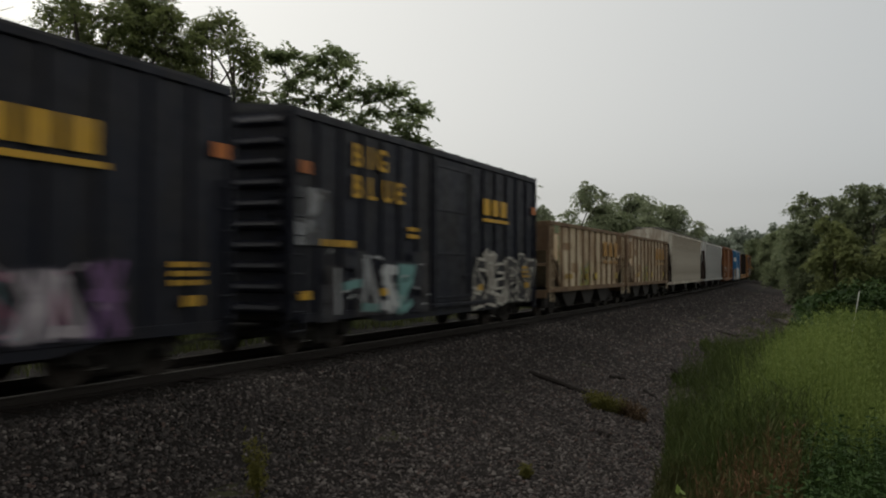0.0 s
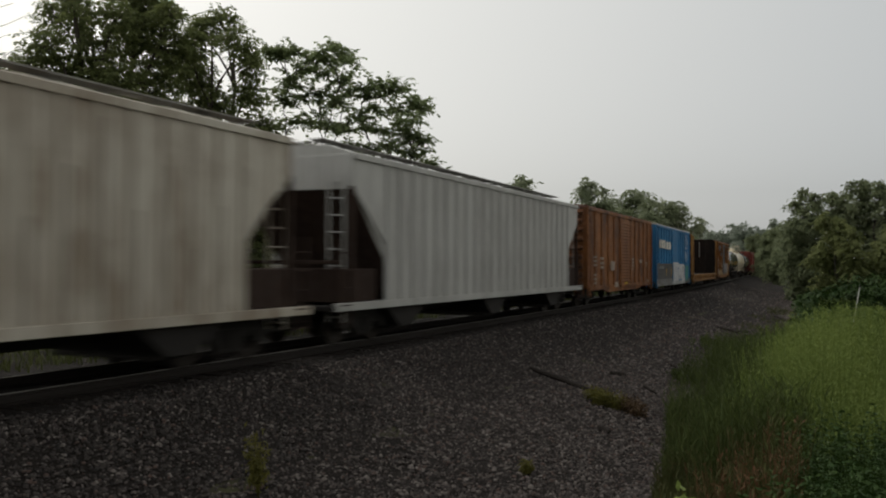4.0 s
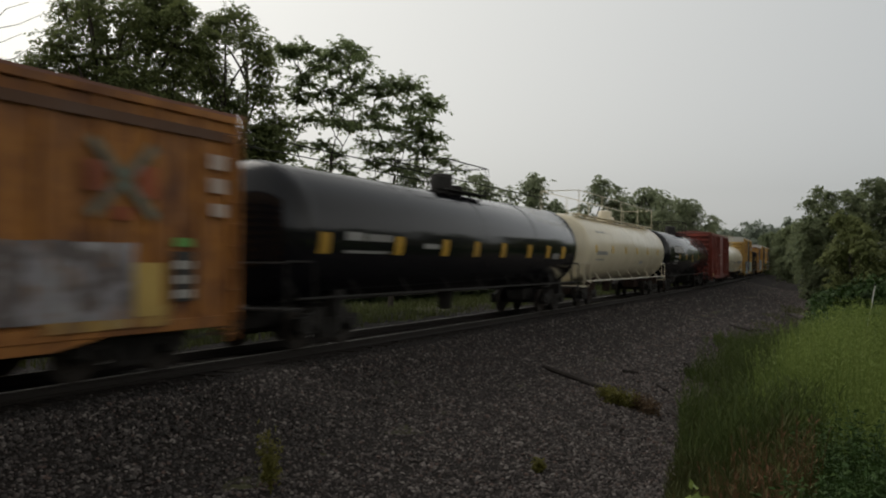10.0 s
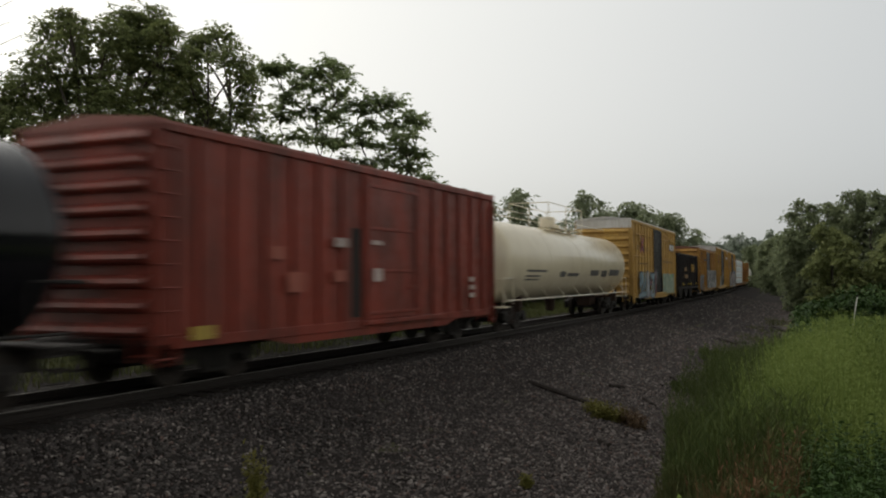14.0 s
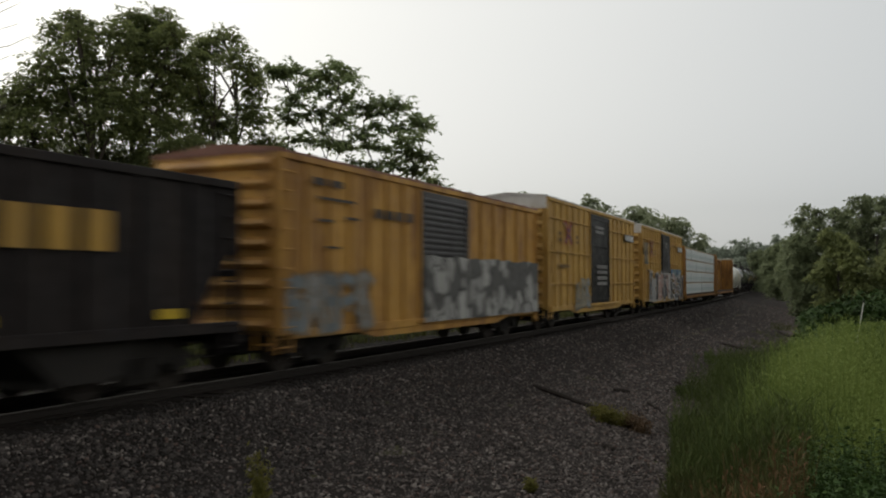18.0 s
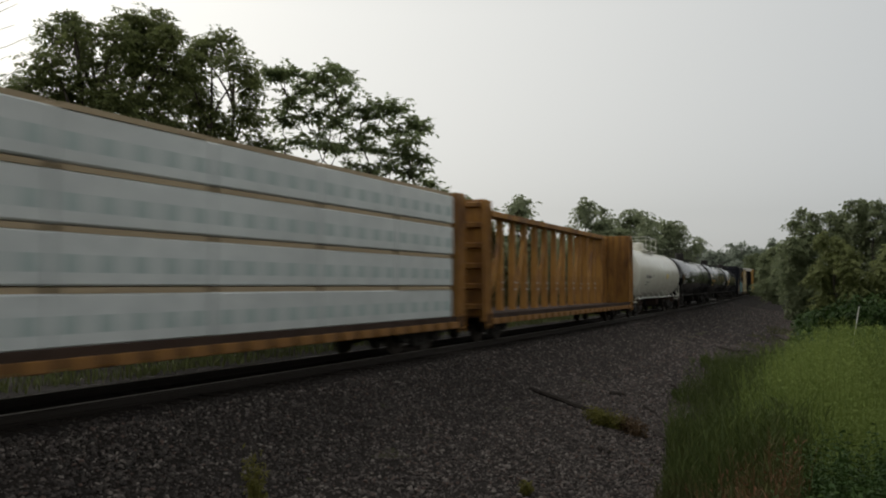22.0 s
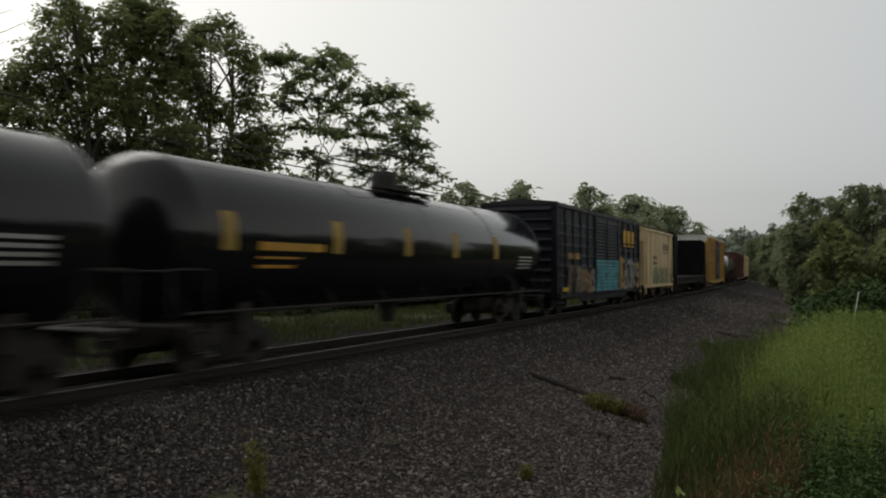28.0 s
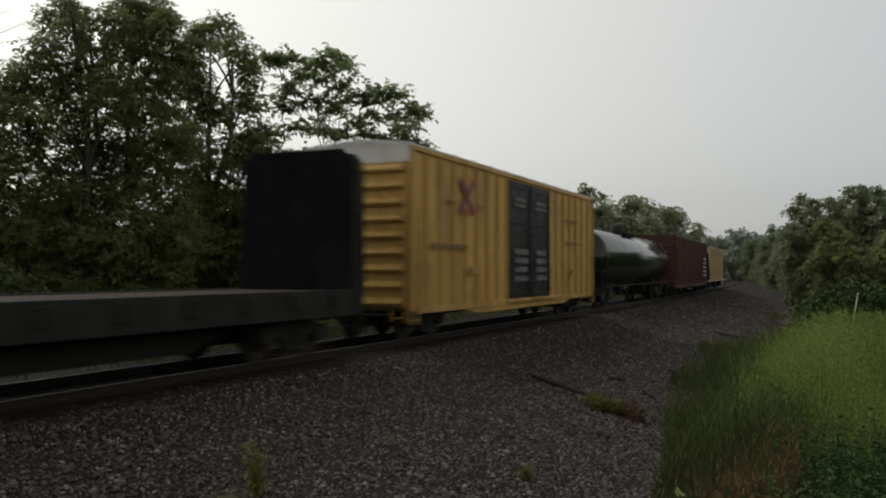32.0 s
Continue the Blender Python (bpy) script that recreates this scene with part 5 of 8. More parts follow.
def splash(root, name, cols, x0, x1, z0, z1, y, seed, scale=1.5, label=""):
    """Spray paint. An overpainted patch is one thin sheet with an uneven outline; lettering that cannot be read is bands of paint with an edge of another colour."""
    rng = random.Random(seed)
    sheet = name == "overpaint" or any(k in label for k in ("scrubbed", "rubbed", "patch", "silver", "spray paint"))
    if sheet:
        n = max(6, int((x1 - x0) / 0.28))
        low, top = [], []
        for i in range(n + 1):
            x = x0 + (x1 - x0) * i / n
            low.append((x, z0 + rng.uniform(0, 0.02)))
            top.append((x + rng.uniform(-0.02, 0.02), z0 + (z1 - z0) * (rng.uniform(0.3, 1.0) if "ragged" in label else rng.uniform(0.96, 1.01))))
        g = Geo().prism(low + top[::-1], y - 0.004, y)
        if "louvre" in label:
            g, z = Geo(), z0
            while z < z1 - 0.06:
                e0, e1 = rng.uniform(0, 0.12), rng.uniform(0, 0.12)
                g.prism_x([(y, z + 0.005), (y - 0.03, z + 0.02), (y - 0.012, z + 0.15), (y, z + 0.155)], x0 + e0, x1 - e1)
                z += 0.16
        ob = part(name, g, brushed("rolled_paint", cols, seed) if name == "overpaint" or "patch" in label or "louvre" in label else sprayed("spray_paint", cols, scale, seed * 0.731), root, label)
        return tagged(ob, label, kind="stuff") if "louvre" in label else ob
    bright = sorted(cols, key=sum)
    edge, fills = (bright[-1], bright[:-1]) if label.startswith("white") else (bright[0], bright[1:] or bright)
    hgt = z1 - z0
    n = max(2, round((x1 - x0) / (hgt * 0.62)))
    cell = (x1 - x0) / n
    back, faces = Geo(), [Geo() for _ in fills]
    k = 0
    for i in range(n):
        own = rng.randrange(len(fills))
        top = hgt * rng.uniform(0.78, 1.08)
        skew = rng.uniform(-0.15, 0.2)
        for stroke in rng.sample(STROKES, rng.choice((3, 3, 4))):
            pts = []
            for a, b in stroke:
                a, b = a + rng.uniform(-0.07, 0.07), b + rng.uniform(-0.05, 0.05)
                pts.append((x0 + cell * (i + 0.04 + 0.92 * a + skew * (b - 0.5)), z0 + top * (0.03 + 0.94 * b)))
            w = 0.15 * hgt * rng.uniform(0.75, 1.25)
            ribbon(back, pts, w * 1.75, y - 0.0008 * (k % 12))
            ribbon(faces[own if rng.random() < 0.8 else rng.randrange(len(fills))], pts, w, y - 0.012 - 0.0008 * (k % 12))
            k += 1
    for i in range(n * 3):
        x, z = rng.uniform(x0, x1), rng.uniform(z0, z1)
        ribbon(faces[-1], [(x, z), (x + rng.uniform(-0.25, 0.25), z + rng.uniform(-0.12, 0.12))], 0.04, y - 0.022 - 0.0006 * (i % 9))
    ob = tagged(part(name, back, flat(*edge), root, label), label, kind="stuff")
    for g, c in zip(faces, fills):
        if g.v:
            tagged(part("paint_band", g, flat(*c), ob), kind="stuff")
    return ob


FLAT = {}


def flat(r, g, b):
    key = (r, g, b)
    if key not in FLAT:
        FLAT[key] = paint("mark_paint", (r, g, b), amount=0.35, rust=0.1, rough=0.6)
    return FLAT[key]


YEL, WHT, GRY = (0.66, 0.38, 0.035), (0.55, 0.54, 0.5), (0.30, 0.30, 0.29)


def roof_geo(h, w, z, rise=0.14, n=12):
    g = Geo()
    g.prism_x([(-w, z - 0.05), (w, z - 0.05), (w, z), (0, z + rise), (-w, z)], -h, h)
    return g


def boxcar(s0, s1, H, body, roof, label, doors, posts=(5, 4), door_style="plug", door_mat=None, bands=(), ribs="posts", end_mat=None, cap_mat=None, sill_drop=0.0, name="boxcar", corr=9, cap_label="unpainted pale metal end cap"):
    """doors: (x0, x1) spans from the car's middle. posts: upright stiffeners before and after the door."""
    L = s1 - s0
    h = L / 2
    root = railcar(name, s0, s1, label, "boxcar")
    z0, zt = 1.12, H - 0.14
    end_mat = end_mat or body
    for y in (-1.5, 1.5):
        part("side_wall", Geo().box(-h, h, y - 0.035, y + 0.035, z0, zt), body, root)
        s = 1 if y > 0 else -1
        part("side_sill", Geo().box(-h + 0.3, h - 0.3, min(y, y + s * 0.085), max(y, y + s * 0.085), z0 - 0.09, z0 + 0.10, 0.01).prism([(-h * 0.62, z0 - 0.08), (-h * 0.5, z0 - 0.24 - sill_drop), (h * 0.5, z0 - 0.24 - sill_drop), (h * 0.62, z0 - 0.08)], min(y, y + s * 0.06), max(y, y + s * 0.06)), body, root)
        part("top_chord", Geo().box(-h, h, min(y, y + s * 0.1), max(y, y + s * 0.1), zt - 0.10, zt + 0.04, 0.015), body, root)
    d0, d1 = min(d[0] for d in doors), max(d[1] for d in doors)
    xs = [(-h + 0.05 + (d0 + h - 0.1) * i / posts[0]) for i in range(posts[0] + 1)] + [(d1 + 0.05 + (h - d1 - 0.1) * i / posts[1]) for i in range(posts[1] + 1)]
    for x in xs:
        for y in (-1.567, 1.567):
            me = shared(("post", zt, z0, body.name), lambda: Geo().prism_x([(-0.033, z0), (0.033, z0), (0.033, zt - 0.1), (-0.033, zt - 0.1)], -0.045, 0.045).box(-0.075, 0.075, -0.012, 0.012, z0, zt - 0.1), body)
            moved("post", me, root, (x, y, 0))
    if ribs == "bands":
        for z in bands:
            for a, b in ((-h + 0.1, d0 - 0.1), (d1 + 0.1, h - 0.1)):
                part("side_band", Geo().box(a, b, -1.615, -1.53, z - 0.025, z + 0.025, 0.01), body, root)
    if ribs == "slats":
        for a, b in ((-h + 0.1, d0 - 0.1), (d1 + 0.1, h - 0.1)):
            z = z0 + 0.35
            while z < zt - 0.3:
                me = shared(("slat", round(a, 2), round(b, 2), body.name), lambda: Geo().prism_x([(-0.03, -0.05), (0.0, -0.07), (0.0, 0.07), (-0.03, 0.02)], a, b), body)
                moved("side_slat", me, root, (0, -1.535, z))
                z += 0.42
    floor = Geo().box(-h, h, -1.46, 1.46, 1.10, 1.20)
    part("floor", floor, MAT["iron"], root)
    for e in (-1, 1):
        x = e * (h - 0.03)
        part("end_wall", Geo().box(x - 0.03, x + 0.03, -1.5, 1.5, z0, zt + 0.05), end_mat, root)
        for k in range(corr):
            z = z0 + 0.22 + (zt - z0 - (0.78 if cap_mat else 0.4)) * k / (corr - 1)
            me = shared(("corrugation", end_mat.name), lambda: Geo().prism_x([(-1.42, -0.085), (1.42, -0.085), (1.42, 0.085), (-1.42, 0.085)], -0.03, 0.0).prism([(0.0, -0.12), (0.12, -0.075), (0.15, -0.02), (0.11, 0.05), (0.0, 0.12)], -1.36, 1.36), end_mat)
            moved("end_corrugation", me, root, (e * h, 0, z), 0 if e > 0 else math.pi)
        if cap_mat:
            part("end_cap", Geo().box(e * h - 0.02, e * h + 0.02 + 0.03 * e, -1.53, 1.53, zt - 0.40, zt + 0.05).prism_x([(-1.55, zt + 0.03), (1.55, zt + 0.03), (0, zt + 0.2)], min(e * h, e * (h + .03)), max(e * h, e * (h + .03))), cap_mat, root, cap_label)
        ladder(root, e * (h - 0.12) - 0.22, e * (h - 0.12) + (0.02 if e > 0 else 0.22), -1.6, z0 - 0.35, zt - (0.3 if H < 5 else 1.6), body)
        end_ladder(root, e * h, -1.4, -1.0, z0 - 0.3, zt - 0.3, end_mat)
        part("end_step", Geo().box(e * (h + .05), e * (h + .40), -0.9, 0.9, 1.0, 1.04), MAT["iron"], root)
    brake_wheel(root, -h - 0.05, 0.7, 2.9, MAT["iron"])
    part("roof", roof_geo(h + 0.02, 1.6, zt + 0.07), roof, root)
    nseam = 13
    for k in range(nseam + 1):
        me = shared(("roof_seam", roof.name, round(zt, 2)), lambda: Geo().prism_x([(-1.6, zt + 0.06), (-1.6, zt + 0.1), (0, zt + 0.25), (1.6, zt + 0.1), (1.6, zt + 0.06)], -0.03, 0.03), roof)
        moved("roof_seam", me, root, (-h + L * k / nseam, 0, 0))
    door_mat = door_mat or body
    for a, b in doors:
        d = part("door", Geo().box(a, b, -1.60, -1.53, z0 + 0.10, zt - 0.16, 0.015), door_mat, root)
        n = int((zt - z0) / 0.17) if door_style == "louvre" else 4
        for k in range(n):
            z = z0 + 0.24 + (zt - z0 - 0.6) * k / (n - 1)
            if door_style == "louvre":
                g = lambda: Geo().prism_x([(0, -0.07), (-0.028, -0.03), (-0.028, 0.02), (0, 0.05)], -(b - a) / 2 + 0.08, (b - a) / 2 - 0.08)
            else:
                g = lambda: Geo().box(-(b - a) / 2 + 0.06, (b - a) / 2 - 0.06, -0.022, 0, -0.035, 0.035, 0.008)
            me = shared(("door_rib", round(b - a, 2), door_style, door_mat.name), g, door_mat)
            moved("door_rib", me, d, ((a + b) / 2, -1.60, z))
        for x in (a + 0.06, b - 0.06):
            me = shared(("door_stile", round(zt, 2), door_mat.name), lambda: Geo().box(-0.05, 0.05, -0.03, 0, z0 + 0.12, zt - 0.2, 0.01), door_mat)
            moved("door_stile", me, d, (x, -1.60, 0))
        g = Geo().rod((b - 0.32, -1.65, z0 + 0.3), (b - 0.32, -1.65, zt - 0.4), 0.022, 6)
        g.bar((b - 0.32, -1.67, z0 + 0.85), (b - 0.75, -1.67, z0 + 0.8), 0.03, 0.05)
        part("lock_rod", g, door_mat, d)
        part("door_track", Geo().box(a - 0.15, b + (b - a) * 0.5, -1.66, -1.58, z0 - 0.02, z0 + 0.08, 0.01), body, root)
    running_gear(root, L)
    return root


def covered_hopper(s0, s1, H, body, label, posts=22, long=True, bays=3, bay_mat=None, roof_mat=None):
    L = s1 - s0
    h = L / 2
    root = railcar("covered_hopper", s0, s1, label, "hopper car")
    z0 = 1.28
    cut = 2.24 if long else 1.9
    w = 1.52
    zt = H - 0.1
    side = [(-h + cut, z0), (h - cut, z0), (h - cut, 2.6), (h - 0.7, 3.86), (h - 0.7, zt), (-h + 0.7, zt), (-h + 0.7, 3.86), (-h + cut, 2.6)] if long else [(-h + 1.1, z0), (h - 1.1, z0), (h - 0.9, z0 + 1.1), (h - 0.12, zt - 1.1), (h - 0.12, zt), (-h + 0.12, zt), (-h + 0.12, zt - 1.1), (-h + 0.9, z0 + 1.1)]
    for y in (-w, w):
        part("side_sheet", Geo().prism(side, y - 0.03, y + 0.03), body, root)
    xr = h - (0.7 if long else 0.12)
    inner = [(-h + 3.2, z0 + 0.01), (h - 3.2, z0 + 0.01), (h - 0.78, 3.8), (h - 0.78, zt - 0.02), (-h + 0.78, zt - 0.02), (-h + 0.78, 3.8)] if long else [(x * 0.985, z + (0.01 if z < zt else -0.02)) for x, z in side]
    part("hopper_body", Geo().prism(inner, -w + 0.05, w - 0.05), body, root)
    for k in range(posts):
        x = -h + cut + (2 * h - 2 * cut) * k / (posts - 1)
        for y in (-w - 0.05, w + 0.05):
            me = shared(("side_post", H, body.name), lambda: Geo().prism([(-0.05, z0 + 0.02), (0.05, z0 + 0.02), (0.05, zt - 0.12), (-0.05, zt - 0.12)], -0.05, 0.05), body)
            moved("side_post", me, root, (x, y, 0))
        # brown strips beside the posts: rust, and the posts' shading put into colour
        if long:
            tall = 0.35 + 0.6 * ((k * 37) % 11) / 10
            me = shared(("rust_shade_streak", round(tall, 2)), lambda: Geo().box(-0.06, 0.06, -0.003, 0.0, z0 + 0.03, z0 + (zt - z0 - 0.15) * tall), flat(0.17, 0.125, 0.09))
            moved("rust_shade_streak", me, root, (x + 0.115, -w - 0.031, 0))
    part("top_chord", Geo().box(-xr, xr, -w - 0.09, -w + 0.02, zt - 0.12, zt + 0.02, 0.012), body, root)
    part("top_chord", Geo().box(-xr, xr, w - 0.02, w + 0.09, zt - 0.12, zt + 0.02, 0.012), body, root)
    part("side_sill", Geo().box(-h, h, -w - 0.07, -w + 0.05, z0 - 0.16, z0 + 0.02, 0.012), body, root)
    part("side_sill", Geo().box(-h, h, w - 0.05, w + 0.07, z0 - 0.16, z0 + 0.02, 0.012), body, root)
    roof = roof_mat or body
    part("roof", Geo().prism_x([(-w - 0.05, zt), (-w * 0.55, zt + 0.22), (0, zt + 0.27), (w * 0.55, zt + 0.22), (w + 0.05, zt)], -xr, xr), roof, root)
    walkway = Geo()
    for y in (-0.72, 0.38):
        walkway.box(-xr, xr, y, y + 0.34, zt + 0.37, zt + 0.40)
    k = -xr + 0.3
    while k < xr:
        walkway.bar((k, -0.75, zt + 0.36), (k, 0.75, zt + 0.36), 0.05, 0.05)
        walkway.box(k - 0.03, k + 0.03, -0.7, -0.64, zt + 0.2, zt + 0.38)
        walkway.box(k - 0.03, k + 0.03, 0.64, 0.7, zt + 0.2, zt + 0.38)
        k += 1.15
    part("running_board", walkway, MAT["galvdull"], root, "open metal roof walkway")
    n = 6 if long else 3
    for k in range(n):
        x = -xr + 1.4 + (2 * xr - 2.8) * k / (n - 1)
        part("roof_hatch", Geo().box(x - 0.7, x + 0.7, -0.34, 0.34, zt + 0.25, zt + 0.38, 0.04), roof, root)
    for e in (-1, 1):
        if long:
            # grime, with the dark of the recessed end put into the colour
            part("end_slope", Geo().prism([(e * (h - 3.1), z0), (e * (h - 3.18), z0), (e * (h - 0.79), 3.84), (e * (h - 0.71), 3.84)], -w + 0.04, w - 0.04), MAT["grime"], root, "sloping end sheet, brown grime and recess shade in its colour")
            part("end_wall", Geo().box(min(e * (h - .7), e * (h - .66)), max(e * (h - .7), e * (h - .66)), -w, w, 3.84, zt, 0.01), body, root)
            part("end_crossbar", Geo().box(e * (h - .2) - 0.04, e * (h - .2) + 0.04, -w, w, 2.15, 2.23, 0.01), MAT["grime"], root)
            part("end_shelf", Geo().box(min(e * (h - 1.9), e * (h - .25)), max(e * (h - 1.9), e * (h - .25)), -w + 0.05, w - 0.05, 1.3, 2.05, 0.02), MAT["grime"], root, "brown grimy machinery cover under the end slope")
        else:
            part("end_slope", Geo().prism([(e * (h - cut), z0), (e * (h - cut) - e * 0.08, z0), (e * (xr - 0.06), zt - 0.75), (e * xr, zt - 0.75)], -w, w), body, root, "shaded sloping end sheet")
        part("end_platform", Geo().box(min(e * (h - cut), e * h), max(e * (h - cut), e * h), -w, w, 1.12, 1.24, 0.01), MAT["iron"], root)
        for y in (-w + 0.02, w - 0.02):
            part("end_post", Geo().box(e * (xr if long else h - .1) - 0.05, e * (xr if long else h - .1) + 0.05, y - 0.05, y + 0.05, 1.2, 3.9), MAT["grime"] if long else body, root)
        ladder(root, e * (h - 0.35) - 0.2, e * (h - 0.35) + 0.2, -1.55, 0.75, (2.7 if long else zt - 0.3), MAT["grime"] if long else body)
        end_ladder(root, e * (h - 0.62 if long else h - 0.02), -1.35, -0.95, 0.85, zt - 0.4, body)
        x = e * (h - 0.9)
        part("brake_cylinder", Geo().lathe([(x - 0.35, 0.12), (x - 0.3, 0.2), (x + 0.3, 0.2), (x + 0.35, 0.12)], 0.3, 1.5, 12), MAT["iron"], root, smooth=True)
    brake_wheel(root, -h - 0.02, 0.6, 2.2, MAT["iron"])
    bm = bay_mat or MAT["iron"]
    for k in range(bays):
        x = (k - (bays - 1) / 2) * (2 * (h - 3.6)) / max(1, bays - 1) if bays > 1 else 0
        part("discharge_bay", Geo().prism([(x - 1.25, z0), (x + 1.25, z0), (x + 0.35, 0.62), (x - 0.35, 0.62)], -w + 0.1, w - 0.1), bm, root)
        part("outlet_gate", Geo().box(x - 0.42, x + 0.42, -1.2, 1.2, 0.54, 0.64, 0.01), MAT["iron"], root)
    running_gear(root, L)
    return root


def open_hopper(s0, s1, H, body, label, posts=9, post_mat=None, end_gap=1.55, wings=False):
    """An open-topped hopper: upright posts, sloping ends over open end platforms."""
    L = s1 - s0
    h = L / 2
    root = railcar("open_hopper", s0 - end_gap, s1 + end_gap, label, "hopper car")
    z0, w = 1.4, 1.5
    for y in (-w, w):
        part("side_sheet", Geo().box(-h, h, y - 0.03, y + 0.03, z0, H - 0.05), body, root)
        s = 1 if y > 0 else -1
        part("top_chord", Geo().box(-h - end_gap * 0.9, h + end_gap * 0.9, min(y - s * .02, y + s * 0.1), max(y - s * .02, y + s * 0.1), H - 0.14, H, 0.012), post_mat or body, root)
        part("side_sill", Geo().box(-h - end_gap, h + end_gap, min(y, y + s * 0.09), max(y, y + s * 0.09), z0 - 0.14, z0 + 0.05, 0.012), post_mat or body, root)
        for k in range(posts):
            x = -h + 0.06 + (L - 0.12) * k / (posts - 1)
            me = shared(("upright", H, body.name), lambda: Geo().box(-0.055, 0.055, -0.05, 0.05, z0, H - 0.12, 0.012), post_mat or body)
            moved("upright_post", me, root, (x, y + s * 0.055, 0))
    for e in (-1, 1):
        part("end_slope", Geo().prism([(e * (h - 1.9), z0 - 0.1), (e * (h + end_gap * 0.55), H - 1.1), (e * (h + end_gap * 0.55) + e * 0.06, H - 1.1), (e * (h - 1.82), z0 - 0.16)], -w + 0.03, w - 0.03), body, root)
        part("end_wall", Geo().box(min(e * (h + end_gap * .5), e * (h + end_gap * .55)), max(e * (h + end_gap * .5), e * (h + end_gap * .55)), -w, w, H - 1.1, H), post_mat or body, root)
        part("end_chord", Geo().box(e * (h + end_gap * .9) - 0.07, e * (h + end_gap * .9) + 0.07, -w, w, H - 0.2, H - 0.02, 0.012), post_mat or body, root)
        part("end_sill", Geo().box(e * (h + end_gap) - 0.08, e * (h + end_gap) + 0.08, -w, w, z0 - 0.35, z0 - 0.05, 0.012), post_mat or body, root)
        part("end_platform", Geo().box(min(e * (h - .4), e * (h + end_gap)), max(e * (h - .4), e * (h + end_gap)), -w, w, z0 - 0.14, z0 - 0.08), MAT["iron"], root)
        for y in (-w, w):
            part("corner_post", Geo().box(e * (h + end_gap * .9) - 0.05, e * (h + end_gap * .9) + 0.05, y - 0.05, y + 0.05, z0, H - 0.1), post_mat or body, root)
            if wings:
                part("end_wing", Geo().prism([(e * h, H - 0.12), (e * (h + end_gap * .88), H - 0.12), (e * (h + end_gap * .88), H - 1.2), (e * h, z0 + 0.3)], y - 0.02, y + 0.02), body, root)
            part("end_brace", Geo().bar((e * h, y, z0 + 0.05), (e * (h + end_gap * .85), y, H - 0.9), 0.05, 0.09), post_mat or body, root)
        ladder(root, e * (h + end_gap * .72) - 0.2, e * (h + end_gap * .72) + 0.2, -1.56, 0.9, H - 0.2, body)
        part("end_mid_rail", Geo().box(e * (h + end_gap * .9) - 0.03, e * (h + end_gap * .9) + 0.03, -w, w, z0 + 0.85, z0 + 0.97, 0.01), post_mat or body, root)
        x = e * (h + end_gap * 0.4)
        part("brake_cylinder", Geo().lathe([(x - 0.3, 0.1), (x - 0.26, 0.17), (x + 0.26, 0.17), (x + 0.3, 0.1)], -0.3, z0 + 0.3, 10), MAT["iron"], root, smooth=True)
    brake_wheel(root, -h - end_gap, 0.6, 2.2, MAT["iron"])
    for k in range(3):
        x = (k - 1) * (L - 4) / 2
        part("discharge_bay", Geo().prism([(x - 1.35, z0), (x + 1.35, z0), (x + 0.5, 0.66), (x - 0.5, 0.66)], -w + 0.15, w - 0.15), MAT["iron"], root)
        part("discharge_door", Geo().box(x - 0.56, x - 0.48, -1.25, 1.25, 0.6, 1.1), MAT["iron"], root)
    running_gear(root, L + 2 * end_gap)
    return root


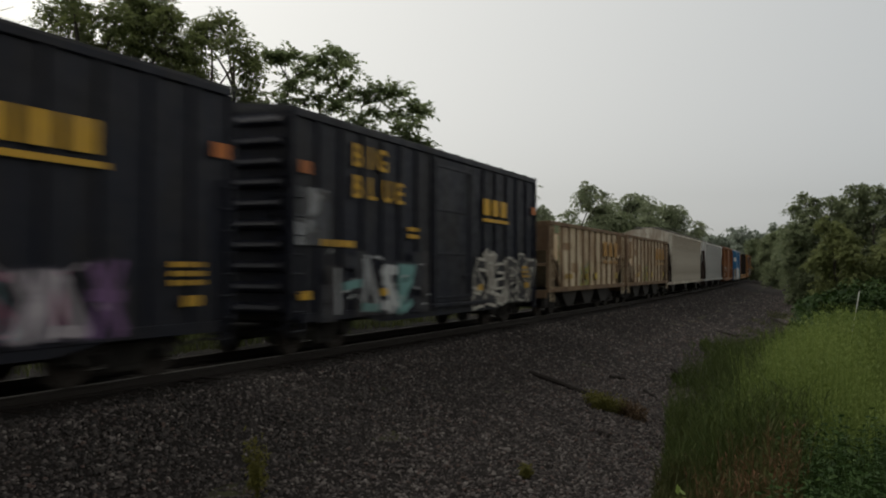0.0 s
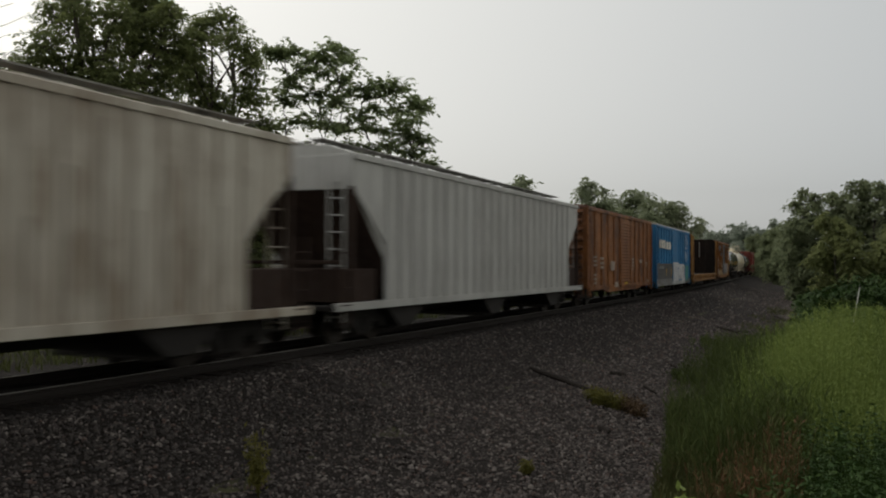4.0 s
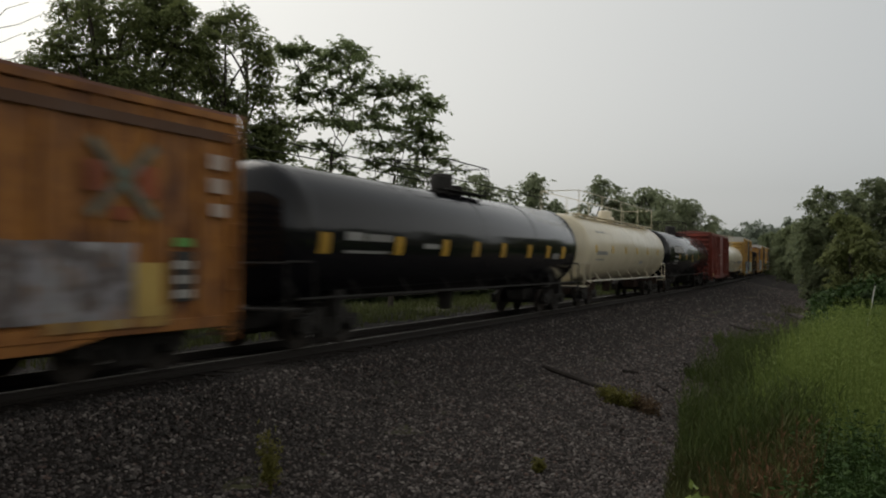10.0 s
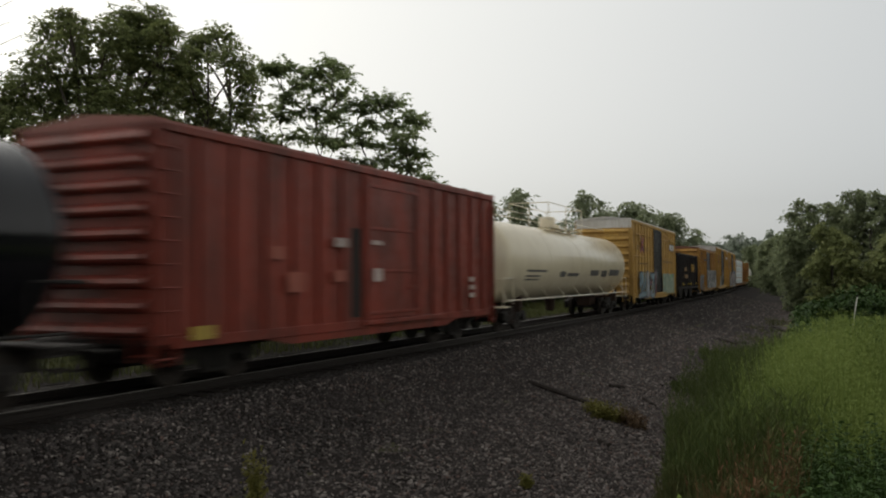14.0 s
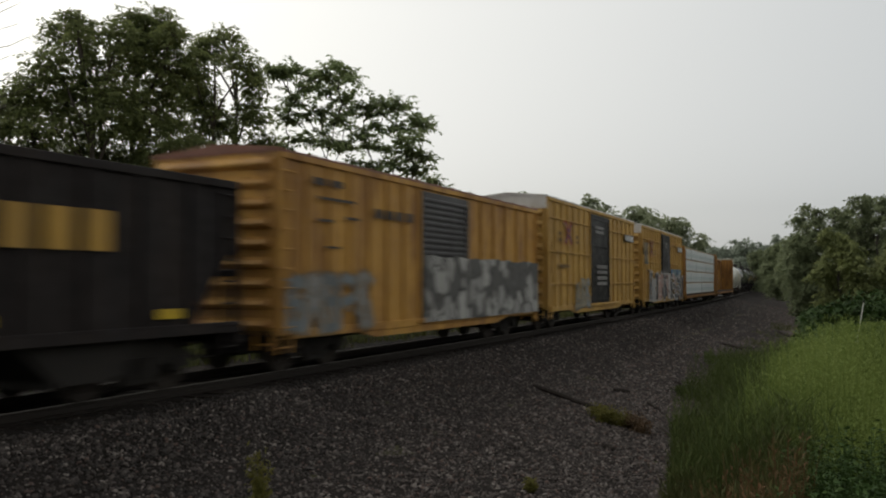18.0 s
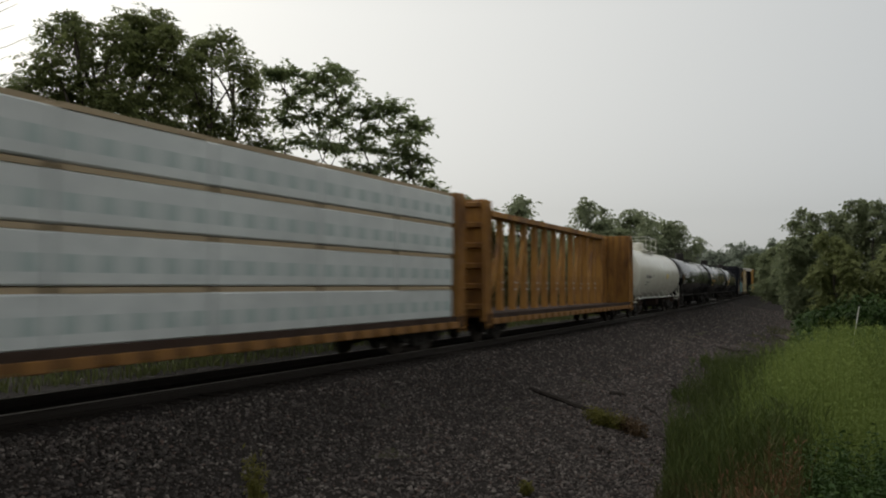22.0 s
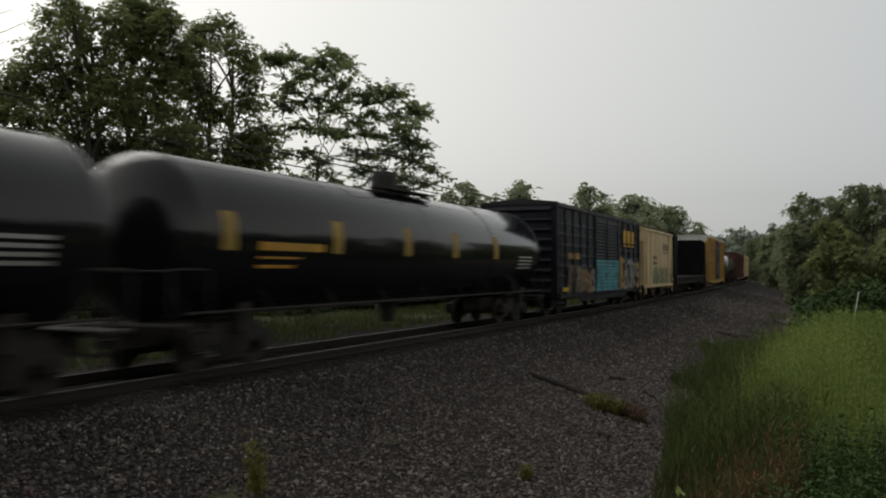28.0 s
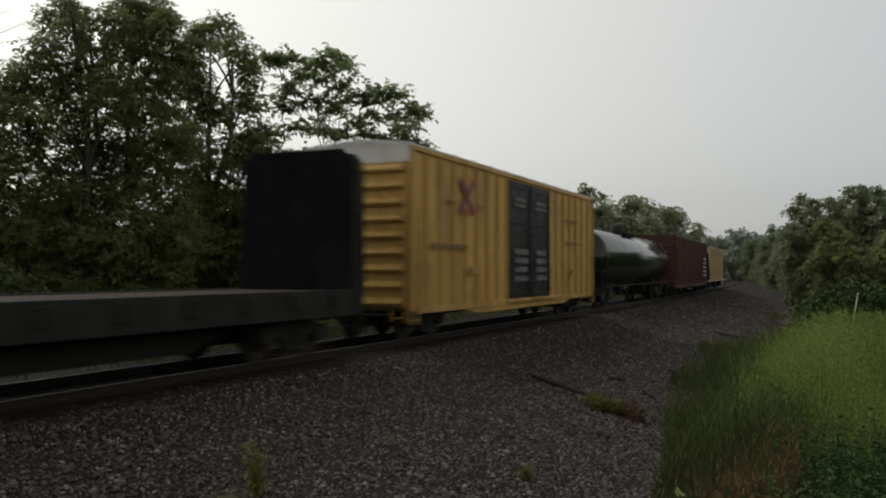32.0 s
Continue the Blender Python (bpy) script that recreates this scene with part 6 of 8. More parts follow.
def tank_car(s0, s1, R, zc, shell, label, sill=None, dome=0.5, rail_h=0.0, bands=(), band_mat=None, walk_len=1.6, full_walk=False, under=None):
    """A welded tank with dished ends, stub sills, handrails, manway and walkway."""
    L = s1 - s0
    h = L / 2
    root = railcar("tank_car", s0, s1, label, "tank car")
    d = R * 0.42
    n = 9
    prof = [(-h + d - d * math.cos(a), R * math.sin(a)) for a in np.linspace(0.02, math.pi / 2, n)]
    prof = prof + [(-x, r) for x, r in reversed(prof)]
    part("tank", Geo().lathe(prof, 0, zc, 40), shell, root, smooth=True)
    for x in np.linspace(-h + d + 0.1, h - d - 0.1, 5):
        part("weld_seam", Geo().lathe([(x - 0.03, R + 0.001), (x - 0.02, R + 0.008), (x + 0.02, R + 0.008), (x + 0.03, R + 0.001)], 0, zc, 40), shell, root, smooth=True)
    sill = sill or (MAT["iron"] if "black" in shell.name or "green" in shell.name else shell)
    gear = sill if sill is MAT["iron"] else MAT["grime"]
    rail = Geo()
    for y in (-1.42, 1.42):
        rail.rod((-h + 0.25, y, 1.40), (h - 0.25, y, 1.40), 0.028, 6)
        for x in np.linspace(-h + 0.3, h - 0.3, 9):
            rail.rod((x, y, 1.40), (x, y * 0.78, zc - R * 0.60), 0.018, 5)
    part("handrail", rail, sill, root)
    for e in (-1, 1):
        part("stub_sill", Geo().box(min(e * (h - 3.4), e * (h + .15)), max(e * (h - 3.4), e * (h + .15)), -0.32, 0.32, 0.78, 1.2, 0.02), gear, root)
        part("bolster", Geo().prism_x([(-1.3, 1.0), (-0.5, 0.82), (0.5, 0.82), (1.3, 1.0), (1.32, 1.55), (0.9, 1.25), (-0.9, 1.25), (-1.32, 1.55)], e * (h - 2.0) - 0.13, e * (h - 2.0) + 0.13), gear, root)
        part("end_platform", Geo().box(min(e * (h - .55), e * (h + .12)), max(e * (h - .55), e * (h + .12)), -1.45, 1.45, 1.16, 1.22, 0.01), sill, root)
        ladder(root, e * (h - 0.55) - 0.2, e * (h - 0.55) + 0.2, -1.46, 0.6, 1.25, gear)
        for y in (-1.4, 1.4):
            part("end_handrail", Geo().tube([(e * (h + .08), y, 1.2), (e * (h + .08), y, 2.1), (e * (h + .03), y, 2.15), (e * (h - .85), y, 2.15), (e * (h - .9), y, 2.1), (e * (h - .9), y, 1.28)], 0.022, 6), sill, root)
        part("end_rail", Geo().rod((e * (h + .08), -1.4, 2.12), (e * (h + .08), 1.4, 2.12), 0.022, 6), sill, root)
    brake_wheel(root, -h - 0.08, 0.9, 1.9, MAT["iron"])
    zt = zc + R
    if dome:
        part("manway", Geo().lathe_z([(zt - 0.08, dome * 0.72), (zt + 0.5, dome * 0.72), (zt + 0.55, dome * 0.65), (zt + 0.6, dome * 0.25)], 0, 0, 18), sill, root, smooth=True)
        part("valve_housing", Geo().lathe_z([(zt - 0.05, 0.26), (zt + 0.26, 0.26), (zt + 0.3, 0.12)], 1.0, 0, 12), sill, root, smooth=True)
    wl = h - 1.1 if full_walk else walk_len
    g = Geo()
    for y in (-0.62, 0.62):
        g.box(-wl, wl, y - 0.2, y + 0.2, zt - 0.02, zt + 0.02)
        x = -wl
        while x <= wl + 0.01:
            g.box(x - 0.03, x + 0.03, y - 0.03, y + 0.03, zt - 0.3, zt)
            x += wl / 2 if not full_walk else wl / 4
    part("walkway", g, sill, root, "narrow top walkway")
    g = Geo()
    top = zt + (rail_h or 0.85)
    nx = 5 if full_walk else 3
    for y in (-0.85, 0.85):
        g.rod((-wl, y, top), (wl, y, top), 0.02, 5)
        for k in range(nx):
            x = -wl + 2 * wl * k / (nx - 1)
            g.rod((x, y, zt - 0.12), (x, y, top), 0.02, 5)
    for x in (-wl, wl):
        g.rod((x, -0.85, top), (x, 0.85, top), 0.02, 5)
    if not full_walk:
        for y in (-0.55, 0.55):
            g.rod((-h + 1.2, y, zt + 0.38), (h - 1.2, y, zt + 0.38), 0.015, 5)
    part("top_rail", g, sill, root)
    part("bottom_outlet", Geo().lathe_z([(0.72, 0.12), (0.77, 0.2), (zc - R + 0.05, 0.24)], 0.3, 0, 12), gear, root, smooth=True)
    running_gear(root, L, False)
    return root


def tank_mark(root, R, zc, mat, marks, name="lettering", label=""):
    """Marks painted on the curve of a tank: (x0, x1, low, high) in metres along it and above the rails."""
    for x0, x1, z0, z1 in marks:
        k = 4
        v, f = [], []
        for i in range(k + 1):
            a = math.asin(max(-1, min(1, (z0 + (z1 - z0) * i / k - zc) / R)))
            for x in (x0, x1):
                for r in (R - 0.002, R + 0.006):
                    v.append((x, -r * math.cos(a), zc + r * math.sin(a)))
        for i in range(k):
            b = i * 4
            f += [(b + 1, b + 5, b + 7, b + 3), (b, b + 2, b + 6, b + 4), (b, b + 4, b + 5, b + 1), (b + 2, b + 3, b + 7, b + 6)]
        f += [(0, 1, 3, 2), (4 * k, 4 * k + 2, 4 * k + 3, 4 * k + 1)]
        part(name, Geo().add(v, f), mat, root, label)


def bulkhead_flat(s0, s1, H, body, wall, label, sill_h=0.55, deck_z=1.25, stripe=None, round_top=True):
    L = s1 - s0
    h = L / 2
    root = railcar("bulkhead_flatcar", s0, s1, label, "flatcar")
    part("deck", Geo().box(-h, h, -1.5, 1.5, deck_z - 0.1, deck_z, 0.01), MAT["deck"], root, "worn timber deck")
    for y in (-1.52, 1.52):
        part("side_sill", Geo().box(-h, h, y - 0.05, y + 0.05, deck_z - sill_h, deck_z + 0.03, 0.012), body, root)
        for k in range(12):
            me = shared(("pocket", body.name), lambda: Geo().box(-0.09, 0.09, -0.05, 0.05, -0.3, 0.0, 0.012), body)
            moved("stake_pocket", me, root, (-h + 1.3 + (L - 2.6) * k / 11, y + (0.09 if y > 0 else -0.09), deck_z - 0.05))
    for e in (-1, 1):
        x0, x1 = sorted((e * (h - 0.02), e * (h - 0.345)))
        if round_top:
            poly = [(-1.5, deck_z), (1.5, deck_z), (1.5, H - 0.28), (1.25, H), (-1.25, H), (-1.5, H - 0.28)]
        else:
            poly = [(-1.5, deck_z), (1.5, deck_z), (1.5, H), (-1.5, H)]
        xi = e * (h - 0.42)
        part("bulkhead_sheet", Geo().prism_x(poly, min(xi, xi + e * 0.07), max(xi, xi + e * 0.07)), wall, root, "dark bulkhead face")
        if stripe and e > 0:
            part("painted_stripe", Geo().box(xi - 0.006, xi, -0.02, 0.05, H - 1.75, H - 0.25), stripe, root, "pale vertical stripe on the bulkhead")
        for y in (-1.45, -0.5, 0.5, 1.45):
            g = Geo().box(x0, x1, y - 0.07, y + 0.07, deck_z - 0.3, H - 0.2, 0.01)
            g.prism([(e * (h - .05), H - 0.3), (e * (h - .05), deck_z), (e * (h + .22), deck_z)], y - 0.05, y + 0.05)
            part("bulkhead_post", g, body, root)
        for z in np.linspace(deck_z + 0.4, H - 0.15, 5):
            part("bulkhead_rail", Geo().box(e * (h - .12) - 0.05, e * (h - .12) + 0.05, -1.45, 1.45, z - 0.05, z + 0.05, 0.01), body, root)
        ladder(root, e * (h - .2) - 0.17, e * (h - .2) + 0.17, -1.56, 0.7, H - 0.3, body)
    part("belly_sill", Geo().prism([(-h + 3.4, 1.0), (-h + 4.6, 0.62), (h - 4.6, 0.62), (h - 3.4, 1.0)], -0.6, 0.6), MAT["iron"], root, "deep black belly of the frame")
    running_gear(root, L)
    return root


def centerbeam(s0, s1, H, body, label, load=None):
    L = s1 - s0
    h = L / 2
    root = railcar("centerbeam_flatcar", s0, s1, label, "flatcar")
    dz = 1.12
    part("deck", Geo().box(-h, h, -1.4, 1.4, dz, dz + 0.08, 0.01), MAT["grime"], root)
    for y in (-1.46, 1.46):
        part("side_sill", Geo().box(-h, h, y - 0.06, y + 0.06, dz - 0.16, dz + 0.13, 0.012), MAT["grime"], root)
        for k in range(26):
            me = shared(("winch", body.name), lambda: Geo().box(-0.3, 0.3, -0.05, 0.05, -0.2, -0.02, 0.012), body)
            moved("strap_winch", me, root, (-h + 0.8 + (L - 1.6) * k / 25, y + (0.08 if y > 0 else -0.08), dz))
    for k in range(15):
        x = -h + 1.9 + (L - 3.8) * k / 14
        me = shared(("cross_bearer", body.name), lambda: Geo().prism_x([(-1.4, 1.08), (1.4, 1.08), (0.3, 0.75), (-0.3, 0.75)], -0.06, 0.06), body)
        moved("cross_bearer", me, root, (x, 0, 0))
    part("top_beam", Geo().box(-h + 0.9, h - 0.9, -0.28, 0.28, H - 0.2, H, 0.015), body, root)
    nb = 14
    bw = (L - 2.4) / nb
    for k in range(nb + 1):
        x = -h + 1.2 + bw * k
        me = shared(("beam_post", body.name), lambda: Geo().prism_x([(-0.14, dz), (0.14, dz), (0.1, H - 0.2), (-0.1, H - 0.2)], -0.11, 0.11), body)
        moved("beam_post", me, root, (x, 0, 0))
        for z in (1.95, 2.2):
            tag = shared(("post_mark",), lambda: Geo().box(-0.1, 0.1, -0.008, 0.0, 0.0, 0.06), flat(0.5, 0.48, 0.44))
            moved("post_mark", tag, root, (x, -0.142, z))
    for k in range(0, nb, 2):
        x = -h + 1.2 + bw * k
        part("diagonal_brace", Geo().bar((x + 0.1, 0, dz + 0.1), (x + bw * 0.98, 0, H - 0.9), 0.12, 0.2), body, root)
    for e in (-1, 1):
        part("bulkhead", Geo().box(min(e * h, e * (h - 0.12)), max(e * h, e * (h - 0.12)), -1.5, 1.5, dz, H + 0.02, 0.012), body, root)
        part("bulkhead_gusset", Geo().prism([(e * (h - 0.05), dz), (e * (h - 1.3), dz), (e * (h - 1.3), H - 0.2), (e * (h - .05), H - 0.02)], -0.2, 0.2), body, root)
        for z in np.linspace(dz + 0.35, H - 0.15, 6):
            me = shared(("end_rib", body.name), lambda: Geo().prism([(0, -0.1), (0.16, -0.06), (0.16, 0.06), (0, 0.1)], -1.42, 1.42), body)
            moved("end_rib", me, root, (e * h, 0, float(z)), 0 if e > 0 else math.pi)
        for y in (-1.46, 1.46):
            part("bulkhead_edge", Geo().box(min(e * (h + .14), e * (h - 0.55)), max(e * (h + .14), e * (h - 0.55)), y - 0.05, y + 0.05, dz - 0.1, H, 0.012), body, root)
        ladder(root, e * (h - .2) - 0.2, e * (h - .2) + 0.2, -1.54, 0.8, H - 0.2, body)
    if load:
        rows, n = 4, 6
        hh = (H - 0.05 - dz - 0.1) / rows
        xl = h - 0.72
        pw = 2 * xl / n
        rng = random.Random(3)
        for r in range(rows):
            for k in range(n):
                for y0, y1 in ((-1.5, -0.32), (0.32, 1.5)):
                    x0, x1 = -xl + pw * k + 0.015, -xl + pw * (k + 1) - 0.015
                    z0 = dz + 0.12 + hh * r
                    jog = rng.uniform(-0.03, 0.03)
                    b = part("lumber_pack", Geo().box(x0, x1, y0 + jog, y1 + jog, z0, z0 + hh - 0.11, 0.03), MAT["wrap"], root, "lumber pack in white printed wrap")
                    part("bearer", Geo().box(x0 + 0.1, x1 - 0.1, y0 + 0.02, y1 - 0.02, z0 + hh - 0.11, z0 + hh - 0.02), MAT["lumber"], b, "bare pale lumber strip")
                    if y0 < 0:
                        m = 5
                        for i in range(m):
                            cx = x0 + (x1 - x0) * (i + 0.5) / m
                            me = shared(("print_patch",), lambda: Geo().box(-0.2, 0.2, -0.004, 0.01, 0.0, 0.26), MAT["print"])
                            moved("printed_panel", me, b, (cx, y0 + jog, z0 + hh * 0.22))
    running_gear(root, L)
    return root


def gondola_like(s0, s1, H, body, label, marks):
    """A tall dark red car with a plain ribbed side and an open top frame."""
    L = s1 - s0
    h = L / 2
    root = railcar("gondola", s0, s1, label, "gondola")
    z0 = 1.1
    for y in (-1.5, 1.5):
        s = 1 if y > 0 else -1
        part("side_wall", Geo().box(-h, h, y - 0.04, y + 0.04, z0, H - 0.1), body, root)
        part("top_chord", Geo().box(-h, h, min(y, y + s * 0.1), max(y, y + s * 0.1), H - 0.14, H, 0.012), body, root)
        part("side_sill", Geo().box(-h, h, min(y, y + s * 0.1), max(y, y + s * 0.1), z0 - 0.2, z0 + 0.05, 0.012), body, root)
        for k in range(17):
            me = shared(("gon_post", body.name), lambda: Geo().box(-0.06, 0.06, -0.05, 0.05, z0, H - 0.12, 0.012), body)
            moved("post", me, root, (-h + 0.1 + (L - 0.2) * k / 16, y + s * 0.06, 0))
    for e in (-1, 1):
        part("end_wall", Geo().box(e * h - 0.05, e * h + 0.05, -1.5, 1.5, z0, H), body, root)
        for k in range(6):
            me = shared(("gon_rib", body.name), lambda: Geo().prism([(0, -0.07), (0.08, -0.03), (0.08, 0.03), (0, 0.07)], -1.4, 1.4), body)
            moved("end_rib", me, root, (e * (h + .05), 0, z0 + 0.3 + 0.5 * k), 0 if e > 0 else math.pi)
        ladder(root, e * (h - .3) - 0.2, e * (h - .3) + 0.2, -1.6, 0.7, H - 0.2, body)
    part("floor", Geo().box(-h, h, -1.46, 1.46, 1.0, 1.1), MAT["iron"], root)
    decal(root, "lettering", flat(*WHT), marks, -1.62, "rows of small white lettering")
    running_gear(root, L)
    return root

# ---- the train, from front to rear ----
MAT.update(
    deck=plain("deck_timber", (0.035, 0.026, 0.021), (0.07, 0.053, 0.042), 5, 0.9, 0, 0.4, 0.01, stretch=(0.5, 6, 6)),
    wrap=plain("lumber_wrap", (0.66, 0.70, 0.71), (0.50, 0.55, 0.57), 2.2, 0.45, 0, 0.5, 0.02),
    print=plain("wrap_print", (0.36, 0.46, 0.47), (0.46, 0.54, 0.54), 3, 0.5, 0, 0.1),
    lumber=plain("bare_lumber", (0.36, 0.28, 0.18), (0.46, 0.37, 0.25), 6, 0.8, 0, 0.2, stretch=(0.5, 5, 12)),
    navy=paint("navy_paint", (0.009, 0.011, 0.022), (0.016, 0.014, 0.013), 0.6, 0.1, 0.5, gloss=0.25),
    navyroof=paint("navy_roof", (0.014, 0.015, 0.019), (0.03, 0.027, 0.024), 0.5, 0.2),
    tan=paint("tan_hopper_paint", (0.60, 0.51, 0.36), (0.25, 0.15, 0.075), 0.75, 0.3, 0.7),
    grime=paint("brown_grime", (0.055, 0.036, 0.028), (0.03, 0.021, 0.018), 0.7, 0.3, 0.85, gloss=0.15),
    galvdull=paint("dull_galvanised", (0.22, 0.22, 0.205), (0.12, 0.105, 0.09), 0.6, 0.2, 0.7),
    tan2=paint("rusty_tan_paint", (0.56, 0.47, 0.34), (0.22, 0.125, 0.065), 0.8, 0.4, 0.7),
    grey=paint("grey_hopper_paint", (0.56, 0.53, 0.455), (0.20, 0.14, 0.09), 0.75, 0.2, 0.6),
    grey2=paint("pale_grey_paint", (0.50, 0.50, 0.48), (0.27, 0.26, 0.245), 0.45, 0.05, 0.55),
    rust=paint("rust_brown_paint", (0.30, 0.115, 0.032), (0.06, 0.026, 0.016), 0.95, 0.35, 0.6),
    rustroof=paint("red_brown_roof", (0.22, 0.09, 0.06), (0.13, 0.07, 0.05), 0.5, 0.3),
    blue=paint("blue_paint", (0.025, 0.205, 0.44), (0.04, 0.10, 0.17), 0.6, 0.1, 0.5),
    orange=paint("faded_orange_paint", (0.40, 0.165, 0.032), (0.10, 0.036, 0.018), 1.0, 0.75, 0.6),
    grimy=paint("grimy_yellow_paint", (0.37, 0.19, 0.04), (0.075, 0.032, 0.014), 0.95, 0.6, 0.7),
    yframe=paint("orange_yellow_frame", (0.35, 0.175, 0.037), (0.13, 0.058, 0.022), 0.95, 0.45, 0.65),
    brownwall=paint("brown_bulkhead", (0.022, 0.015, 0.012), (0.011, 0.009, 0.008), 0.7, 0.12, 0.85, rustcol=(0.04, 0.02, 0.012), gloss=0.15),
    darklouvre=paint("black_louvre_door", (0.036, 0.034, 0.036), (0.022, 0.018, 0.017), 0.7, 0.25, 0.5),
    louvre=paint("grey_louvre_door", (0.065, 0.065, 0.07), (0.03, 0.026, 0.026), 0.7, 0.15, 0.5),
    blackt=paint("black_tank_paint", (0.006, 0.0065, 0.009), (0.012, 0.011, 0.012), 0.35, 0.03, 0.11, gloss=0.36, relief=0.006),
    creamt=paint("cream_tank_paint", (0.70, 0.63, 0.47), (0.50, 0.42, 0.30), 0.22, 0.06, 0.2, relief=0.005),
    whitet=paint("white_tank_paint", (0.64, 0.64, 0.57), (0.54, 0.49, 0.40), 0.22, 0.05, 0.2, relief=0.005),
    red=paint("oxide_red_paint", (0.23, 0.036, 0.02), (0.085, 0.022, 0.015), 0.8, 0.2, 0.5),
    redroof=paint("oxide_red_roof", (0.28, 0.10, 0.08), (0.20, 0.09, 0.075), 0.4, 0.2),
    yellow=paint("yellow_boxcar_paint", (0.52, 0.325, 0.085), (0.25, 0.14, 0.05), 0.6, 0.2, 0.6),
    yellow2=paint("weathered_yellow_paint", (0.49, 0.27, 0.06), (0.19, 0.085, 0.032), 0.8, 0.4, 0.6),
    galv=paint("galvanised_roof", (0.60, 0.59, 0.57), (0.40, 0.36, 0.30), 0.5, 0.2, 0.5),
    blackdoor=paint("black_door_paint", (0.008, 0.008, 0.010), (0.022, 0.02, 0.019), 0.5, 0.06, 0.5, gloss=0.25),
    black=paint("black_hopper_paint", (0.014, 0.012, 0.013), (0.03, 0.023, 0.02), 0.6, 0.15, 0.65, gloss=0.2),
    cream=paint("cream_hopper_paint", (0.56, 0.45, 0.26), (0.30, 0.20, 0.11), 0.5, 0.2, 0.6),
    dkwall=paint("black_bulkhead", (0.006, 0.0055, 0.007), (0.011, 0.010, 0.010), 0.5, 0.05, 0.9, gloss=0.1),
    dkgreen=paint("dark_green_frame", (0.018, 0.023, 0.019), (0.018, 0.014, 0.012), 0.6, 0.2, 0.7, gloss=0.2),
    brown=paint("dark_red_brown_paint", (0.075, 0.02, 0.014), (0.035, 0.016, 0.012), 0.6, 0.2, 0.6),
    greent=paint("dark_green_tank", (0.007, 0.014, 0.010), (0.016, 0.016, 0.014), 0.35, 0.04, 0.11, gloss=0.36, relief=0.006),
)


def block_letters(root, n, x0, x1, z0, z1, col, gap=0.3, bar=0.0, y=-1.63, name="company_mark"):
    """A company mark as plain solid blocks, with a bar below where it has one."""
    w = (x1 - x0) / (n - gap * 0.5) if n > 1 else x1 - x0
    rects = [(x0 + (x1 - x0) * k / n, x0 + (x1 - x0) * (k + 1 - gap) / n, z0, z1) for k in range(n)]
    if bar:
        rects.append((x0 - 0.03, x1, z0 - 0.10 - bar, z0 - 0.10))
    return decal(root, name, flat(*col), rects, y, "plain painted block of a company mark")


def small_print(root, spots, col, y=-1.63, name="stencilled_lettering"):
    """Small lettering that cannot be read, as rows of bars."""
    rects = []
    for x0, x1, z0, z1, rows in spots:
        hgt = (z1 - z0) / (rows * 1.7)
        for r in range(rows):
            z = z0 + (z1 - z0) * r / rows
            k = x0
            while k < x1 - 0.05:
                w = random.uniform(0.09, 0.28)
                rects.append((k, min(x1, k + w), z, z + hgt))
                k += w + 0.06
    return decal(root, name, flat(*col), rects, y)


def cross_mark(root, x, z, r, y=-1.63, faded=False):
    """A crossed red and blue mark on the yellow side."""
    c1, c2 = ((0.40, 0.07, 0.03), (0.05, 0.06, 0.17)) if not faded else ((0.40, 0.13, 0.05), (0.10, 0.09, 0.14))
    g = Geo().bar((x - r, y, z - r), (x + r, y, z + r), 0.008, 0.42 * r).bar((x - r, y, z + r), (x + r, y, z - r), 0.008, 0.42 * r)
    part("crossed_mark", g, flat(*c1), root, "red crossed painted mark")
    g = Geo()
    for sx, sz in ((-1, -1), (1, 1), (-1, 1), (1, -1)):
        g.bar((x + sx * r * 1.05, y - 0.006, z + sz * r * 0.86), (x + sx * r * 0.12, y - 0.006, z + sz * r * 0.12), 0.006, 0.17 * r)
    part("crossed_mark", g, flat(*c2), root, "dark blue edges of the mark")


def reflectors(root, xs, z, col=(0.62, 0.36, 0.03), y=-1.63, w=0.22, hgt=0.13):
    for x in xs:
        part("reflector", Geo().box(x - w / 2, x + w / 2, y - 0.006, y, z, z + hgt, 0.002), flat(*col), root, "yellow reflective patch")


def words(root, text, x, z, size, col, y=-1.64, wide=1.35):
    """Painted words, one letter a part."""
    cx = x
    for ch in text:
        cu = bpy.data.curves.new("letter", "FONT")
        cu.body, cu.size, cu.extrude, cu.offset = ch, size, 0.004, 0.012
        ob = new("letter", cu)
        me = bpy.data.meshes.new_from_object(ob.evaluated_get(bpy.context.evaluated_depsgraph_get()))
        bpy.data.objects.remove(ob)
        me.materials.append(flat(*col))
        o2 = new("painted_letter", me)
        o2.parent = root
        o2.rotation_euler = (math.pi / 2, 0, 0)
        o2.location = (cx, y, z)
        cx += size * wide * (0.42 if ch == "I" else 0.72)


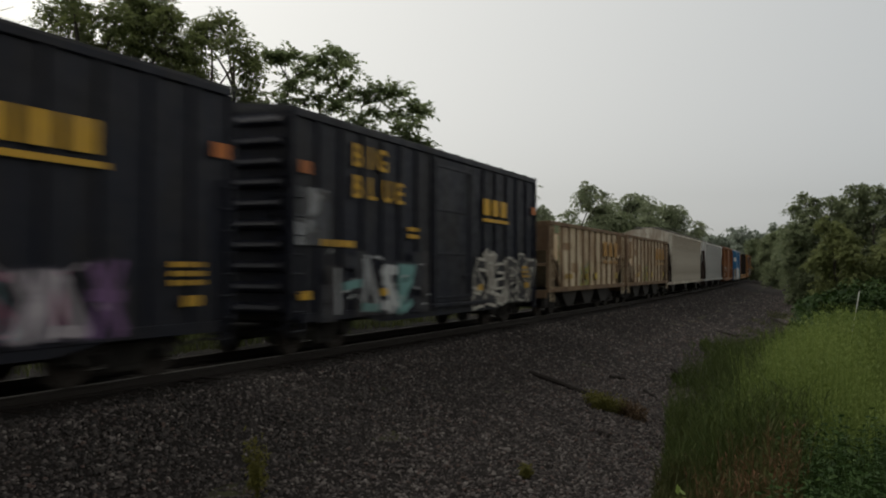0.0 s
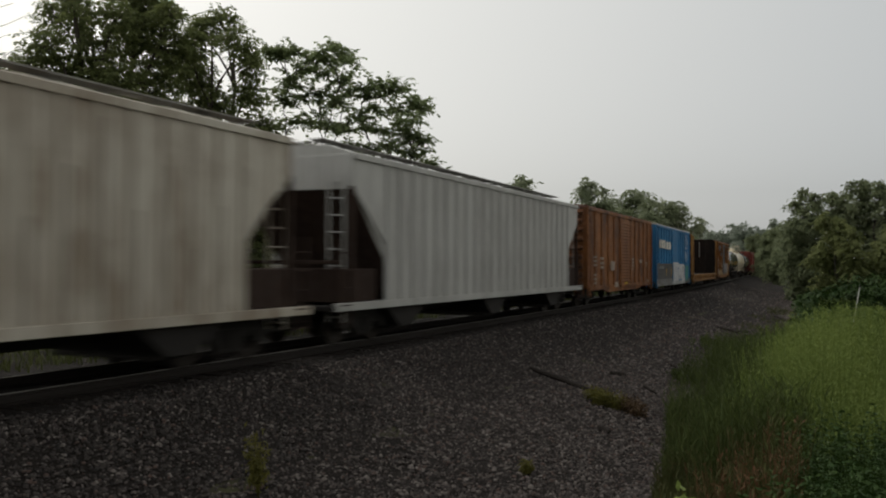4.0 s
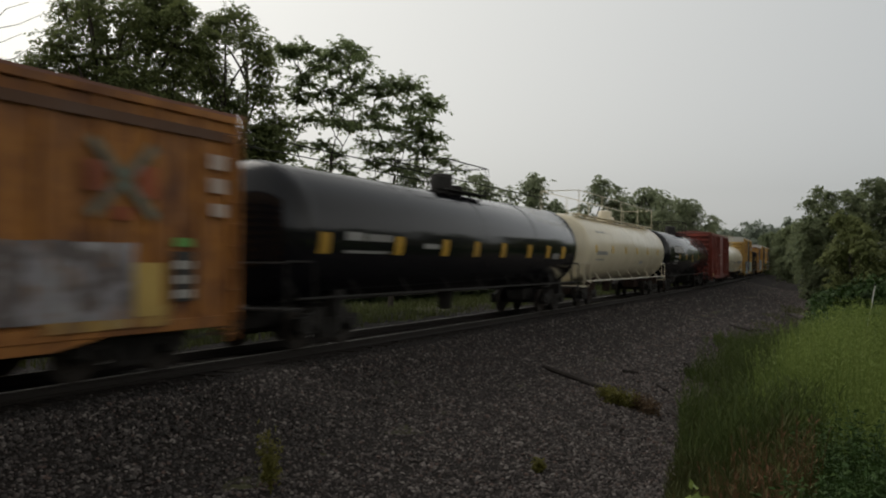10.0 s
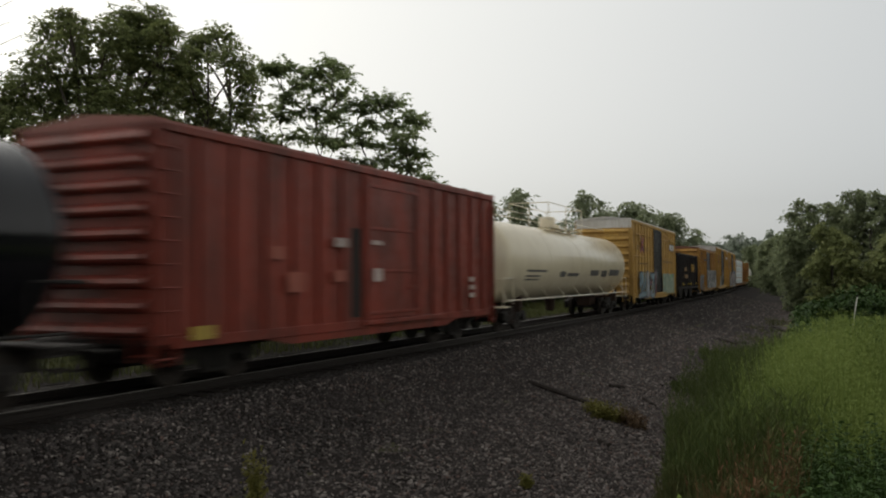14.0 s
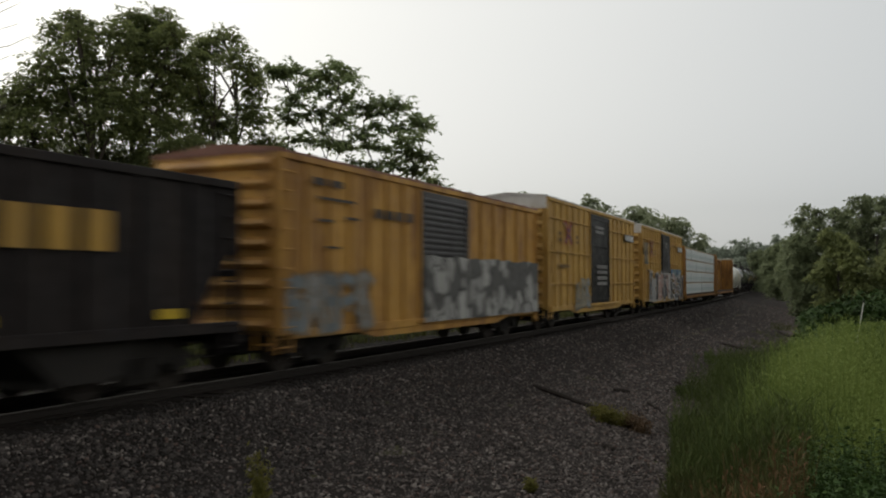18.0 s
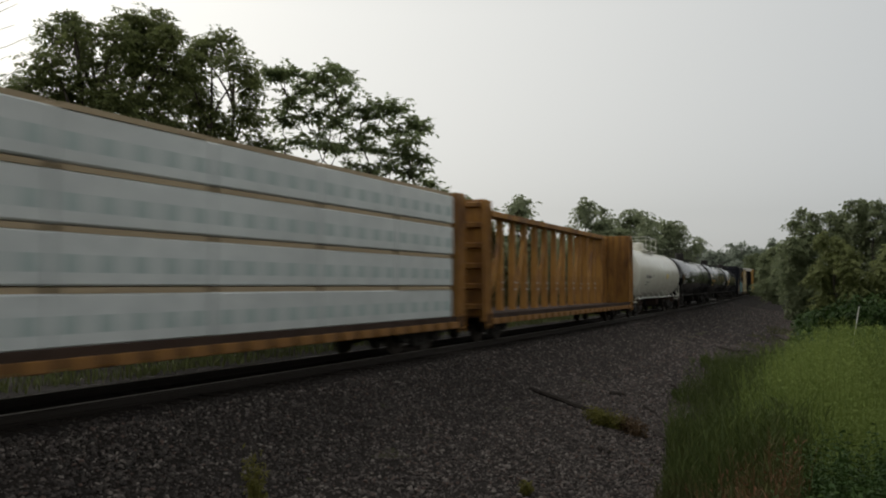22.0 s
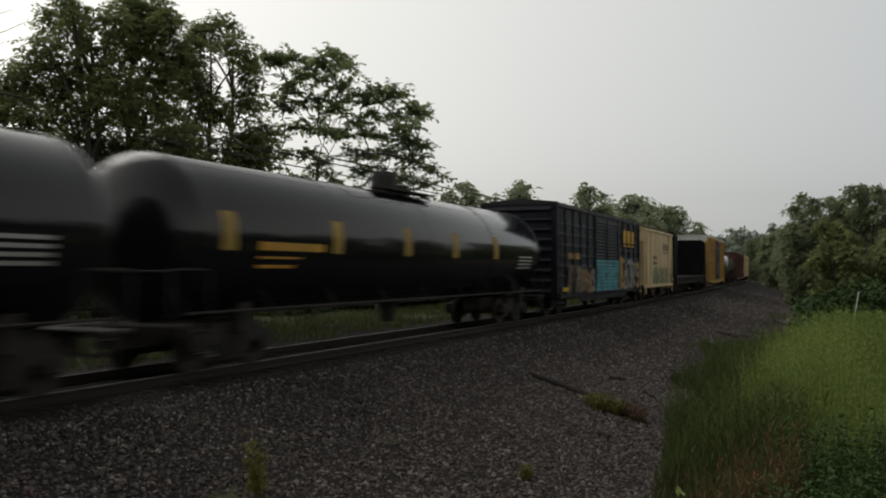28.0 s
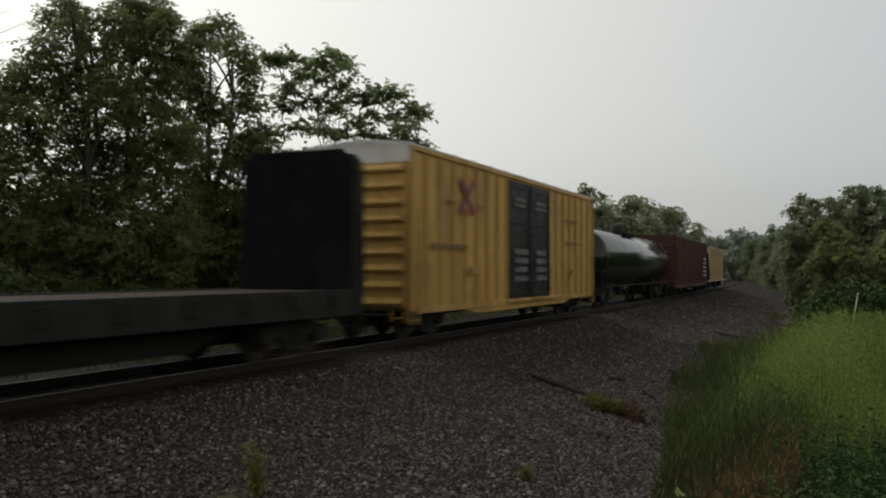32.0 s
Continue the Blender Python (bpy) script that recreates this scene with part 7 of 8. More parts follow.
def build_train():
    # two dark blue high boxcars
    for n, (a, b) in enumerate(((-258.3, -243.1), (-241.3, -226.1))):
        c = boxcar(a, b, 5.42, MAT["navy"], MAT["navyroof"], "dark navy high boxcar with yellow marks and graffiti along its foot", [(-1.0, 1.6)], (7, 6), corr=10)
        block_letters(c, 3, 2.45, 4.65, 3.78, 4.28, YEL, gap=0.26, bar=0.10)
        words(c, "BIG", -5.35, 4.42, 0.72, YEL)
        words(c, "BLUE", -5.35, 3.72, 0.72, YEL)
        reflectors(c, (-7.2, -3.8, 2.2, 6.5), 1.5, w=0.4, hgt=0.18)
        reflectors(c, (-7.2, 7.2), 4.05, (0.5, 0.16, 0.04), w=0.42, hgt=0.26)
        small_print(c, [(-2.6, -2.0, 2.9, 3.25, 2), (-6.6, -5.2, 2.6, 2.85, 1), (6.0, 6.8, 1.85, 2.3, 3)], YEL)
        if n == 0:
            splash(c, "graffiti", [(0.34, 0.14, 0.22), (0.14, 0.30, 0.34), (0.42, 0.38, 0.42), (0.03, 0.028, 0.05), (0.20, 0.10, 0.26)], 1.8, 5.0, 1.15, 2.2, -1.62, 41, 1.2, "pink and teal spray-painted graffiti")
        else:
            splash(c, "graffiti", [(0.46, 0.48, 0.49), (0.02, 0.024, 0.034), (0.14, 0.30, 0.29), (0.012, 0.015, 0.025), (0.36, 0.38, 0.40)], -6.6, -1.4, 1.12, 2.45, -1.62, 42, 1.3, "grey and teal spray-painted graffiti")
            splash(c, "graffiti", [(0.56, 0.54, 0.48), (0.014, 0.016, 0.022), (0.30, 0.28, 0.25), (0.02, 0.02, 0.026)], 1.7, 7.4, 1.12, 2.6, -1.62, 43, 1.2, "white spray-painted graffiti in tall outlines")
            splash(c, "graffiti", [(0.28, 0.29, 0.31), (0.06, 0.065, 0.08)], -7.5, -6.3, 2.6, 3.8, -1.62, 44, 1.2, "pale scrubbed paint")
    # two rusty open hoppers
    rp = paint("rusty_post_paint", (0.20, 0.135, 0.078), (0.09, 0.048, 0.028), 0.7, 0.5, 0.75)
    for n, (a, b, m) in enumerate(((-222.8, -212.9, "tan"), (-208.9, -198.9, "tan2"))):
        c = open_hopper(a, b, 3.97, MAT[m], "rust-stained tan open hopper car with upright posts", 10, rp, 1.75)
        pitch = 9.8 / 9
        for k in range(3):
            x = 1.5 * pitch + k * pitch + 0.2
            block_letters(c, 1, x, x + 0.7, 2.75, 3.42, (0.42, 0.22, 0.05), gap=0.02)
            block_letters(c, 1, x, x + 0.7, 2.42, 2.56, (0.40, 0.22, 0.06), gap=0.02)
        splash(c, "graffiti", [(0.42, 0.40, 0.09), (0.24, 0.30, 0.30), (0.38, 0.33, 0.14)], -2.0, -0.2, 1.45, 2.35, -1.535, 47 + n, 1.4, "dull yellow spray-painted graffiti")
        decal(c, "faded_band", flat(0.30, 0.19, 0.10), [(-4.6, -3.4, 2.9, 3.2), (-3.3, -2.3, 2.0, 2.4)], -1.536, "faded ochre paint band")
        block_letters(c, 2, -4.6, -3.2, 1.75, 1.95, (0.46, 0.29, 0.05), gap=0.5)
        reflectors(c, (-1.2, 0.4, 4.5), 1.7, (0.52, 0.38, 0.05), w=0.42, hgt=0.28)
    # two long covered hoppers
    covered_hopper(-197.3, -176.9, 4.72, MAT["grey"], "long dusty grey covered hopper car with ribbed sides", 25)
    covered_hopper(-175.9, -156.1, 4.72, MAT["grey2"], "long pale grey covered hopper car", 23)
    # rust brown boxcar
    c = boxcar(-155.2, -139.9, 4.8, MAT["rust"], MAT["rustroof"], "rust-brown boxcar with a louvred sliding door", [(-1.05, 1.5)], (5, 5), "louvre")
    small_print(c, [(-6.75, -6.1, 2.1, 2.65, 3), (-6.75, -6.1, 1.3, 1.85, 3), (-5.5, -4.8, 2.0, 2.6, 3), (1.6, 2.2, 1.9, 2.6, 4), (5.6, 6.0, 2.1, 2.4, 2)], (0.40, 0.34, 0.28))
    reflectors(c, (0.2,), 1.17, (0.62, 0.42, 0.03), w=0.7)
    decal(c, "paint_patch", flat(0.36, 0.30, 0.25), [(-3.3, -2.5, 1.9, 2.35)], -1.62, "dull scratched patch")
    decal(c, "paint_patch", flat(0.42, 0.36, 0.30), [(-2.4, -1.7, 1.1, 1.35), (3.75, 4.5, 2.3, 2.48), (6.0, 6.35, 1.2, 1.36)], -1.62, "faded pale paint patch")
    # blue boxcar
    c = boxcar(-138.3, -122.8, 4.8, MAT["blue"], MAT["galv"], "bright blue boxcar with white marks and painted-over graffiti", [(-1.3, 1.6)], (6, 5), "louvre")
    block_letters(c, 3, -6.9, -4.2, 3.25, 3.78, (0.74, 0.72, 0.64), gap=0.17)
    block_letters(c, 2, -4.1, -1.95, 3.22, 3.7, (0.74, 0.72, 0.64), gap=0.14)
    splash(c, "overpaint", [(0.075, 0.078, 0.08), (0.05, 0.045, 0.045), (0.13, 0.13, 0.13), (0.09, 0.075, 0.065)], -7.6, -1.35, 1.2, 2.3, -1.612, 58, 0.9, "dull grey painted-over band")
    splash(c, "overpaint", [(0.24, 0.25, 0.25), (0.15, 0.14, 0.13), (0.10, 0.095, 0.09)], -7.7, -1.3, 0.84, 1.3, -1.63, 59, 1.2, "dirty white paint along the foot")
    block_letters(c, 3, -6.6, -5.0, 1.95, 2.12, (0.33, 0.34, 0.34), gap=0.25, name="repaint_patch")
    reflectors(c, (-4.0, -1.8), 1.5, (0.45, 0.26, 0.05), w=0.35, hgt=0.45)
    splash(c, "overpaint", [(0.62, 0.63, 0.64), (0.50, 0.51, 0.52), (0.34, 0.35, 0.37)], -1.25, 1.4, 1.1, 2.42, -1.655, 60, 0.8, "white sprayed patch over the louvres of the door")
    splash(c, "overpaint", [(0.62, 0.63, 0.64), (0.48, 0.49, 0.50), (0.10, 0.11, 0.13)], 1.55, 4.6, 1.1, 2.28, -1.64, 63, 1.0, "white blocky sprayed patch with dark gaps")
    splash(c, "overpaint", [(0.52, 0.53, 0.53), (0.36, 0.36, 0.36), (0.13, 0.13, 0.14)], -1.3, 4.7, 0.84, 1.16, -1.635, 64, 1.0, "dirty white paint along the foot")
    splash(c, "overpaint", [(0.03, 0.24, 0.22), (0.04, 0.18, 0.19)], 5.0, 6.8, 1.02, 2.2, -1.63, 61, 1.4, "turquoise sprayed patch")
    splash(c, "overpaint", [(0.10, 0.10, 0.10), (0.07, 0.065, 0.06)], 4.7, 7.6, 0.86, 1.2, -1.625, 65, 1.0, "dull grey paint along the foot")
    for sgn, zc in ((1, 3.62), (-1, 3.28)):
        for k, r in enumerate((0.80, 0.58, 0.36)):
            g = Geo()
            ribbon(g, [(5.45 + r * math.cos(a), zc + sgn * r * math.sin(a)) for a in np.linspace(0.15, math.pi - 0.15, 12)], 0.12, -1.637 - 0.002 * k)
            part("round_mark", g, flat(0.42, 0.50, 0.60), c, "pale curved band of a round mark")
    decal(c, "round_mark", flat(0.42, 0.50, 0.60), [(4.75, 6.15, 3.39, 3.51)], -1.64, "pale bar across the round mark")
    # orange bulkhead flatcar
    bulkhead_flat(-120.3, -100.9, 4.8, MAT["yframe"], MAT["brownwall"], "empty orange-yellow bulkhead flatcar with brown end walls", 0.55, 1.4, flat(0.30, 0.27, 0.25))
    # orange boxcar
    c = boxcar(-99.4, -83.9, 4.78, MAT["orange"], MAT["rustroof"], "faded rust-streaked orange boxcar with a dark louvred door", [(-1.3, 1.5)], (7, 6), "louvre", MAT["darklouvre"], end_mat=MAT["grimy"], cap_mat=MAT["yellow2"], cap_label="yellow-painted end cap")
    block_letters(c, 2, -6.5, -3.9, 3.75, 4.28, (0.035, 0.028, 0.028), gap=0.06)
    block_letters(c, 3, -4.5, -2.2, 3.22, 3.6, (0.035, 0.028, 0.028), gap=0.12)
    for a, b, z, k in ((-6.8, -1.5, 2.0, 72), (3.6, 6.0, 1.55, 76)):
        splash(c, "paint_patch", [(0.36, 0.22, 0.055), (0.22, 0.085, 0.025), (0.40, 0.30, 0.13), (0.10, 0.045, 0.02)], a, b, 1.13, z, -1.618, k, 1.0, "ragged patch of old yellow paint")
    decal(c, "paint_patch", flat(0.45, 0.40, 0.30), [(-2.9, -2.2, 2.0, 2.35), (-4.6, -4.2, 2.3, 2.55)], -1.62, "pale stencil patch")
    decal(c, "stencil_patch", flat(0.40, 0.38, 0.35), [(-7.55, -6.95, 1.3 + 0.33 * k, 1.56 + 0.33 * k) for k in range(5)], -1.62, "pale worn stencil patch")
    splash(c, "overpaint", [(0.16, 0.16, 0.17), (0.045, 0.042, 0.042), (0.30, 0.30, 0.31)], -1.2, 1.4, 1.25, 2.3, -1.655, 70, 1.2, "pale scrawled patch over the louvres of the door")
    splash(c, "overpaint", [(0.27, 0.26, 0.28), (0.12, 0.10, 0.10), (0.22, 0.12, 0.06), (0.40, 0.39, 0.40)], 1.6, 5.25, 1.28, 2.44, -1.62, 71, 0.7, "grey-lilac sprayed patch")
    decal(c, "painted_stripe", flat(0.11, 0.05, 0.025), [(1.7, 7.6, 4.2, 4.36)], -1.605, "dark brown painted stripe under the roof")
    g = Geo().bar((4.4, -1.62, 2.8), (5.65, -1.62, 3.92), 0.008, 0.16).bar((4.4, -1.63, 3.92), (5.65, -1.63, 2.8), 0.008, 0.16)
    part("crossed_mark", g, flat(0.16, 0.17, 0.13), c, "faded grey-green crossed mark")
    decal(c, "paint_patch", flat(0.30, 0.075, 0.03), [(4.35, 4.7, 3.15, 3.6), (5.3, 5.7, 3.1, 3.6), (4.85, 5.2, 2.75, 2.95)], -1.612, "faded red paint between the arms of the mark")
    decal(c, "stencil_patch", flat(0.50, 0.40, 0.34), [(6.9, 7.32, 3.7, 3.95), (6.9, 7.32, 3.3, 3.55), (6.95, 7.35, 2.9, 3.12)], -1.62, "pale stencilled square")
    decal(c, "paint_patch", flat(0.52, 0.36, 0.10), [(5.25, 5.85, 1.3, 2.12)], -1.625, "bright yellow repaint patch")
    decal(c, "small_plate", flat(0.16, 0.45, 0.10), [(6.1, 6.48, 2.38, 2.52)], -1.625, "small green plate")
    decal(c, "stencil_panel", flat(0.03, 0.03, 0.03), [(6.06, 6.56, 1.5, 2.3)], -1.615, "dark stencil panel")
    small_print(c, [(6.1, 6.52, 1.55, 2.25, 3)], (0.5, 0.48, 0.45), -1.625)
    # tanks
    R, zc = 1.53, 2.75
    c = tank_car(-82.2, -62.4, R, zc, MAT["blackt"], "long glossy black tank car with yellow side marks")
    tank_mark(c, R, zc, flat(0.5, 0.29, 0.03), [(x, x + 0.42, 2.32, 2.76) for x in (-9.0, -5.75, -3.1, -0.95, 1.2, 3.6, 5.6, 7.4)], "yellow_mark", "yellow reflective panel")
    tank_mark(c, R, zc, flat(*GRY), [(-8.0, -7.2, 2.62, 2.80), (-7.1, -5.9, 2.62, 2.78), (-8.0, -6.0, 2.34, 2.40), (-4.2, -3.3, 2.5, 2.62), (6.4, 7.1, 2.3, 2.5)], "lettering", "small grey lettering bars")
    c = tank_car(-61.4, -43.3, 1.50, 2.78, MAT["creamt"], "cream-white pressure tank car with a long top railing", rail_h=1.0, full_walk=True)
    tank_mark(c, 1.50, 2.78, flat(*GRY), [(-7.3, -5.4, 2.52, 2.68), (-7.3, -5.9, 2.28, 2.34), (1.8, 2.6, 2.13, 2.3), (-6.9, -5.2, 3.5, 3.56)], "lettering", "small dark lettering bars")
    tank_mark(c, 1.50, 2.78, flat(0.58, 0.36, 0.04), [(x, x + 0.28, 2.62, 2.95) for x in (-7.6, -4.6, -1.9, 0.7, 3.4, 6.3)], "yellow_mark", "yellow reflective panel")
    c = tank_car(-42.3, -22.9, R, zc, MAT["blackt"], "long black tank car with a white block mark")
    tank_mark(c, R, zc, flat(0.50, 0.50, 0.49), [(-7.4 + 0.63 * k, -6.93 + 0.63 * k, 2.87, 3.25) for k in range(6)], "company_mark", "white painted block of a company mark")
    tank_mark(c, R, zc, flat(*GRY), [(-7.4, -5.8, 2.55, 2.66), (-7.4, -5.9, 2.28, 2.36), (-7.4, -6.0, 2.14, 2.2)], "lettering", "small grey lettering bars")
    tank_mark(c, R, zc, flat(0.42, 0.25, 0.04), [(x, x + 0.35, 2.45, 2.8) for x in (-5.6, -2.6, 0.2, 3.4)], "yellow_mark", "dull yellow panel")
    tank_mark(c, R, zc, flat(0.30, 0.27, 0.05), [(0.3, 1.2, 2.3, 2.45)], "warning_patch", "yellow warning patch")
    # oxide red boxcar
    c = boxcar(-21.6, -6.8, 4.82, MAT["red"], MAT["redroof"], "oxide-red ribbed boxcar with a plug door", [(-0.75, 2.0)], (7, 6))
    # the wall is not cut here: the recess's shade is a flat dark strip
    decal(c, "door_gap_shade", MAT["iron"], [(-1.32, -0.92, 1.3, 3.3)], -1.545, "flat dark strip, painted shade of the recess beside the door")
    decal(c, "placard", flat(0.55, 0.45, 0.42), [(-2.2, -1.68, 2.85, 3.05), (-0.5, -0.1, 2.1, 2.4), (-0.6, -0.1, 2.95, 3.05)], -1.66, "pale paper placard")
    decal(c, "paint_patch", flat(0.34, 0.10, 0.07), [(-4.5, -4.0, 2.55, 2.8), (-3.9, -3.3, 1.9, 2.3), (-2.2, -1.7, 2.1, 2.35)], -1.62, "lighter red repaint patch")
    small_print(c, [(5.3, 5.7, 1.6, 2.3, 3)], (0.5, 0.42, 0.38))
    decal(c, "paint_patch", flat(0.45, 0.32, 0.06), [(-6.7, -6.1, 1.15, 1.38)], -1.64, "yellow patch at the foot")
    # white tank
    c = tank_car(-5.4, 13.7, 1.50, 2.75, MAT["creamt"], "dirty cream-white tank car with dark lettering", rail_h=1.0, walk_len=2.6)
    tank_mark(c, 1.50, 2.75, flat(0.10, 0.10, 0.10), [(-7.3, -4.9, 2.38, 2.46), (-7.3, -5.6, 2.2, 2.26), (-7.3, -5.6, 2.08, 2.13), (-3.0, -2.2, 2.2, 2.42), (-1.9, -0.2, 2.22, 2.36), (1.8, 3.4, 2.25, 2.5), (3.9, 5.0, 2.2, 2.5), (5.5, 7.6, 2.25, 2.55)], "lettering", "dark stencilled lettering bars")
    # yellow high boxcar and black hopper
    c = boxcar(14.8, 30.5, 5.42, MAT["yellow"], MAT["galv"], "yellow high boxcar with a crossed mark, black door and blue graffiti", [(-1.3, 1.73)], (7, 6), "plug", MAT["blackdoor"], (2.2, 3.35, 4.58), "bands", cap_mat=MAT["galv"])
    cross_mark(c, -5.2, 4.03, 0.5)
    splash(c, "graffiti", [(0.26, 0.38, 0.42), (0.42, 0.44, 0.46), (0.05, 0.06, 0.09), (0.18, 0.27, 0.30), (0.26, 0.06, 0.06)], -6.4, -0.5, 1.05, 2.6, -1.665, 80, 1.5, "pale blue and white spray-painted graffiti")
    splash(c, "graffiti", [(0.30, 0.38, 0.28), (0.17, 0.24, 0.18), (0.36, 0.40, 0.32), (0.34, 0.28, 0.16)], 2.1, 6.9, 1.08, 2.42, -1.625, 81, 0.8, "pale green sprayed patch of graffiti")
    small_print(c, [(2.2, 6.2, 3.1, 3.32, 1)], (0.30, 0.18, 0.06))
    decal(c, "small_plate", flat(0.16, 0.45, 0.10), [(5.3, 5.75, 2.18, 2.32)], -1.635, "small green plate")
    decal(c, "stencil_panel", flat(0.05, 0.05, 0.055), [(4.8, 6.85, 3.95, 4.4)], -1.624, "dark stencil panel")
    block_letters(c, 4, 4.95, 6.85, 4.0, 4.34, (0.62, 0.62, 0.6), gap=0.14, y=-1.632, name="panel_bar")
    block_letters(c, 2, 4.8, 5.2, 4.55, 4.7, (0.12, 0.08, 0.03), gap=0.2, name="stencil_bar")
    small_print(c, [(-6.9, -6.3, 3.7, 4.0, 2), (-4.2, -3.6, 3.7, 3.95, 2), (-6.3, -4.0, 2.9, 3.05, 1), (-3.9, -3.4, 2.75, 3.1, 2)], (0.18, 0.11, 0.04))
    c = open_hopper(33.1, 43.1, 3.94, MAT["black"], "black open coal hopper car with yellow marks", 10, None, 1.3, True)
    block_letters(c, 3, 1.3, 3.35, 2.6, 3.2, (0.46, 0.27, 0.05), gap=0.3)
    block_letters(c, 2, -2.9, -1.55, 2.6, 2.92, (0.22, 0.13, 0.05), gap=0.12)
    block_letters(c, 3, -2.9, -0.9, 2.08, 2.36, (0.22, 0.13, 0.05), gap=0.12)
    reflectors(c, (-3.6, -0.5, 0.9, 4.4), 1.56, (0.6, 0.42, 0.02), w=0.55, hgt=0.16)
    # weathered yellow boxcar with louvred door
    c = boxcar(45.5, 61.0, 4.8, MAT["yellow2"], MAT["rustroof"], "weathered orange-yellow boxcar with a black louvred door", [(-1.6, 1.47)], (7, 6), "louvre", MAT["louvre"])
    block_letters(c, 2, -6.7, -5.3, 4.15, 4.3, (0.05, 0.04, 0.035), gap=0.3)
    block_letters(c, 4, -4.1, -2.0, 3.62, 3.84, (0.05, 0.04, 0.035), gap=0.35)
    decal(c, "painted_stripe", flat(0.05, 0.04, 0.035), [(-6.5, -5.0, 3.86, 3.92), (-6.5, -5.9, 3.4, 3.46), (-5.4, -4.8, 3.5, 3.56), (-6.2, -5.6, 2.85, 2.9)], -1.625, "dark painted stripe")
    splash(c, "graffiti", [(0.17, 0.20, 0.22), (0.28, 0.28, 0.27), (0.24, 0.16, 0.08)], -7.6, -4.2, 1.15, 2.3, -1.62, 90, 1.4, "grey-blue spray-painted graffiti")
    splash(c, "graffiti", [(0.40, 0.40, 0.39), (0.30, 0.30, 0.295), (0.09, 0.09, 0.09), (0.36, 0.36, 0.35)], -1.5, 7.6, 1.1, 2.85, -1.66, 91, 1.1, "silver-grey spray-painted graffiti")
    # two yellow high boxcars
    for n, (a, b) in enumerate(((62.3, 77.7), (80.0, 95.2))):
        c = boxcar(a, b, 5.42, MAT["yellow"], MAT["galv"], "yellow high boxcar with crossed mark and black plug door", [(-1.5, 1.95)], (7, 6), "plug", MAT["blackdoor"], (2.08, 3.3, 4.56), "bands", cap_mat=MAT["galv"])
        cross_mark(c, -5.1 if n == 0 else -4.9, 4.08, 0.46, faded=n == 1)
        small_print(c, [(-6.5, -6.0, 3.7, 4.2, 2), (-4.0, -3.5, 3.7, 4.1, 2), (-6.3, -5.0, 2.7, 2.95, 1)], (0.20, 0.12, 0.04))
        small_print(c, [(-0.9, 0.6, 4.3, 4.7, 2), (-0.6, 1.2, 2.0, 3.0, 4)], (0.30, 0.30, 0.30), -1.66)
        decal(c, "stencil_panel", flat(0.05, 0.05, 0.055), [(5.3, 7.4, 4.2, 4.55)], -1.624, "dark stencil panel")
        block_letters(c, 4, 5.4, 7.35, 4.24, 4.5, (0.60, 0.60, 0.58), gap=0.14, y=-1.632, name="panel_bar")
        if n == 0:
            splash(c, "graffiti", [(0.30, 0.31, 0.30), (0.14, 0.15, 0.14), (0.34, 0.30, 0.22)], -4.0, -1.7, 1.1, 2.2, -1.62, 100, 1.4, "grey spray-painted graffiti")
        else:
            splash(c, "graffiti", [(0.62, 0.62, 0.60), (0.03, 0.03, 0.035), (0.50, 0.50, 0.50), (0.10, 0.11, 0.12), (0.44, 0.26, 0.22)], -5.8, 7.3, 1.1, 2.65, -1.667, 101, 1.1, "white, black and pink spray-painted graffiti")
            splash(c, "graffiti", [(0.13, 0.12, 0.09), (0.22, 0.17, 0.09)], -7.2, -6.0, 3.15, 4.4, -1.62, 102, 1.0, "dark rubbed-out paint")
            splash(c, "graffiti", [(0.06, 0.14, 0.26), (0.16, 0.26, 0.30)], 2.2, 6.8, 2.4, 3.0, -1.62, 103, 1.0, "dull blue spray paint")
            splash(c, "graffiti", [(0.16, 0.16, 0.17), (0.02, 0.02, 0.022), (0.07, 0.07, 0.075)], -1.2, 1.7, 2.7, 4.9, -1.665, 104, 0.8, "pale scrawled paint on the black door")
    # loaded and empty centerbeam flatcars
    centerbeam(96.9, 118.9, 4.78, MAT["yframe"], "orange-yellow centerbeam flatcar loaded with white-wrapped lumber", True)
    centerbeam(120.6, 142.5, 4.78, MAT["yframe"], "empty orange-yellow centerbeam flatcar with open truss")
    # white tank, three black tanks
    c = tank_car(144.2, 160.6, 1.55, 2.78, MAT["whitet"], "clean white tank car with small dark lettering", walk_len=1.9)
    tank_mark(c, 1.55, 2.78, flat(0.12, 0.12, 0.12), [(-5.6, -5.1, 2.55, 2.74), (-4.95, -3.9, 2.55, 2.72), (-5.6, -4.4, 2.3, 2.36), (-5.6, -4.6, 2.16, 2.2), (-3.3, -2.9, 2.66, 2.74)], "lettering", "dark stencilled lettering bars")
    tank_mark(c, 1.55, 2.78, flat(0.55, 0.38, 0.03), [(1.95, 2.5, 2.58, 2.88)], "warning_patch", "yellow warning patch")
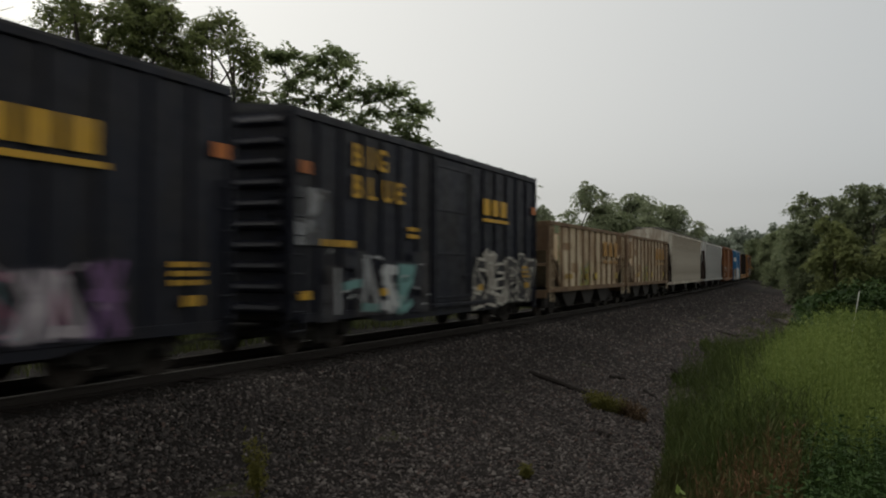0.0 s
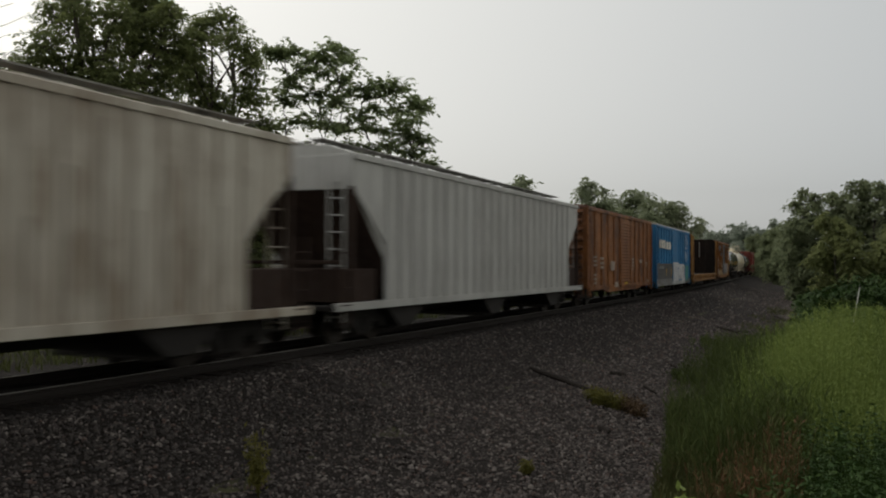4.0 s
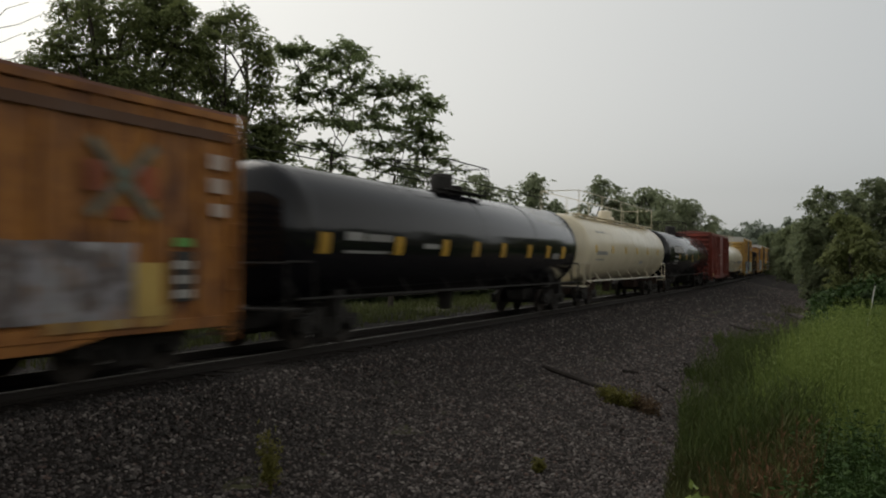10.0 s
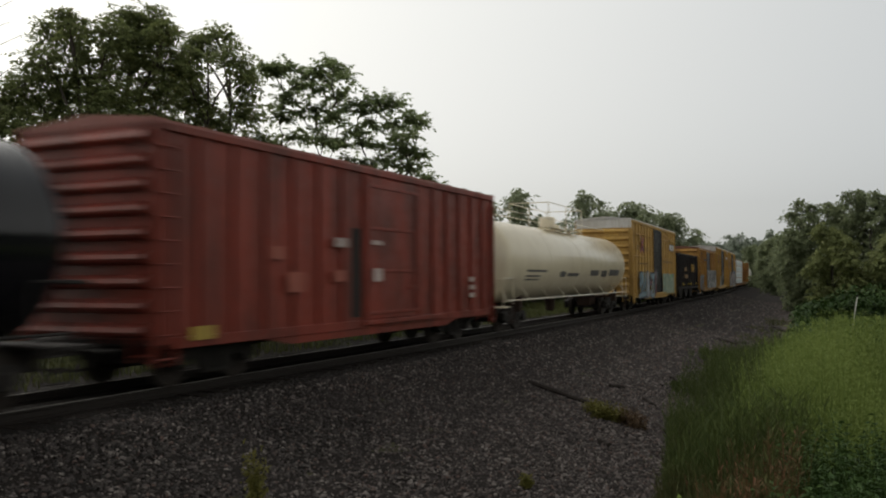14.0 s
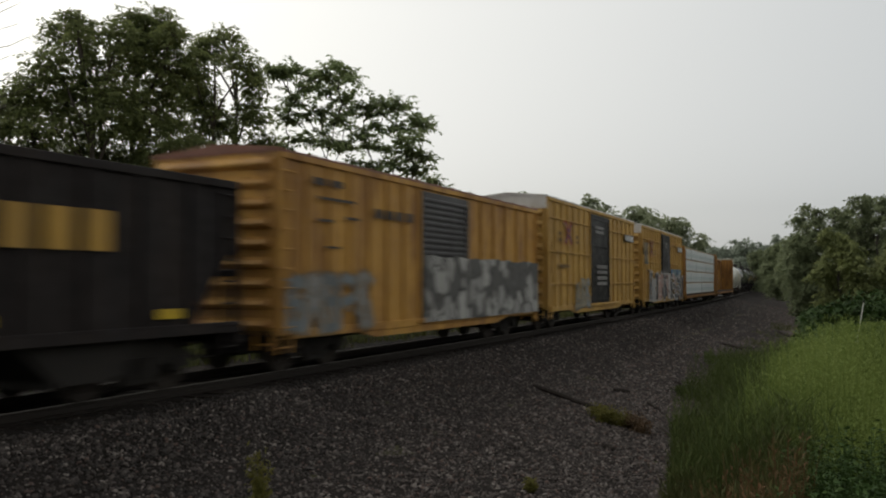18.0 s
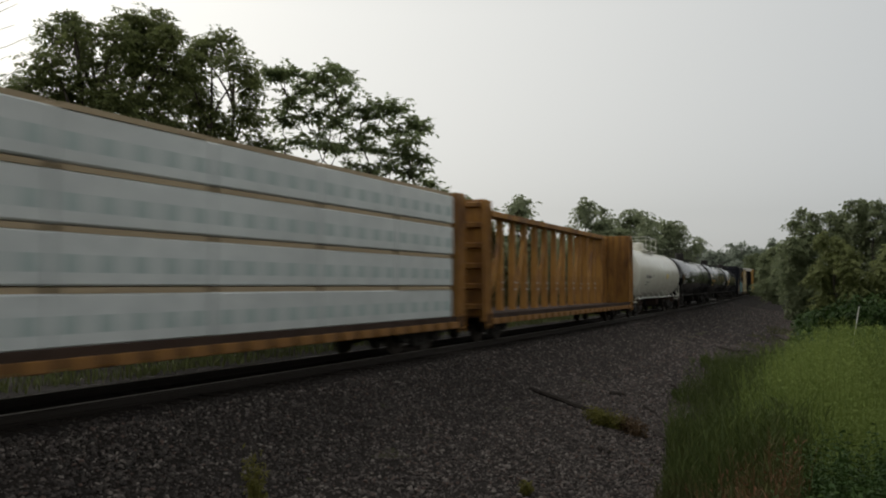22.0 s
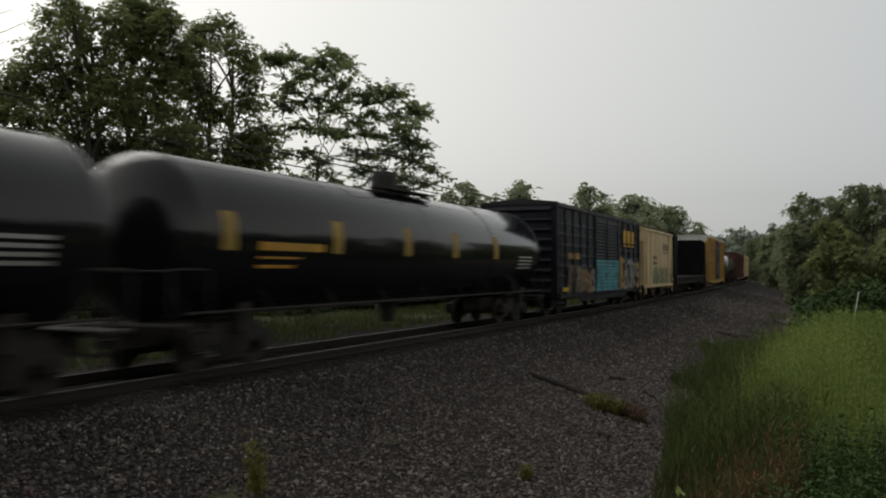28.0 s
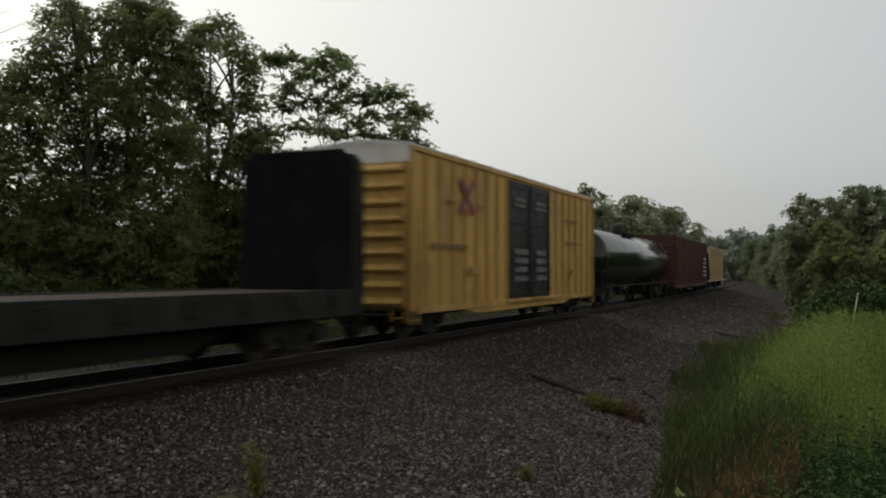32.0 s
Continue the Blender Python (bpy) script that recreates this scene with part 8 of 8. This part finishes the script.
    for n, (a, b) in enumerate(((161.7, 181.6), (182.7, 202.3), (203.3, 222.9))):
        c = tank_car(a, b, R, zc, MAT["blackt"], "long black tank car with grey lettering" if n == 0 else "long black tank car with yellow side marks")
        if n == 0:
            tank_mark(c, R, zc, flat(0.36, 0.36, 0.35), [(-8.7, -7.0, 2.9, 3.06), (-8.7, -6.8, 2.44, 2.5), (-8.7, -6.9, 2.3, 2.35), (-3.6, -2.6, 2.45, 2.68), (-0.6, -0.3, 2.7, 2.8)], "lettering", "grey lettering bars")
            tank_mark(c, R, zc, flat(0.34, 0.14, 0.04), [(-9.2, -8.9, 2.45, 2.9)], "orange_mark", "orange reflective panel")
        else:
            tank_mark(c, R, zc, flat(0.5, 0.27, 0.03), [(-7.6, -5.4, 2.52, 2.68), (-7.6, -6.2, 2.36, 2.4), (-7.6, -6.4, 2.18, 2.24)], "lettering", "orange lettering bars")
            tank_mark(c, R, zc, flat(0.36, 0.24, 0.04), [(x, x + 0.36, 2.5, 3.2) for x in (-8.7, -5.0, -1.6, 1.4, 4.6)], "yellow_mark", "yellow reflective panel")
            tank_mark(c, R, zc, flat(*GRY), [(7.0, 8.3, 2.2 + 0.12 * k, 2.26 + 0.12 * k) for k in range(4)], "lettering", "small grey lettering bars")
    # dark boxcar with two louvred doors
    c = boxcar(224.3, 240.5, 4.85, MAT["navy"], MAT["navyroof"], "dark navy boxcar with twin louvred doors and turquoise graffiti", [(-2.05, 0.24), (0.30, 2.63)], (5, 4), "louvre", ribs="slats", sill_drop=0.05)
    block_letters(c, 3, 3.75, 6.8, 3.55, 4.2, YEL, gap=0.42)
    block_letters(c, 3, 3.75, 6.8, 3.36, 3.46, YEL, gap=0.42)
    splash(c, "graffiti", [(0.03, 0.24, 0.28), (0.02, 0.15, 0.19), (0.012, 0.06, 0.08), (0.05, 0.30, 0.34)], -2.1, 2.6, 1.2, 2.6, -1.645, 110, 1.0, "turquoise sprayed patch over the louvres of the doors")
    splash(c, "graffiti", [(0.24, 0.24, 0.23), (0.40, 0.25, 0.04), (0.014, 0.014, 0.02), (0.28, 0.28, 0.27), (0.36, 0.22, 0.05)], 2.9, 7.8, 1.25, 2.75, -1.63, 111, 1.6, "grey and orange spray-painted graffiti")
    splash(c, "graffiti", [(0.20, 0.18, 0.14), (0.016, 0.016, 0.022), (0.24, 0.15, 0.07), (0.02, 0.02, 0.024)], -6.7, -2.3, 1.25, 2.3, -1.63, 112, 1.5, "dull grey spray-painted graffiti")
    block_letters(c, 2, -6.7, -4.6, 2.6, 2.85, (0.30, 0.17, 0.05), gap=0.25)
    reflectors(c, (-7.0,), 1.3, (0.6, 0.4, 0.03), w=0.9, hgt=0.16)
    # cream two-bay hopper
    c = covered_hopper(242.3, 252.9, 4.68, MAT["cream"], "cream two-bay covered hopper car with green graffiti", 2, False, 2, MAT["grime"], MAT["cream"])
    block_letters(c, 3, 1.25, 3.8, 3.42, 3.86, (0.035, 0.033, 0.033), gap=0.4, y=-1.56)
    block_letters(c, 3, 1.25, 3.8, 3.22, 3.33, (0.035, 0.033, 0.033), gap=0.4, y=-1.56)
    small_print(c, [(-2.5, -1.0, 2.5, 3.15, 2)], (0.2, 0.15, 0.09), -1.56)
    splash(c, "graffiti", [(0.17, 0.24, 0.13), (0.25, 0.29, 0.17), (0.36, 0.32, 0.19)], -2.5, 3.3, 1.35, 2.4, -1.556, 120, 1.4, "faded green spray-painted graffiti")
    # dark bulkhead flatcar
    bulkhead_flat(254.8, 273.6, 4.9, MAT["dkgreen"], MAT["dkwall"], "empty dark green bulkhead flatcar with black end walls", 0.55, 1.7)
    # long yellow boxcar with double doors
    c = boxcar(276.0, 294.4, 5.46, MAT["yellow"], MAT["galv"], "long yellow high boxcar with double black doors", [(-2.03, 0.2), (0.28, 2.5)], (8, 7), "plug", MAT["blackdoor"], cap_mat=MAT["galv"], ribs="posts")
    cross_mark(c, -5.6, 4.3, 0.5)
    small_print(c, [(-7.0, -6.5, 4.0, 4.2, 1), (-4.8, -4.3, 4.0, 4.2, 1), (-8.2, -5.6, 2.75, 3.0, 1), (4.6, 6.4, 4.1, 4.3, 1), (4.6, 6.8, 3.2, 3.4, 1)], (0.25, 0.14, 0.05))
    small_print(c, [(-1.5, -0.4, 4.3, 4.7, 2), (0.8, 1.9, 4.3, 4.7, 2), (-1.5, -0.2, 1.8, 3.0, 4), (0.8, 2.0, 1.8, 3.0, 4)], (0.22, 0.22, 0.23), -1.66)
    decal(c, "lock_box", flat(0.40, 0.24, 0.05), [(-5.6, -4.9, 2.05, 2.25), (5.2, 5.7, 2.0, 2.2)], -1.68, "small yellow lock box", 0.05)
    # dark green tank, dark red gondola, cream hopper at the rear
    tank_car(297.0, 316.4, 1.53, 2.75, MAT["greent"], "dark green glossy tank car")
    gondola_like(318.4, 339.4, 4.7, MAT["brown"], "tall dark red-brown ribbed gondola with white lettering", [(7.2 + 0.1 * k, 10.0 - 0.1 * k, 1.7 + 0.36 * k, 1.86 + 0.36 * k) for k in range(5)])
    covered_hopper(340.9, 360.5, 4.6, MAT["cream"], "cream covered hopper car at the rear of the train", 20)


build_train()
rail_track()


def motions():
    """The train runs past at about 16 m/s; every car follows the line on its two trucks."""
    times = [k * 1.0 for k in range(0, 33)]
    for root, mid, length in TRAIN:
        rows = []
        b = length / 2 - 2.0
        for t in times:
            s = mid + 0.2 - 16.0 * (t - 16) - 0.00286 * (t - 16) ** 2
            x0, y0, _ = on_line(s - b)
            x1, y1, _ = on_line(s + b)
            rows.append((t, pose(float((x0 + x1) / 2), float((y0 + y1) / 2), 0, 0, 0, math.degrees(math.atan2(y1 - y0, x1 - x0)))))
        walk(root, rows)


motions()
